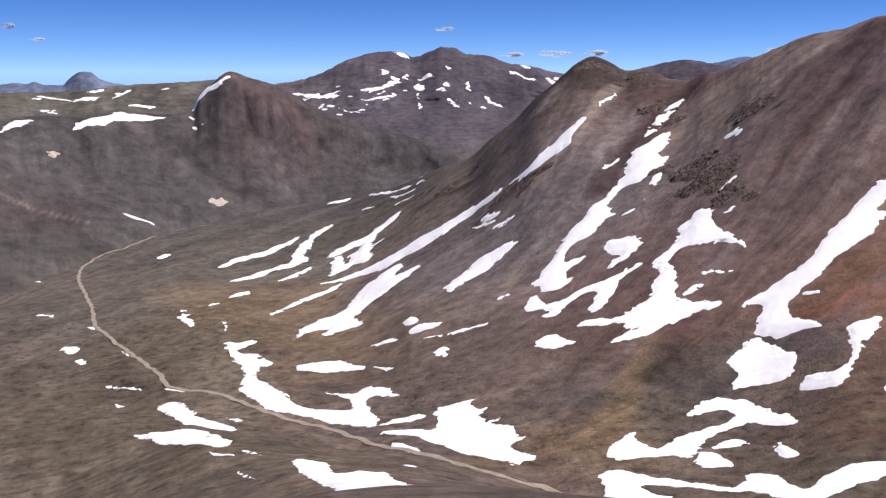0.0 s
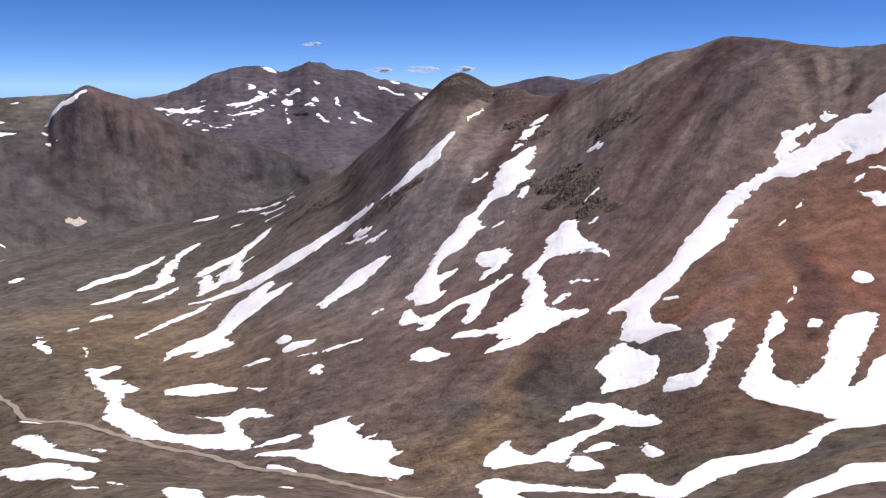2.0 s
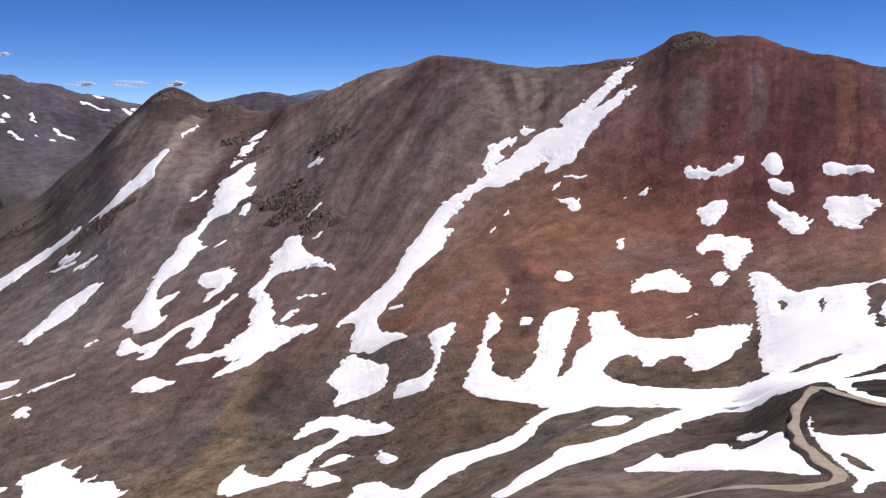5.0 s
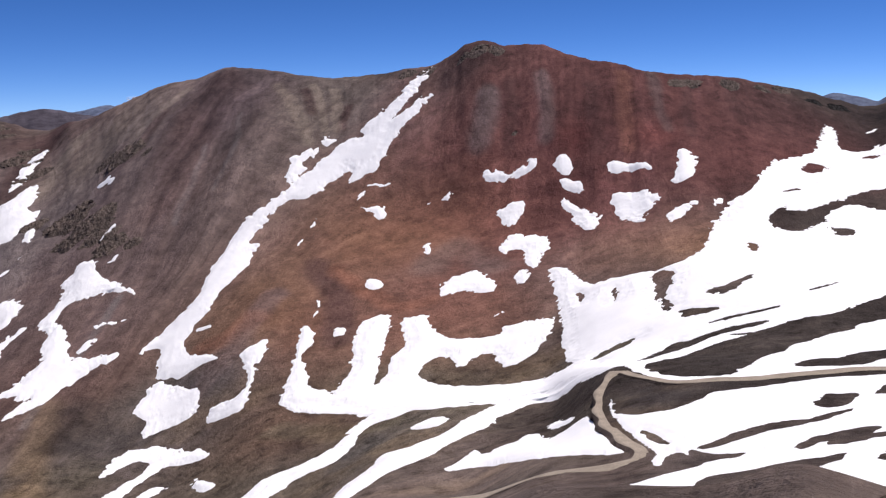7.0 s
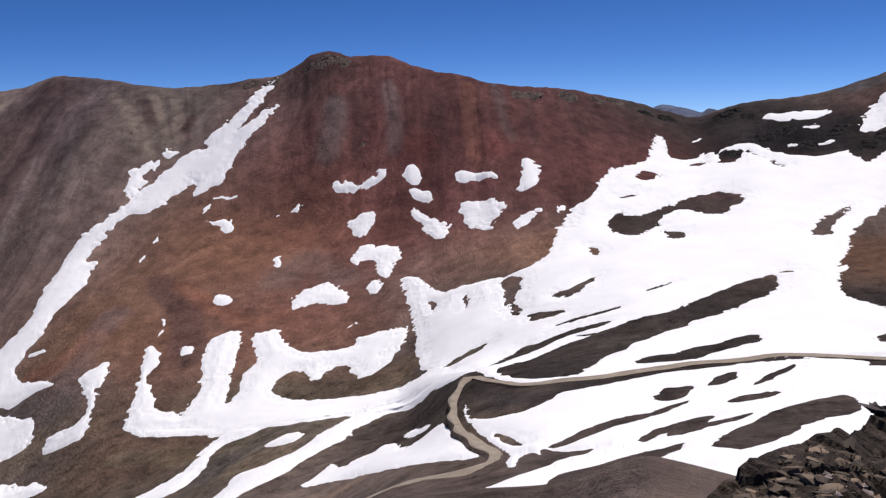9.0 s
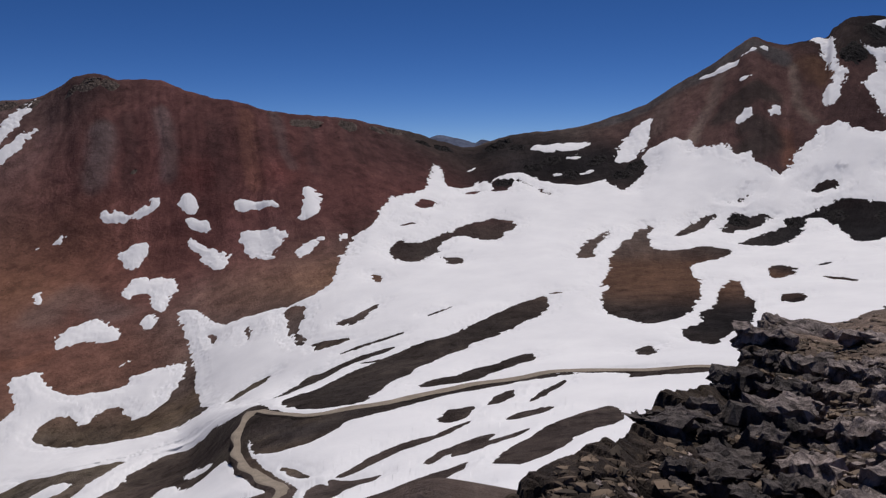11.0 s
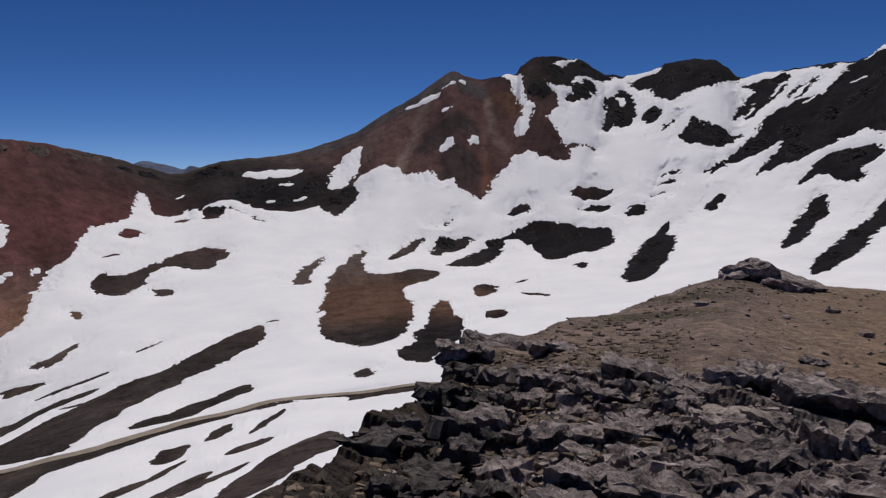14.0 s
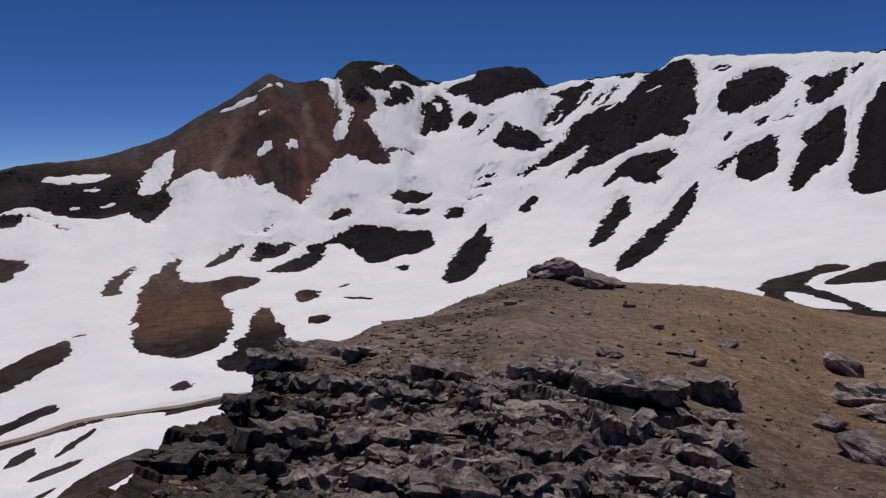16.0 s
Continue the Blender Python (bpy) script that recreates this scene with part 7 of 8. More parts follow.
snow_patch("valley", [(122.9, 152), (129.4, 154.2), (138.9, 159.8), (141.1, 160), (135.3, 149.4), (141.4, 151.8), (145.1, 148.5), (153.1, 154.5), (153.6, 150.8), (138.7, 131.7), (141.5, 130.7), (141.8, 128.3), (143.8, 128.3), (143.2, 125.1), (140.6, 121.2), (129.9, 109), (121.8, 100.2), (116.4, 95), (113.6, 90.3), (109.2, 86.2), (108.8, 88.9), (109.5, 94.6), (112, 105), (120.6, 121.1), (127.1, 138.6), (125.5, 144.5)])
snow_patch("valley", [(160, 153.2), (168.7, 157.8), (151.2, 135.4), (147.1, 132.9), (151.5, 141.8)])
snow_patch("valley", [(157.6, 210.1), (163, 211.3), (168.2, 209.1), (167.3, 200.2), (161.3, 197.5), (157.5, 201.6)])
snow_patch("valley", [(638.8, 241.1), (645.2, 221.4), (654.7, 201.3), (638.8, 192.4), (630.1, 198.3), (624.2, 214.3), (627.9, 233.8)])
snow_patch("valley", [(605.4, 198.2), (613.4, 191.6), (618.3, 193.4), (610.2, 200)])
snow_patch("valley", [(639.7, 88.6), (652.9, 84.1), (652.1, 76.5), (641.4, 80.5), (637.6, 85)])
snow_patch("valley", [(649.5, 67.9), (659.9, 66.1), (669.5, 61.6), (658, 60.5), (647.1, 64.8)])
snow_patch("valley", [(733.2, 98.1), (733.5, 87.9), (751.5, 79.6), (739.9, 79.2), (724.9, 91.4)])
snow_patch("valley", [(724.1, 128.9), (720.1, 110.7), (724, 96.9), (729.8, 98.9), (731.1, 114.1), (731.5, 131.3)])
snow_patch("valley", [(692.6, 91.6), (693.4, 82.5), (696.3, 83.3), (696.3, 92.5)])
snow_patch("valley", [(599.8, 162.2), (644.5, 168.9), (674.5, 165.1), (685.2, 155.1), (630.8, 145.8), (615.5, 150.7), (602.3, 157.9)])
snow_patch("valley", [(539, 239), (549.8, 237.9), (540.6, 227.4), (520.4, 221.4), (521.8, 229.1)])
snow_patch("valley", [(552.8, 229.3), (559.4, 215.7), (563.2, 217.3), (557.3, 231.3)])
snow_patch("valley", [(541.7, 202.6), (539.3, 188.3), (544.6, 189.9), (547.2, 204.4)])
snow_patch("valley", [(568.8, 196.6), (568, 187.7), (571.8, 188.8), (572.7, 197.7)])
snow_patch("valley", [(527.9, 213.7), (524.4, 196.7), (528.7, 198.2), (531.9, 215.1)])
snow_patch("valley", [(574.4, 181.7), (583.4, 172.2), (587.3, 173.7), (578, 183.2)])
snow_patch("valley", [(569.6, 261), (582.7, 259.5), (587, 261.9), (573.5, 263.3)])
snow_patch("valley", [(778.1, 10.1), (805.4, -2.3), (833.5, -18.6), (814.1, -12.3), (784.3, 0.1)])
snow_patch("valley", [(779.2, -46.8), (781.4, -54.4), (755.6, -57.3), (760, -51.3)])
snow_patch("snow_streaked_mountain", [(-168.5, 2831.2), (-124.4, 2917.8), (-127.1, 2923.9), (-171.4, 2839.3)])
snow_patch("snow_streaked_mountain", [(-208.2, 2729.4), (-179.3, 2780.5), (-182.3, 2792.7), (-211.3, 2740.2)])
snow_patch("snow_streaked_mountain", [(-220.8, 2696), (-147.9, 2737.3), (-149.4, 2749.6), (-222.8, 2710.5)])
snow_patch("snow_streaked_mountain", [(-249.7, 2770.1), (-220.6, 2796.6), (-223.5, 2812), (-252.4, 2782.1)])
snow_patch("snow_streaked_mountain", [(135.6, 2748.1), (170.6, 2654.2), (174.6, 2676.3), (139.1, 2764.6)])
snow_patch("snow_streaked_mountain", [(356.1, 3026.5), (377.8, 2947.3), (383.3, 2966.9), (361.9, 3049.4)])
snow_patch("snow_streaked_mountain", [(83.9, 2832.8), (94.1, 2905.6), (89.5, 2907.7), (79.5, 2833.7)])
snow_patch("valley", [(691.2, -164.4), (710.3, -182.6), (725.6, -196.3), (730.6, -196.7), (715.6, -182.5), (695.7, -164.6)])
snow_patch("valley", [(702.2, -219), (699.5, -230.4), (703.3, -231.2), (705.4, -219.6)])
snow_patch("valley", [(690.2, -181.5), (699.8, -198.2), (703.5, -198.5), (693.7, -181.6)])
snow_patch("valley", [(264.7, -127), (254.7, -129.4), (236.4, -129.8), (222, -127.8), (223.6, -122.4), (230.8, -119.3), (244.4, -120.3)])

snow_patch("grassy_hill", [(-311.2, 1140), (-308.5, 1159), (-298.5, 1170.6), (-289.6, 1158.2), (-298.4, 1141.3)], name="tailings_heap", label="pale heap of mine tailings on the hillside", material=TAILINGS)
snow_patch("grassy_hill", [(-529.5, 1149.2), (-524, 1164.3), (-512.5, 1164.9), (-512, 1152.4), (-520.1, 1145.6)], name="tailings_heap", label="pale heap of mine tailings on the hillside", material=TAILINGS)



# ---- rocks ----
def plates(x, y, cell, high, seed, dip=1.0):
    """Broken bedrock: slabs that dip to the south-east, each with a steep broken face on its up-dip side."""
    u, v = (x - 0.3 * y) / cell, (y + 0.3 * x) / (cell * 1.45)
    wu, wv = fbm(u * 1.1, v * 1.1, 2, seed), fbm(u * 1.1, v * 1.1, 2, seed + 1)
    u, v = u + 0.55 * wu + 0.05 * fbm(u * 4, v * 4, 2, seed + 2), v + 0.55 * wv + 0.05 * fbm(u * 4, v * 4, 2, seed + 3)
    i, j = np.floor(u), np.floor(v)
    first, second, best_i, best_j, du, dv = np.full(u.shape, 9.0), np.full(u.shape, 9.0), i * 0, j * 0, u * 0, v * 0
    for di in (-1, 0, 1):
        for dj in (-1, 0, 1):
            ci, cj = i + di, j + dj
            pu, pv = u - ci - lattice(ci, cj, seed + 0.3), v - cj - lattice(ci, cj, seed + 0.7)
            d = np.maximum(np.abs(pu) * 1.1, np.abs(pv)) + 0.35 * np.hypot(pu, pv)
            near = d < first
            second = np.where(near, first, np.minimum(second, d))
            best_i, best_j, du, dv = np.where(near, ci, best_i), np.where(near, cj, best_j), np.where(near, pu, du), np.where(near, pv, dv)
            first = np.where(near, d, first)
    h, tu, tv = (lattice(best_i, best_j, seed + k) - 0.5 for k in (1.1, 1.7, 2.3))
    crack = np.clip((second - first) / 0.07, 0, 1)
    return high * (0.8 * h - dip * (0.75 + 0.7 * tu) * du + (0.35 + 0.6 * tv) * dv - 0.45 * (1 - crack))


def rock_material(name, dark, light, moss):
    m, nodes, links, bsdf = nodes_of(name)
    nt = (nodes, links)
    place = nodes.new("ShaderNodeNewGeometry").outputs["Position"]
    info = nodes.new("ShaderNodeObjectInfo")
    broad, fine, grit = noise_node(nt, place, 1.6, 6), noise_node(nt, place, 9.0, 8, 0.7), noise_node(nt, place, 45.0, 4, 0.7)
    crack = nodes.new("ShaderNodeTexVoronoi")
    crack.feature = "DISTANCE_TO_EDGE"
    crack.inputs["Scale"].default_value = 3.2
    bent = nodes.new("ShaderNodeVectorMath")
    bent.operation = "MULTIPLY_ADD"
    links.new(fine.outputs["Color"], bent.inputs[0])
    bent.inputs[1].default_value = (0.25, 0.25, 0.25)
    links.new(place, bent.inputs[2])
    links.new(bent.outputs[0], crack.inputs["Vector"])
    col = ramp(nt, fine.outputs[0], [(0.32, dark), (0.5, tuple((a + c) / 2 for a, c in zip(dark, light))), (0.68, light)])
    col = mix(nt, "MULTIPLY", 1.0, col, ramp(nt, broad.outputs[0], [(0.3, grey(0.65)), (0.7, grey(1.35))]))
    col = mix(nt, "MULTIPLY", 1.0, col, ramp(nt, info.outputs["Random"], [(0.0, grey(0.75)), (1.0, grey(1.25))]))
    col = mix(nt, "MIX", ramp(nt, noise_node(nt, place, 4.0, 8, 0.75).outputs[0], [(0.56, grey(0.0)), (0.66, grey(0.7))]), col, (*moss, 1))
    col = mix(nt, "MULTIPLY", 1.0, col, ramp(nt, crack.outputs["Distance"], [(0.0, grey(0.35)), (0.05, grey(1.0))]))
    links.new(col, bsdf.inputs["Base Color"])
    bsdf.inputs["Roughness"].default_value = 0.85
    bsdf.inputs["Specular IOR Level"].default_value = 0.3
    bump = nodes.new("ShaderNodeBump")
    bump.inputs["Strength"].default_value, bump.inputs["Distance"].default_value = 0.9, 0.07
    links.new(mix(nt, "MIX", 0.3, fine.outputs[0], grit.outputs[0]), bump.inputs["Height"])
    links.new(bump.outputs[0], bsdf.inputs["Normal"])
    return m


ROCK = rock_material("dark_schist", (0.055, 0.045, 0.042), (0.52, 0.427, 0.39), (0.19, 0.137, 0.102))
PEBBLE = rock_material("pale_stones", (0.22, 0.175, 0.145), (0.48, 0.41, 0.36), (0.16, 0.125, 0.09))
# Left slope's schist: its shade put into the colour, with brown moss blotches.
SHADED_ROCK = rock_material("shaded_schist", (0.028, 0.023, 0.022), (0.16, 0.133, 0.122), (0.085, 0.06, 0.044))


def angular(rng, size, count=13):
    """The corner points of one broken rock."""
    pts = []
    for _ in range(count):
        v = Vector((rng.uniform(-1, 1), rng.uniform(-1, 1), rng.uniform(-1, 1)))
        v *= 1 / max(abs(v.x), abs(v.y), abs(v.z)) ** 0.75
        pts.append(Vector((v.x * size[0] / 2, v.y * size[1] / 2, v.z * size[2] / 2)))
    return pts


def hull_into(bm, pts):
    verts = [bm.verts.new(p) for p in pts]
    got = bmesh.ops.convex_hull(bm, input=verts)
    bmesh.ops.delete(bm, geom=list({v for v in got["geom_interior"] if isinstance(v, bmesh.types.BMVert)}), context="VERTS")


def chunk(rng, size, rough=0.3):
    """The corner points of one blocky slab: a box with its corners knocked about."""
    pts = []
    for i in (-1, 1):
        for j in (-1, 1):
            for k in (-1, 1):
                c = Vector((i * (1 - rough * rng.random()), j * (1 - rough * rng.random()), k * (1 - 0.8 * rough * rng.random())))
                if rng.random() < 0.45:
                    c2 = c.copy()
                    c.x *= 1 - 1.2 * rough * rng.random()
                    c2.y *= 1 - 1.2 * rough * rng.random()
                    pts.append(c2)
                pts.append(c)
    return [Vector((p.x * size[0] / 2, p.y * size[1] / 2, p.z * size[2] / 2)) for p in pts]


class Heap:
    """Many small hulls gathered into one mesh."""

    def __init__(self):
        self.verts, self.faces = [], []

    def add(self, pts, m):
        bm = bmesh.new()
        hull_into(bm, pts)
        bmesh.ops.recalc_face_normals(bm, faces=bm.faces[:])
        bm.verts.index_update()
        n = len(self.verts)
        self.verts += [tuple(m @ v.co) for v in bm.verts]
        self.faces += [tuple(n + v.index for v in f.verts) for f in bm.faces]
        bm.free()

    def mesh(self, name, material):
        me = bpy.data.meshes.new(name)
        me.from_pydata(self.verts, [], self.faces)
        me.materials.append(material)
        return me


def mesh_from(bm, name, material):
    bmesh.ops.recalc_face_normals(bm, faces=bm.faces[:])
    me = bpy.data.meshes.new(name)
    bm.to_mesh(me)
    bm.free()
    me.materials.append(material)
    return me


def crag_material(name, dark, light):
    """Weathered cliff: cracked, blotched with lichen, at the scale of boulders."""
    m, nodes, links, bsdf = nodes_of(name)
    nt = (nodes, links)
    place = nodes.new("ShaderNodeNewGeometry").outputs["Position"]
    mid, fine = noise_node(nt, place, 0.22, 6, 0.7), noise_node(nt, place, 1.1, 5, 0.7)
    col = ramp(nt, mid.outputs[0], [(0.34, dark), (0.5, tuple((p + q) / 2 for p, q in zip(dark, light))), (0.66, light)])
    col = mix(nt, "MULTIPLY", 1.0, col, ramp(nt, fine.outputs[0], [(0.33, grey(0.45)), (0.5, grey(1.0)), (0.68, grey(1.6))]))
    links.new(col, bsdf.inputs["Base Color"])
    bsdf.inputs["Roughness"].default_value = 0.95
    bsdf.inputs["Specular IOR Level"].default_value = 0.1
    bump = nodes.new("ShaderNodeBump")
    bump.inputs["Strength"].default_value, bump.inputs["Distance"].default_value = 1.0, 1.2
    links.new(mix(nt, "MIX", 0.5, mid.outputs[0], fine.outputs[0]), bump.inputs["Height"])
    links.new(bump.outputs[0], bsdf.inputs["Normal"])
    return m


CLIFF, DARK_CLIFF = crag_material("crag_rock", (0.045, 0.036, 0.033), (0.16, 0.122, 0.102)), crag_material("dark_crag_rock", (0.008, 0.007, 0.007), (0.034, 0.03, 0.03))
rng = random.Random(5)
BLOCKS, DARK_BLOCKS = [], []
for k in range(22):
    bm = bmesh.new()
    hull_into(bm, angular(rng, (1.25, 1.0, rng.uniform(0.9, 1.4)), 12))
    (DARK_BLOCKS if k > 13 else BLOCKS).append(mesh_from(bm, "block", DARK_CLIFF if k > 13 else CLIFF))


def cliff_patch(cx, cy, half, seed, material):
    """The outcrop itself: broken buttresses and clefts that rise out of the slope and sink into it at the rim."""
    n = int(np.clip(half * 5.5, 24, 90))
    u, v = np.meshgrid(np.linspace(-1.25, 1.25, n), np.linspace(-0.9, 0.9, n))
    x, y = cx + u * half, cy + v * half
    ground = np.array([[land_height(p, q) for p, q in zip(xr, yr)] for xr, yr in zip(x, y)])
    edge = 1 - np.hypot(u / 1.1, v / 0.75) + 0.9 * fbm(x / (0.5 * half), y / (0.5 * half), 4, seed)
    rib = 1 - 2.4 * np.abs(fbm(x / (0.28 * half), y / (0.28 * half), 4, seed + 1))
    step = plates(x, y, 0.3 * half, 0.05 * half, seed + 2) + 0.12 * half * fbm(x / (0.13 * half), y / (0.13 * half), 3, seed + 3)
    lump = np.clip(edge * 1.4, -0.5, 0.55)
    z = ground + half * 0.2 * lump * (0.35 + rib) + step * np.clip(edge * 3, 0, 1) - 0.12 * half * np.clip(-edge * 3, 0, 1)
    keep = edge > -0.25
    me = grid_mesh("rock_face", x - cx, y - cy, z - land_height(cx, cy) - EYE, material)
    bm = bmesh.new()
    bm.from_mesh(me)
    flat = keep.ravel()
    bm.verts.ensure_lookup_table()
    bmesh.ops.delete(bm, geom=[w for w, k in zip(bm.verts, flat) if not k], context="VERTS")
    for f in bm.faces:
        f.smooth = False
    bm.to_mesh(me)
    bm.free()
    return me


for n_crag, (cx, cy, half, count) in enumerate(CRAGS):
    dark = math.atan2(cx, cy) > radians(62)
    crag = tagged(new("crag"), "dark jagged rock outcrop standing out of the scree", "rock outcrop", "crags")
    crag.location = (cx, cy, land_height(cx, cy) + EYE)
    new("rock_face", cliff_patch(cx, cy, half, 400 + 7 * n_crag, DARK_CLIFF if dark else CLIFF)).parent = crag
    for _ in range(count // 3):
        a, d = rng.uniform(0, 2 * math.pi), half * 1.1 * rng.random() ** 0.7
        x, y = d * math.cos(a), 0.6 * d * math.sin(a)
        s = rng.uniform(0.1, 0.34) * half ** 0.5 * 2.4
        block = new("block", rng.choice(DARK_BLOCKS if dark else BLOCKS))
        block.parent = crag
        m = pose(x, y, land_height(cx + x, cy + y) + EYE + 0.05 * s - crag.location.z, rng.uniform(-20, 20), rng.uniform(-20, 20), rng.uniform(0, 360))
        block.matrix_basis = m @ Matrix.Diagonal((s * rng.uniform(0.9, 1.5), s * 1.1, s * rng.uniform(0.6, 1.0), 1))

# ---- the lookout ----
EDGE = [(-180, 6, -2.1), (-120, 5, -2.0), (0, 3, -1.85), (60, 3.2, -1.85), (68, 4.2, -1.69), (71, 4.45, -1.645), (73.8, 4.7, -1.62), (76.1, 5.4, -1.72), (77.4, 6.0, -1.755), (80.6, 6.8, -1.86), (82.4, 8.5, -2.1),
        (83.4, 10.5, -2.14), (84.9, 11.5, -2.21), (86.6, 12.0, -2.25), (88, 12.0, -2.29), (90.9, 12.8, -2.16), (93.8, 13.8, -2.22), (97.3, 16, -2.19), (100.3, 18, -2.11), (105.7, 20, -2.44), (111, 21, -2.6),
        (115, 22, -2.95), (121, 24, -3.6), (130, 24, -3.6), (150, 20, -3.2), (180, 6, -2.1)]


def lookout(b, r):
    """Height of the lookout's top (against the eye) and how rocky it is."""
    re = monotone([e[0] for e in EDGE], [e[1] for e in EDGE], b)
    ze = monotone([e[0] for e in EDGE], [e[2] for e in EDGE], b)
    q = r / re
    z = -1.65 + (ze + 1.65) * np.clip(q, 0, 1)
    over = np.clip(r - re, 0, None)
    z = z - 0.9 * over - 0.05 * over ** 2
    x, y = plan(b, r)
    stony = np.clip((8.8 + 2.5 * fbm(x / 2.5, y / 2.5, 3, 91) - r) / 1.2, 0, 1) * np.clip((108 - b) / 6, 0, 1)
    stony = np.maximum(stony, np.clip((7.6 + 1.5 * fbm(x / 1.2, y / 1.2, 3, 94) - r) / 0.6, 0, 1) * np.clip((114.5 - b) / 3, 0, 1))
    stony = np.maximum(stony, np.clip((86.5 - b) / 3, 0, 1) * np.clip((b - 30) / 20, 0, 1))
    patchy = np.clip(4 * fbm(x / 1.6, y / 1.6, 3, 92) + 0.35, 0, 1)
    behind = np.clip((np.abs(b - 88) - 24) / 10, 0, 1) * np.clip((5.5 - r) / 2, 0, 1)
    stony = np.clip(stony * (1 - np.clip((2.6 - r) / 1.2, 0, 1)) * (1 - behind) + patchy * np.maximum(behind, np.clip((2.6 - r) / 1.2, 0, 1)), 0, 1)
    stony = np.maximum(stony, 0.25 * np.clip((q - 0.93) / 0.07, 0, 1))
    scrub = np.clip((84 - b) / 4 + 2.2 * fbm(x / 1.3, y / 1.3, 3, 93), 0, 1) * np.clip((b - 40) / 10, 0, 1)
    stony = stony * (1 - 0.45 * scrub)
    z = z + stony * (0.02 + plates(x, y, 1.05, 0.1, 301) + plates(x, y, 0.42, 0.06, 302) + plates(x, y, 0.16, 0.03, 304) + 0.03 * fbm(x * 4, y * 4, 4, 303))
    z = z + (1 - stony) * (0.10 * fbm(x / 1.6, y / 1.6, 4, 98) + 0.03 * fbm(x * 4, y * 4, 3, 99)) + 0.07 * scrub * fbm(x * 3, y * 3, 4, 97)
    return x, y, z, stony


def lookout_material():
    m, nodes, links, bsdf = nodes_of("stony_soil")
    nt = (nodes, links)
    place = nodes.new("ShaderNodeNewGeometry").outputs["Position"]
    kind = nodes.new("ShaderNodeVertexColor")
    kind.layer_name = "mineral"
    broad, mid, fine = noise_node(nt, place, 0.5, 5), noise_node(nt, place, 5.0, 8, 0.7), noise_node(nt, place, 40.0, 4, 0.7)
    stones = nodes.new("ShaderNodeTexVoronoi")
    stones.inputs["Scale"].default_value = 16.0
    links.new(place, stones.inputs["Vector"])
    moss = ramp(nt, noise_node(nt, place, 2.6, 9, 0.78).outputs[0], [(0.5, grey(0.0)), (0.6, grey(0.85))])
    moss = mix(nt, "MULTIPLY", 1.0, moss, kind.outputs["Alpha"])
    col = mix(nt, "MIX", moss, kind.outputs[0], (0.135, 0.1, 0.07, 1))
    col = mix(nt, "MULTIPLY", 0.55, col, ramp(nt, stones.outputs["Color"], [(0.2, grey(0.55)), (0.8, grey(1.5))]))
    col = mix(nt, "MULTIPLY", 1.0, col, ramp(nt, broad.outputs[0], [(0.3, grey(0.75)), (0.7, grey(1.25))]))
    col = mix(nt, "MULTIPLY", 1.0, col, ramp(nt, mid.outputs[0], [(0.3, grey(0.5)), (0.5, grey(1.0)), (0.7, grey(1.5))]))
    col = mix(nt, "MULTIPLY", 1.0, col, ramp(nt, fine.outputs[0], [(0.35, grey(0.65)), (0.65, grey(1.35))]))
    links.new(col, bsdf.inputs["Base Color"])
    bsdf.inputs["Roughness"].default_value = 0.95
    bsdf.inputs["Specular IOR Level"].default_value = 0.2
    bump = nodes.new("ShaderNodeBump")
    bump.inputs["Strength"].default_value, bump.inputs["Distance"].default_value = 0.9, 0.05
    links.new(mix(nt, "MIX", 0.4, mid.outputs[0], fine.outputs[0]), bump.inputs["Height"])
    links.new(bump.outputs[0], bsdf.inputs["Normal"])
    return m


lb = np.concatenate([np.linspace(-180, 44, 90), np.arange(45, 62, 0.5), np.arange(62, 126, 0.17), np.linspace(127, 180, 22)])
lr = np.concatenate([[0.0], np.geomspace(0.25, 2.6, 40), np.geomspace(2.62, 9.5, 270), np.geomspace(9.6, 26, 90), [28, 31, 35]])
LB, LR = np.meshgrid(lb, lr)
lx, ly, lz, stony = lookout(LB, LR)
lz[-3:] -= np.array([2, 4, 8])[:, None]
soil = np.array((0.178, 0.13, 0.102))[:, None, None] * np.ones_like(lx) + np.array((0.05, 0.022, -0.008))[:, None, None] * np.clip((LB - 102) / 12, 0, 1) * np.clip((LR - 5) / 5, 0, 1)
soil = soil * (0.72 + 0.28 * np.clip((LR - 6) / 4, 0, 1))
stone = np.array((0.17, 0.143, 0.136))[:, None, None] * np.ones_like(lx)
turf = np.clip(fbm(lx / 1.1, ly / 1.1, 4, 87) * 5 + 0.5, 0, 1) * np.clip((91 - LB) / 7, 0, 1)
lhue = soil * (1 - stony) + stone * stony
# Left slope: brown scrub, its colour darkened further to stand for the slope's shade.
shaded_heath = np.clip((86 - LB) / 4 + 1.5 * fbm(lx, ly, 3, 86), 0, 1) * np.clip((LB - 40) / 10, 0, 1)
lhue = lhue * (1 - 0.9 * shaded_heath) + np.array((0.032, 0.023, 0.018))[:, None, None] * 0.9 * shaded_heath
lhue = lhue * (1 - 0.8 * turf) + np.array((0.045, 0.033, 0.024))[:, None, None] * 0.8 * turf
moss = np.clip(fbm(lx / 0.9, ly / 0.9, 4, 89) * 5 + 0.2, 0, 1) * np.clip((LB - 91) / 3, 0, 1) * np.clip((102 - LB) / 3, 0, 1) * np.clip((LR - 0.62 * np.interp(LB, [e[0] for e in EDGE], [e[1] for e in EDGE])) / 2, 0, 1)
lhue = lhue * (1 - 0.9 * moss) + np.array((0.06, 0.052, 0.031))[:, None, None] * 0.9 * moss
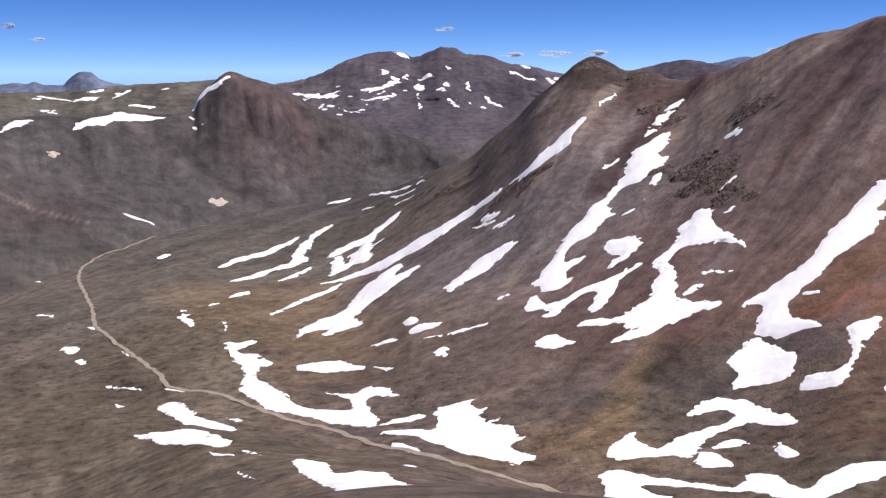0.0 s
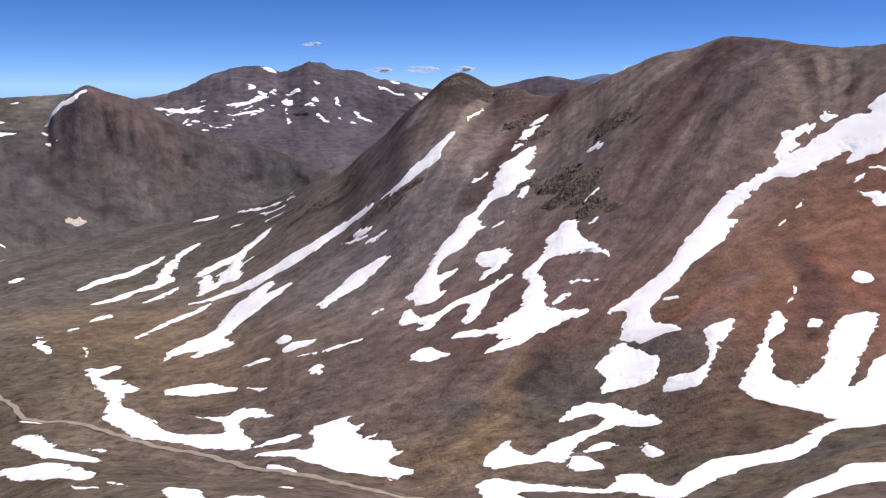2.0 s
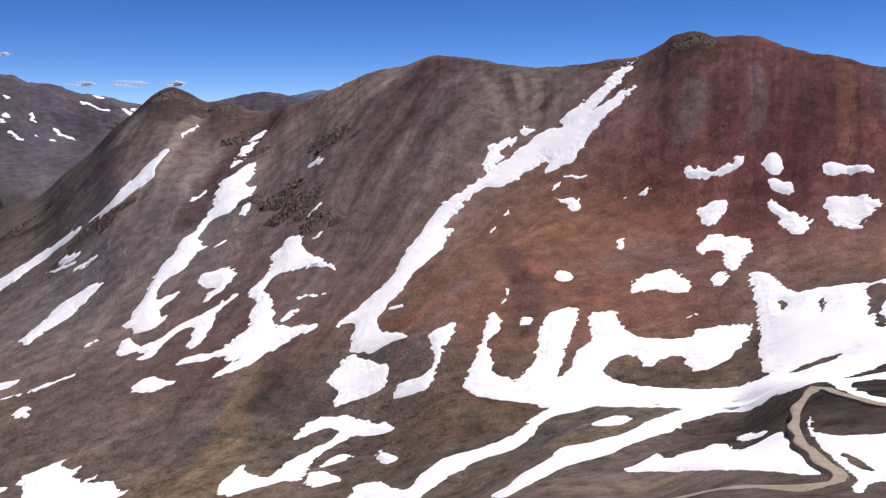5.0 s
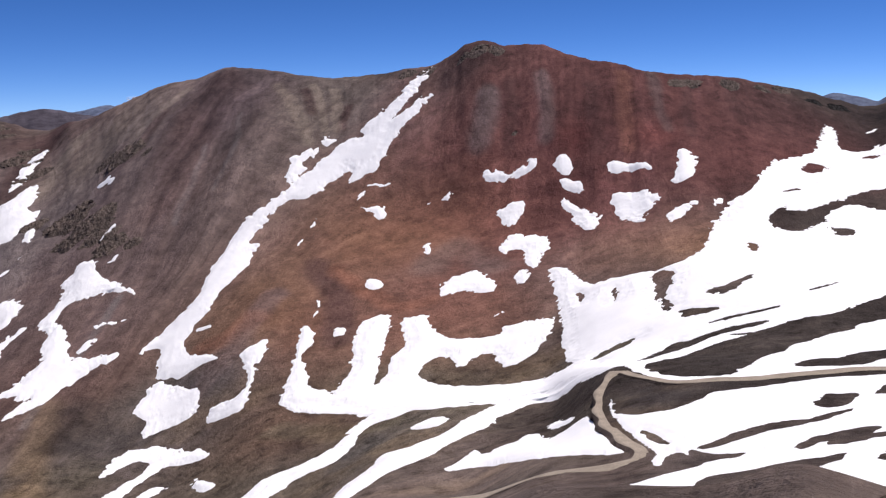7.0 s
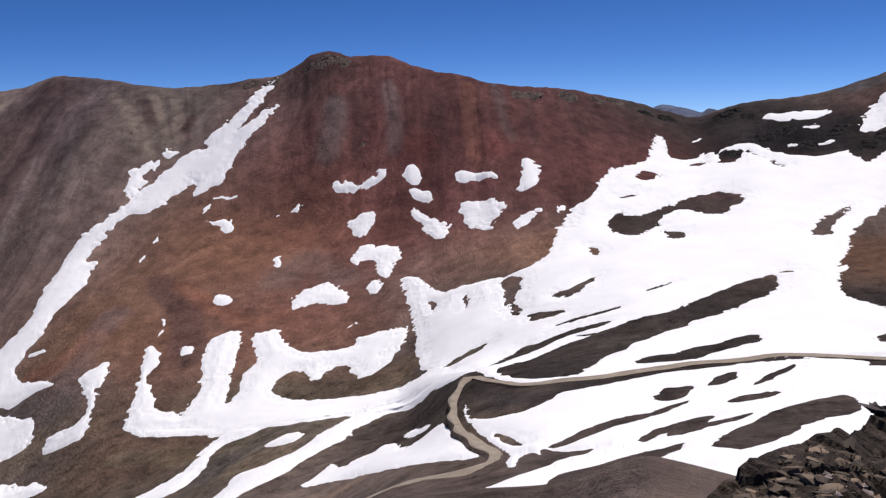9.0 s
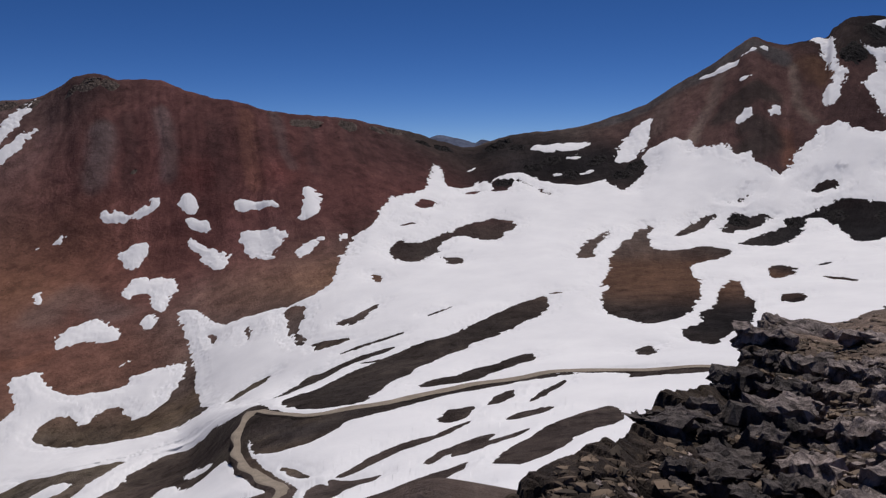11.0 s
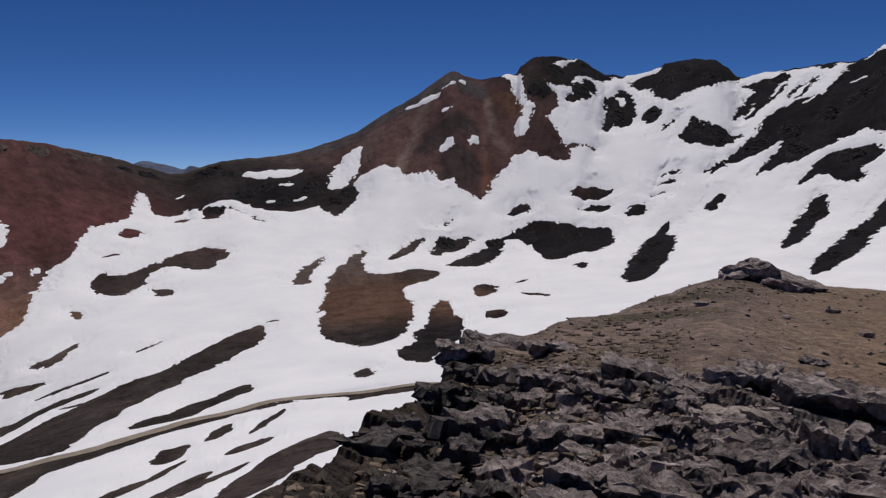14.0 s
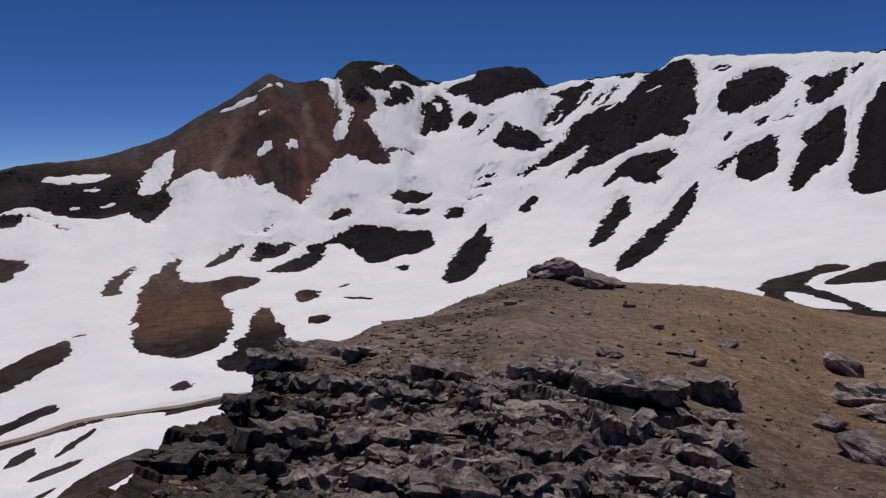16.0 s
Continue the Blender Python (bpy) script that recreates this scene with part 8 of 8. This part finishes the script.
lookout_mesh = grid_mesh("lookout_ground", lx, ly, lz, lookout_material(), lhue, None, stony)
lookout_mesh.polygons.foreach_set("use_smooth", np.zeros(len(lookout_mesh.polygons), bool))
tagged(new("lookout_ground", lookout_mesh), "brown stony soil and broken rock of the lookout", "ground", kind="structure")


def on_lookout(b, r):
    x, y, z, _ = lookout(np.array([float(b)]), np.array([float(r)]))
    return float(x[0]), float(y[0]), float(z[0]) + EYE


def rock(b, r, size, turn=0.0, tip=(0, 0), sink=0.3, seed=0, count=14, label="grey broken schist rock lying on the lookout", under=0.35):
    """One broken slab, undercut on one side, with its foot sunk into the ground."""
    g = random.Random(seed)
    bm = bmesh.new()
    pts = angular(g, size, count)
    for p in pts:
        if p.z < 0:
            p.y += under * size[1] * min(1, -2 * p.z / size[2])
        else:
            p.z *= 0.75 + 0.25 * abs(p.z) / size[2] * 2
    hull_into(bm, pts)
    if max(size) > 0.3:
        bmesh.ops.triangulate(bm, faces=bm.faces[:])
        bmesh.ops.subdivide_edges(bm, edges=bm.edges[:], cuts=4, use_grid_fill=True, smooth=0.06 if count < 40 else 0.2)
        bmesh.ops.triangulate(bm, faces=bm.faces[:])
        bm.normal_update()
        low = min(size)
        for v in bm.verts:
            q = v.co * 5 + Vector((seed, 0, 0))
            ledge = math.copysign(1, math.sin((v.co.z + 0.2 * v.co.x) * 55 + 3 * noise.noise(q)))
            v.co += v.normal * low * (0.2 * noise.noise(q) + 0.12 * noise.noise(q * 2.7) + 0.08 * noise.noise(q * 6) + 0.03 * ledge)
    else:
        bmesh.ops.bevel(bm, geom=bm.edges[:], offset=0.03 * min(size), segments=1, affect="EDGES")
    x, y, z = on_lookout(b, r)
    ob = new("rock", mesh_from(bm, "rock", ROCK))
    ob.matrix_world = pose(x, y, z + size[2] * (0.5 - sink), tip[0], tip[1], -b + turn)
    return tagged(ob, label, "rock", "lookout rocks")


def rim(b):
    return float(monotone([e[0] for e in EDGE], [e[1] for e in EDGE], np.array([b]))[0])


def ledge_mesh(size, seed, material, under=0.55):
    """A broken plate of bedrock: flat weathered top, chipped edges, layered sides and a hollow under its front."""
    w, d, h = size
    g = random.Random(seed)
    pts = chunk(g, size, 0.34)
    for p in pts:
        if p.z < 0 and p.y < 0:
            p.y += under * d
        if p.z > 0:
            p.z -= 0.1 * h * g.random()
    bm = bmesh.new()
    hull_into(bm, pts)
    bmesh.ops.triangulate(bm, faces=bm.faces[:])
    bmesh.ops.subdivide_edges(bm, edges=bm.edges[:], cuts=8, use_grid_fill=True)
    bmesh.ops.triangulate(bm, faces=bm.faces[:])
    bm.normal_update()
    low = min(h, 0.35)
    for v in bm.verts:
        q = v.co * 7 + Vector((seed * 1.7, 0, 0))
        layer = math.copysign(1, math.sin((v.co.z + 0.18 * v.co.x) * 62 + 4 * noise.noise(q)))
        flat = 0.6 if v.normal.z > 0.7 else 1.0
        v.co += v.normal * low * flat * (0.34 * noise.noise(q * 0.6) + 0.2 * noise.noise(q * 1.7) - 0.2 * abs(noise.noise(q * 3.1)) + 0.08 * layer + 0.12 * noise.noise(q * 5.3))
    return mesh_from(bm, "ledge", material)


def ledge_pose(b, r, depth, thick, top, dip):
    """Front edge at a distance and a height against the eye; the top falls to the south-east."""
    x, y = plan(b, r + depth / 2)
    return pose(x, y, top + EYE - thick / 2, -4, dip, -b)


g = random.Random(11)
outcrop = tagged(new("rock_outcrop"), "dark fractured schist outcrop with pale broken tops", "rock outcrop")
outcrop.location = on_lookout(95, 5)
# Ledges of the outcrop: bearing, distance, width, depth, top against the eye, height of the dark front.
LEDGES = [(98.2, 6.85, 0.43, 0.20, -1.73, 0.13), (95.8, 7.74, 0.77, 0.20, -1.76, 0.18), (95.3, 5.72, 0.55, 0.20, -1.72, 0.15), (89.7, 5.54, 0.26, 0.20, -1.67, 0.23), (85.4, 5.79, 0.43, 0.28, -1.68, 0.25), (90.4, 8.32, 0.29, 0.20, -1.88, 0.12), (92.3, 7.52, 0.22, 0.25, -1.82, 0.14)]
LEDGES += [(103.6, 5.52, 0.39, 0.22, -1.66, 0.17), (107.4, 6.13, 0.33, 0.20, -1.73, 0.17), (101.3, 4.86, 0.45, 0.20, -1.68, 0.10), (96.1, 5.09, 0.27, 0.20, -1.77, 0.07), (90.2, 9.79, 0.52, 0.37, -1.98, 0.08), (98.1, 5.97, 0.32, 0.20, -1.74, 0.10), (112.5, 7.94, 0.45, 0.20, -1.81, 0.24)]
LEDGES += [(105.7, 5.25, 0.24, 0.20, -1.78, 0.08), (110.7, 5.94, 0.43, 0.20, -1.87, 0.05), (101.3, 5.67, 0.26, 0.20, -1.70, 0.10), (84.2, 9.31, 0.49, 0.40, -1.86, 0.23), (86.4, 7.97, 0.42, 0.21, -1.85, 0.20), (86.5, 5.09, 0.19, 0.20, -1.78, 0.13), (82.8, 7.09, 0.33, 0.20, -1.80, 0.21)]
LEDGES += [(109.7, 5.27, 0.38, 0.20, -1.81, 0.07), (112.5, 5.25, 0.31, 0.20, -1.80, 0.11), (102.9, 8.19, 0.43, 0.20, -1.77, 0.14), (106.1, 9.61, 0.29, 0.24, -1.95, 0.09), (80.7, 5.42, 0.22, 0.20, -1.70, 0.13), (92.5, 4.93, 0.29, 0.20, -1.77, 0.08)]
for k, (b, r, w, depth, top, front) in enumerate(LEDGES):
    depth, thick = max(depth, 1.1 * w), 1.25 * front + 0.2
    ledge = new("ledge", ledge_mesh((w * 1.12, depth, thick), 900 + k, SHADED_ROCK if b < 84 else ROCK))
    ledge.parent = outcrop
    ledge.matrix_basis = Matrix.Translation(-outcrop.location) @ ledge_pose(b, r, depth, thick, top, g.uniform(3, 9) * (1 if b > 88 else -0.4))
made = 0
while made < 110:
    b, r = g.uniform(72, 114), 3.4 + 5.2 * g.random()
    if lookout(np.array([b]), np.array([r]))[3][0] < 0.35 or r > rim(b) - 0.5 or (104.5 < b < 111.5 and 6.4 < r < 8.6):
        continue
    w = (0.13 + 0.34 * g.random() ** 1.7) * (0.75 if b < 88 else 1.0)
    depth, front = w * g.uniform(0.9, 1.4), g.uniform(0.07, 0.16)
    top = on_lookout(b, r)[2] - EYE + front * (0.7 if b < 84 else 1.0)
    ledge = new("ledge", ledge_mesh((w * g.uniform(1.0, 1.5), depth, front + 0.18), 1000 + made, SHADED_ROCK if b < 85 + 3 * g.random() else ROCK))
    ledge.parent = outcrop
    ledge.matrix_basis = Matrix.Translation(-outcrop.location) @ ledge_pose(b, r, depth, front + 0.18, top, g.uniform(-2, 10)) @ pose(0, 0, 0, 0, 0, g.uniform(-25, 25))
    made += 1
block = new("rock", ledge_mesh((1.0, 0.95, 0.36), 950, ROCK, 0.5))
block.matrix_world = ledge_pose(107.6, 7.19, 0.95, 0.36, -1.73, 6)
for b, r, w, depth, top in ((100.9, 6.35, 0.62, 0.6, -1.77), (103.5, 6.6, 0.45, 0.5, -1.8)):
    slab = new("slab", ledge_mesh((w, depth, 0.2), int(b * 10), PEBBLE, 0.1))
    slab.parent = outcrop
    slab.matrix_basis = Matrix.Translation(-outcrop.location) @ ledge_pose(b, r, depth, 0.2, top, 6)
tagged(block, "large pale-topped schist block with a dark hollow under its front", "rock", "lookout rocks")
rubble = Heap()
made = 0
while made < 700:
    b, r = g.uniform(68, 114), 3.0 + 6.4 * g.random() ** 0.9
    _, _, _, st = lookout(np.array([b]), np.array([r]))
    if st[0] < 0.22 + 0.3 * g.random() or r > rim(b) * 0.97 or (105 < b < 114 and 5.9 < r < 8.2):
        continue
    big = made < 30
    s = 0.085 * (0.9 + 2.3 * g.random() ** 1.7) if big else g.uniform(0.025, 0.08)
    if b < 84:
        s *= 0.6
        if big and g.random() < 0.4:
            continue
    if r > min(rim(b - 4), rim(b + 4)) - 0.8 * s:
        continue
    size = (s * g.uniform(0.9, 1.6), s * g.uniform(0.7, 1.2), min(s * g.uniform(0.4, 0.8), 0.15))
    pts = chunk(g, size, 0.38)
    for p in pts:
        if p.z < 0:
            p.y += 0.22 * size[1]
    x, y, z = on_lookout(b, r)
    m = pose(x, y, z - size[2] * 0.1, g.uniform(-14, 12), g.uniform(-10, 26), -96 + g.uniform(-60, 60))
    if big:
        bm = bmesh.new()
        hull_into(bm, pts)
        bmesh.ops.triangulate(bm, faces=bm.faces[:])
        bmesh.ops.subdivide_edges(bm, edges=bm.edges[:], cuts=4, use_grid_fill=True)
        bmesh.ops.triangulate(bm, faces=bm.faces[:])
        bm.normal_update()
        for v in bm.verts:
            q = v.co * 9 + Vector((made, 0, 0))
            step = math.copysign(1, math.sin((v.co.z + 0.25 * v.co.x) * 70 + 4 * noise.noise(q)))
            v.co += v.normal * size[2] * (0.24 * noise.noise(q) + 0.2 * noise.noise(q * 2.3) - 0.22 * abs(noise.noise(q * 4.1)) + 0.05 * step)
        slab = new("slab", mesh_from(bm, "slab", SHADED_ROCK if b < 86 + 3 * g.random() else ROCK))
        slab.parent = outcrop
        slab.matrix_basis = Matrix.Translation(-outcrop.location) @ m
    else:
        rubble.add(pts, m)
    made += 1
tagged(new("rock_rubble", rubble.mesh("rock_rubble", ROCK)), "small broken schist pieces between the outcrop's slabs", "stones", kind="stuff")
# The larger blocks that stand out.
rock(121.6, 10.2, (0.7, 0.5, 0.4), 20, (-6, 12), 0.32, 2)
rock(119.8, 12.6, (0.6, 0.5, 0.3), -10, (-4, 8), 0.3, 3)
rock(85.9, 10.9, (0.9, 0.7, 0.4), 6, (2, 3), 0.8, 15, 24, "pale flat-topped rock at the lookout's rim")
for k, (b, r, w, h, tip) in enumerate([(102.2, 18.0, 1.15, 0.46, 10), (103.8, 18.2, 1.2, 0.32, 10), (105.2, 18.7, 0.8, 0.2, 6), (100.9, 17.8, 0.6, 0.22, -8), (104.1, 17.6, 0.8, 0.2, 14)]):
    rock(b, r, (w, 0.8, h), k * 9, (6, tip), 0.22, 30 + k, 18, "weathered slab in a pile on the lookout's edge")
for k, (b, r, w) in enumerate([(110.4, 10.4, 0.26), (111.5, 9.9, 0.2), (106.2, 9.0, 0.22), (108.9, 12.5, 0.18), (99.2, 13.4, 0.2), (113.2, 12.0, 0.22), (119.5, 8.6, 0.3), (121.4, 7.6, 0.42), (122.4, 9.4, 0.4), (120.6, 10.5, 0.3), (107, 15.0, 0.16), (104.4, 13.2, 0.15)]):
    rock(b, r, (w * 1.3, w, w * 0.5), k * 40, (0, 6), 0.3, 60 + k)

# Loose stones and dry tufts.
stones = Heap()
for _ in range(1300):
    b, r = g.uniform(84, 124), 3.4 + 16 * g.random() ** 1.4
    re = float(monotone([e[0] for e in EDGE], [e[1] for e in EDGE], np.array([b]))[0])
    if r > re:
        continue
    x, y, z = on_lookout(b, r)
    s = g.uniform(0.015, 0.05) * (1 + 0.04 * r)
    m = pose(x, y, z + 0.05 * s, g.uniform(-30, 30), g.uniform(-30, 30), g.uniform(0, 360))
    stones.add(angular(g, (s * 1.4, s, s * 0.7), 8), m)
tagged(new("loose_stones", stones.mesh("loose_stones", PEBBLE)), "small loose grey stones scattered over the soil", "stones", kind="stuff")


def tuft_material():
    m, nodes, links, bsdf = nodes_of("dry_grass")
    info = nodes.new("ShaderNodeNewGeometry")
    links.new(ramp((nodes, links), info.outputs["Random Per Island"], [(0.0, (0.045, 0.033, 0.022)), (0.5, (0.11, 0.077, 0.052)), (1.0, (0.22, 0.158, 0.108))]), bsdf.inputs["Base Color"])
    bsdf.inputs["Roughness"].default_value = 0.9
    return m


verts, faces = [], []
scrub = Heap()
for _ in range(2400):
    b, r = (g.uniform(66, 89), 3.4 + 7 * g.random()) if g.random() < 0.6 else (g.uniform(84, 98), g.uniform(5, 10.5)) if g.random() < 0.6 else (g.uniform(88, 104), g.uniform(9, 17.5))
    if r > rim(b) * 0.97 or r > min(rim(b - 2), rim(b + 2)) or (b > 98 and r < rim(b) * 0.82):
        continue
    x, y, z = on_lookout(b, r)
    w = g.uniform(0.03, 0.075) * (1 + 0.03 * r)
    m = pose(x, y, z, g.uniform(-12, 12), g.uniform(-12, 12), g.uniform(0, 360))
    scrub.add(angular(g, (w * g.uniform(1, 1.8), w, w * 0.5), 18), m)
    for _ in range(9):
        a, h, lean = g.uniform(0, 6.28), g.uniform(0.2, 0.45) * w, g.uniform(0.01, 0.03)
        ox, oy = x + g.uniform(-0.6, 0.6) * w, y + g.uniform(-0.6, 0.6) * w
        px_, py_ = 0.006 * math.cos(a + 1.57), 0.006 * math.sin(a + 1.57)
        n = len(verts)
        verts += [(ox - px_, oy - py_, z), (ox + px_, oy + py_, z), (ox + lean * math.cos(a), oy + lean * math.sin(a), z + h)]
        faces.append((n, n + 1, n + 2))
tagged(new("dry_scrub", scrub.mesh("dry_scrub", tuft_material())), "low brown cushions of dry alpine scrub", "shrub", kind="stuff")
me = bpy.data.meshes.new("dry_grass")
me.from_pydata(verts, [], faces)
me.materials.append(bpy.data.materials["dry_grass"])
tagged(new("dry_grass", me), "dry brown grass tufts between the rocks", "grass", kind="stuff")

# ---- clouds ----
def cloud_material():
    """Thin vapour: each puff lets the sky through, more so in its thin places."""
    m, nodes, links, bsdf = nodes_of("cloud")
    nt = (nodes, links)
    coord = nodes.new("ShaderNodeTexCoord").outputs["Object"]
    fade = nodes.new("ShaderNodeMixShader")
    links.new(ramp(nt, noise_node(nt, coord, 1.3, 3, 0.5).outputs[0], [(0.38, grey(0.0)), (0.66, grey(0.3))]), fade.inputs[0])
    bsdf.inputs["Base Color"].default_value = (0.99, 0.99, 0.99, 1)
    bsdf.inputs["Roughness"].default_value = 1.0
    through_light = nodes.new("ShaderNodeBsdfTranslucent")
    through_light.inputs["Color"].default_value = (0.99, 0.99, 0.99, 1)
    both = nodes.new("ShaderNodeMixShader")
    links.new(bsdf.outputs[0], both.inputs[1])
    links.new(through_light.outputs[0], both.inputs[2])
    links.new(nodes.new("ShaderNodeBsdfTransparent").outputs[0], fade.inputs[1])
    links.new(both.outputs[0], fade.inputs[2])
    links.new(fade.outputs[0], nodes["Material Output"].inputs["Surface"])
    return m


CLOUD = cloud_material()
for b, rise, w, h in [(0.25, 2.7, 1.4, 0.32), (7.1, 1.15, 2.0, 0.5), (4.3, 1.1, 1.8, 0.36), (9.7, 1.2, 1.7, 0.45), (20.2, 1.3, 0.8, 0.3), (-27.0, 4.6, 5.0, 0.55), (-26.0, 2.6, 1.0, 0.4), (-24.4, 1.9, 0.9, 0.2)]:
    puffs = random.Random(int(b * 10) + 500)
    bm = bmesh.new()
    for _ in range(7):
        px_ = puffs.uniform(-0.8, 0.8)
        size = 0.62 * (1 - 0.55 * abs(px_)) * puffs.uniform(0.7, 1.1)
        bmesh.ops.create_icosphere(bm, subdivisions=2, radius=1.0, matrix=Matrix.Translation((px_, puffs.uniform(-0.3, 0.3), puffs.uniform(-0.25, 0.3))) @ Matrix.Diagonal((size, size, size * 1.5, 1)))
    for v in bm.verts:
        v.co *= 1 + 0.35 * noise.noise(v.co * 2.3 + Vector((b, 0, 0)))
    for f in bm.faces:
        f.smooth = True
    cloud = new("cloud", mesh_from(bm, "cloud", CLOUD))
    r = 4700
    x, y = plan(b, r)
    cloud.matrix_world = pose(x, y, EYE + r * math.tan(radians(rise)), 0, 0, -b) @ Matrix.Diagonal((r * radians(w) / 2, 60, r * radians(h) / 2, 1))
    tagged(cloud, "small thin white cloud low in the blue sky", "cloud", "clouds")
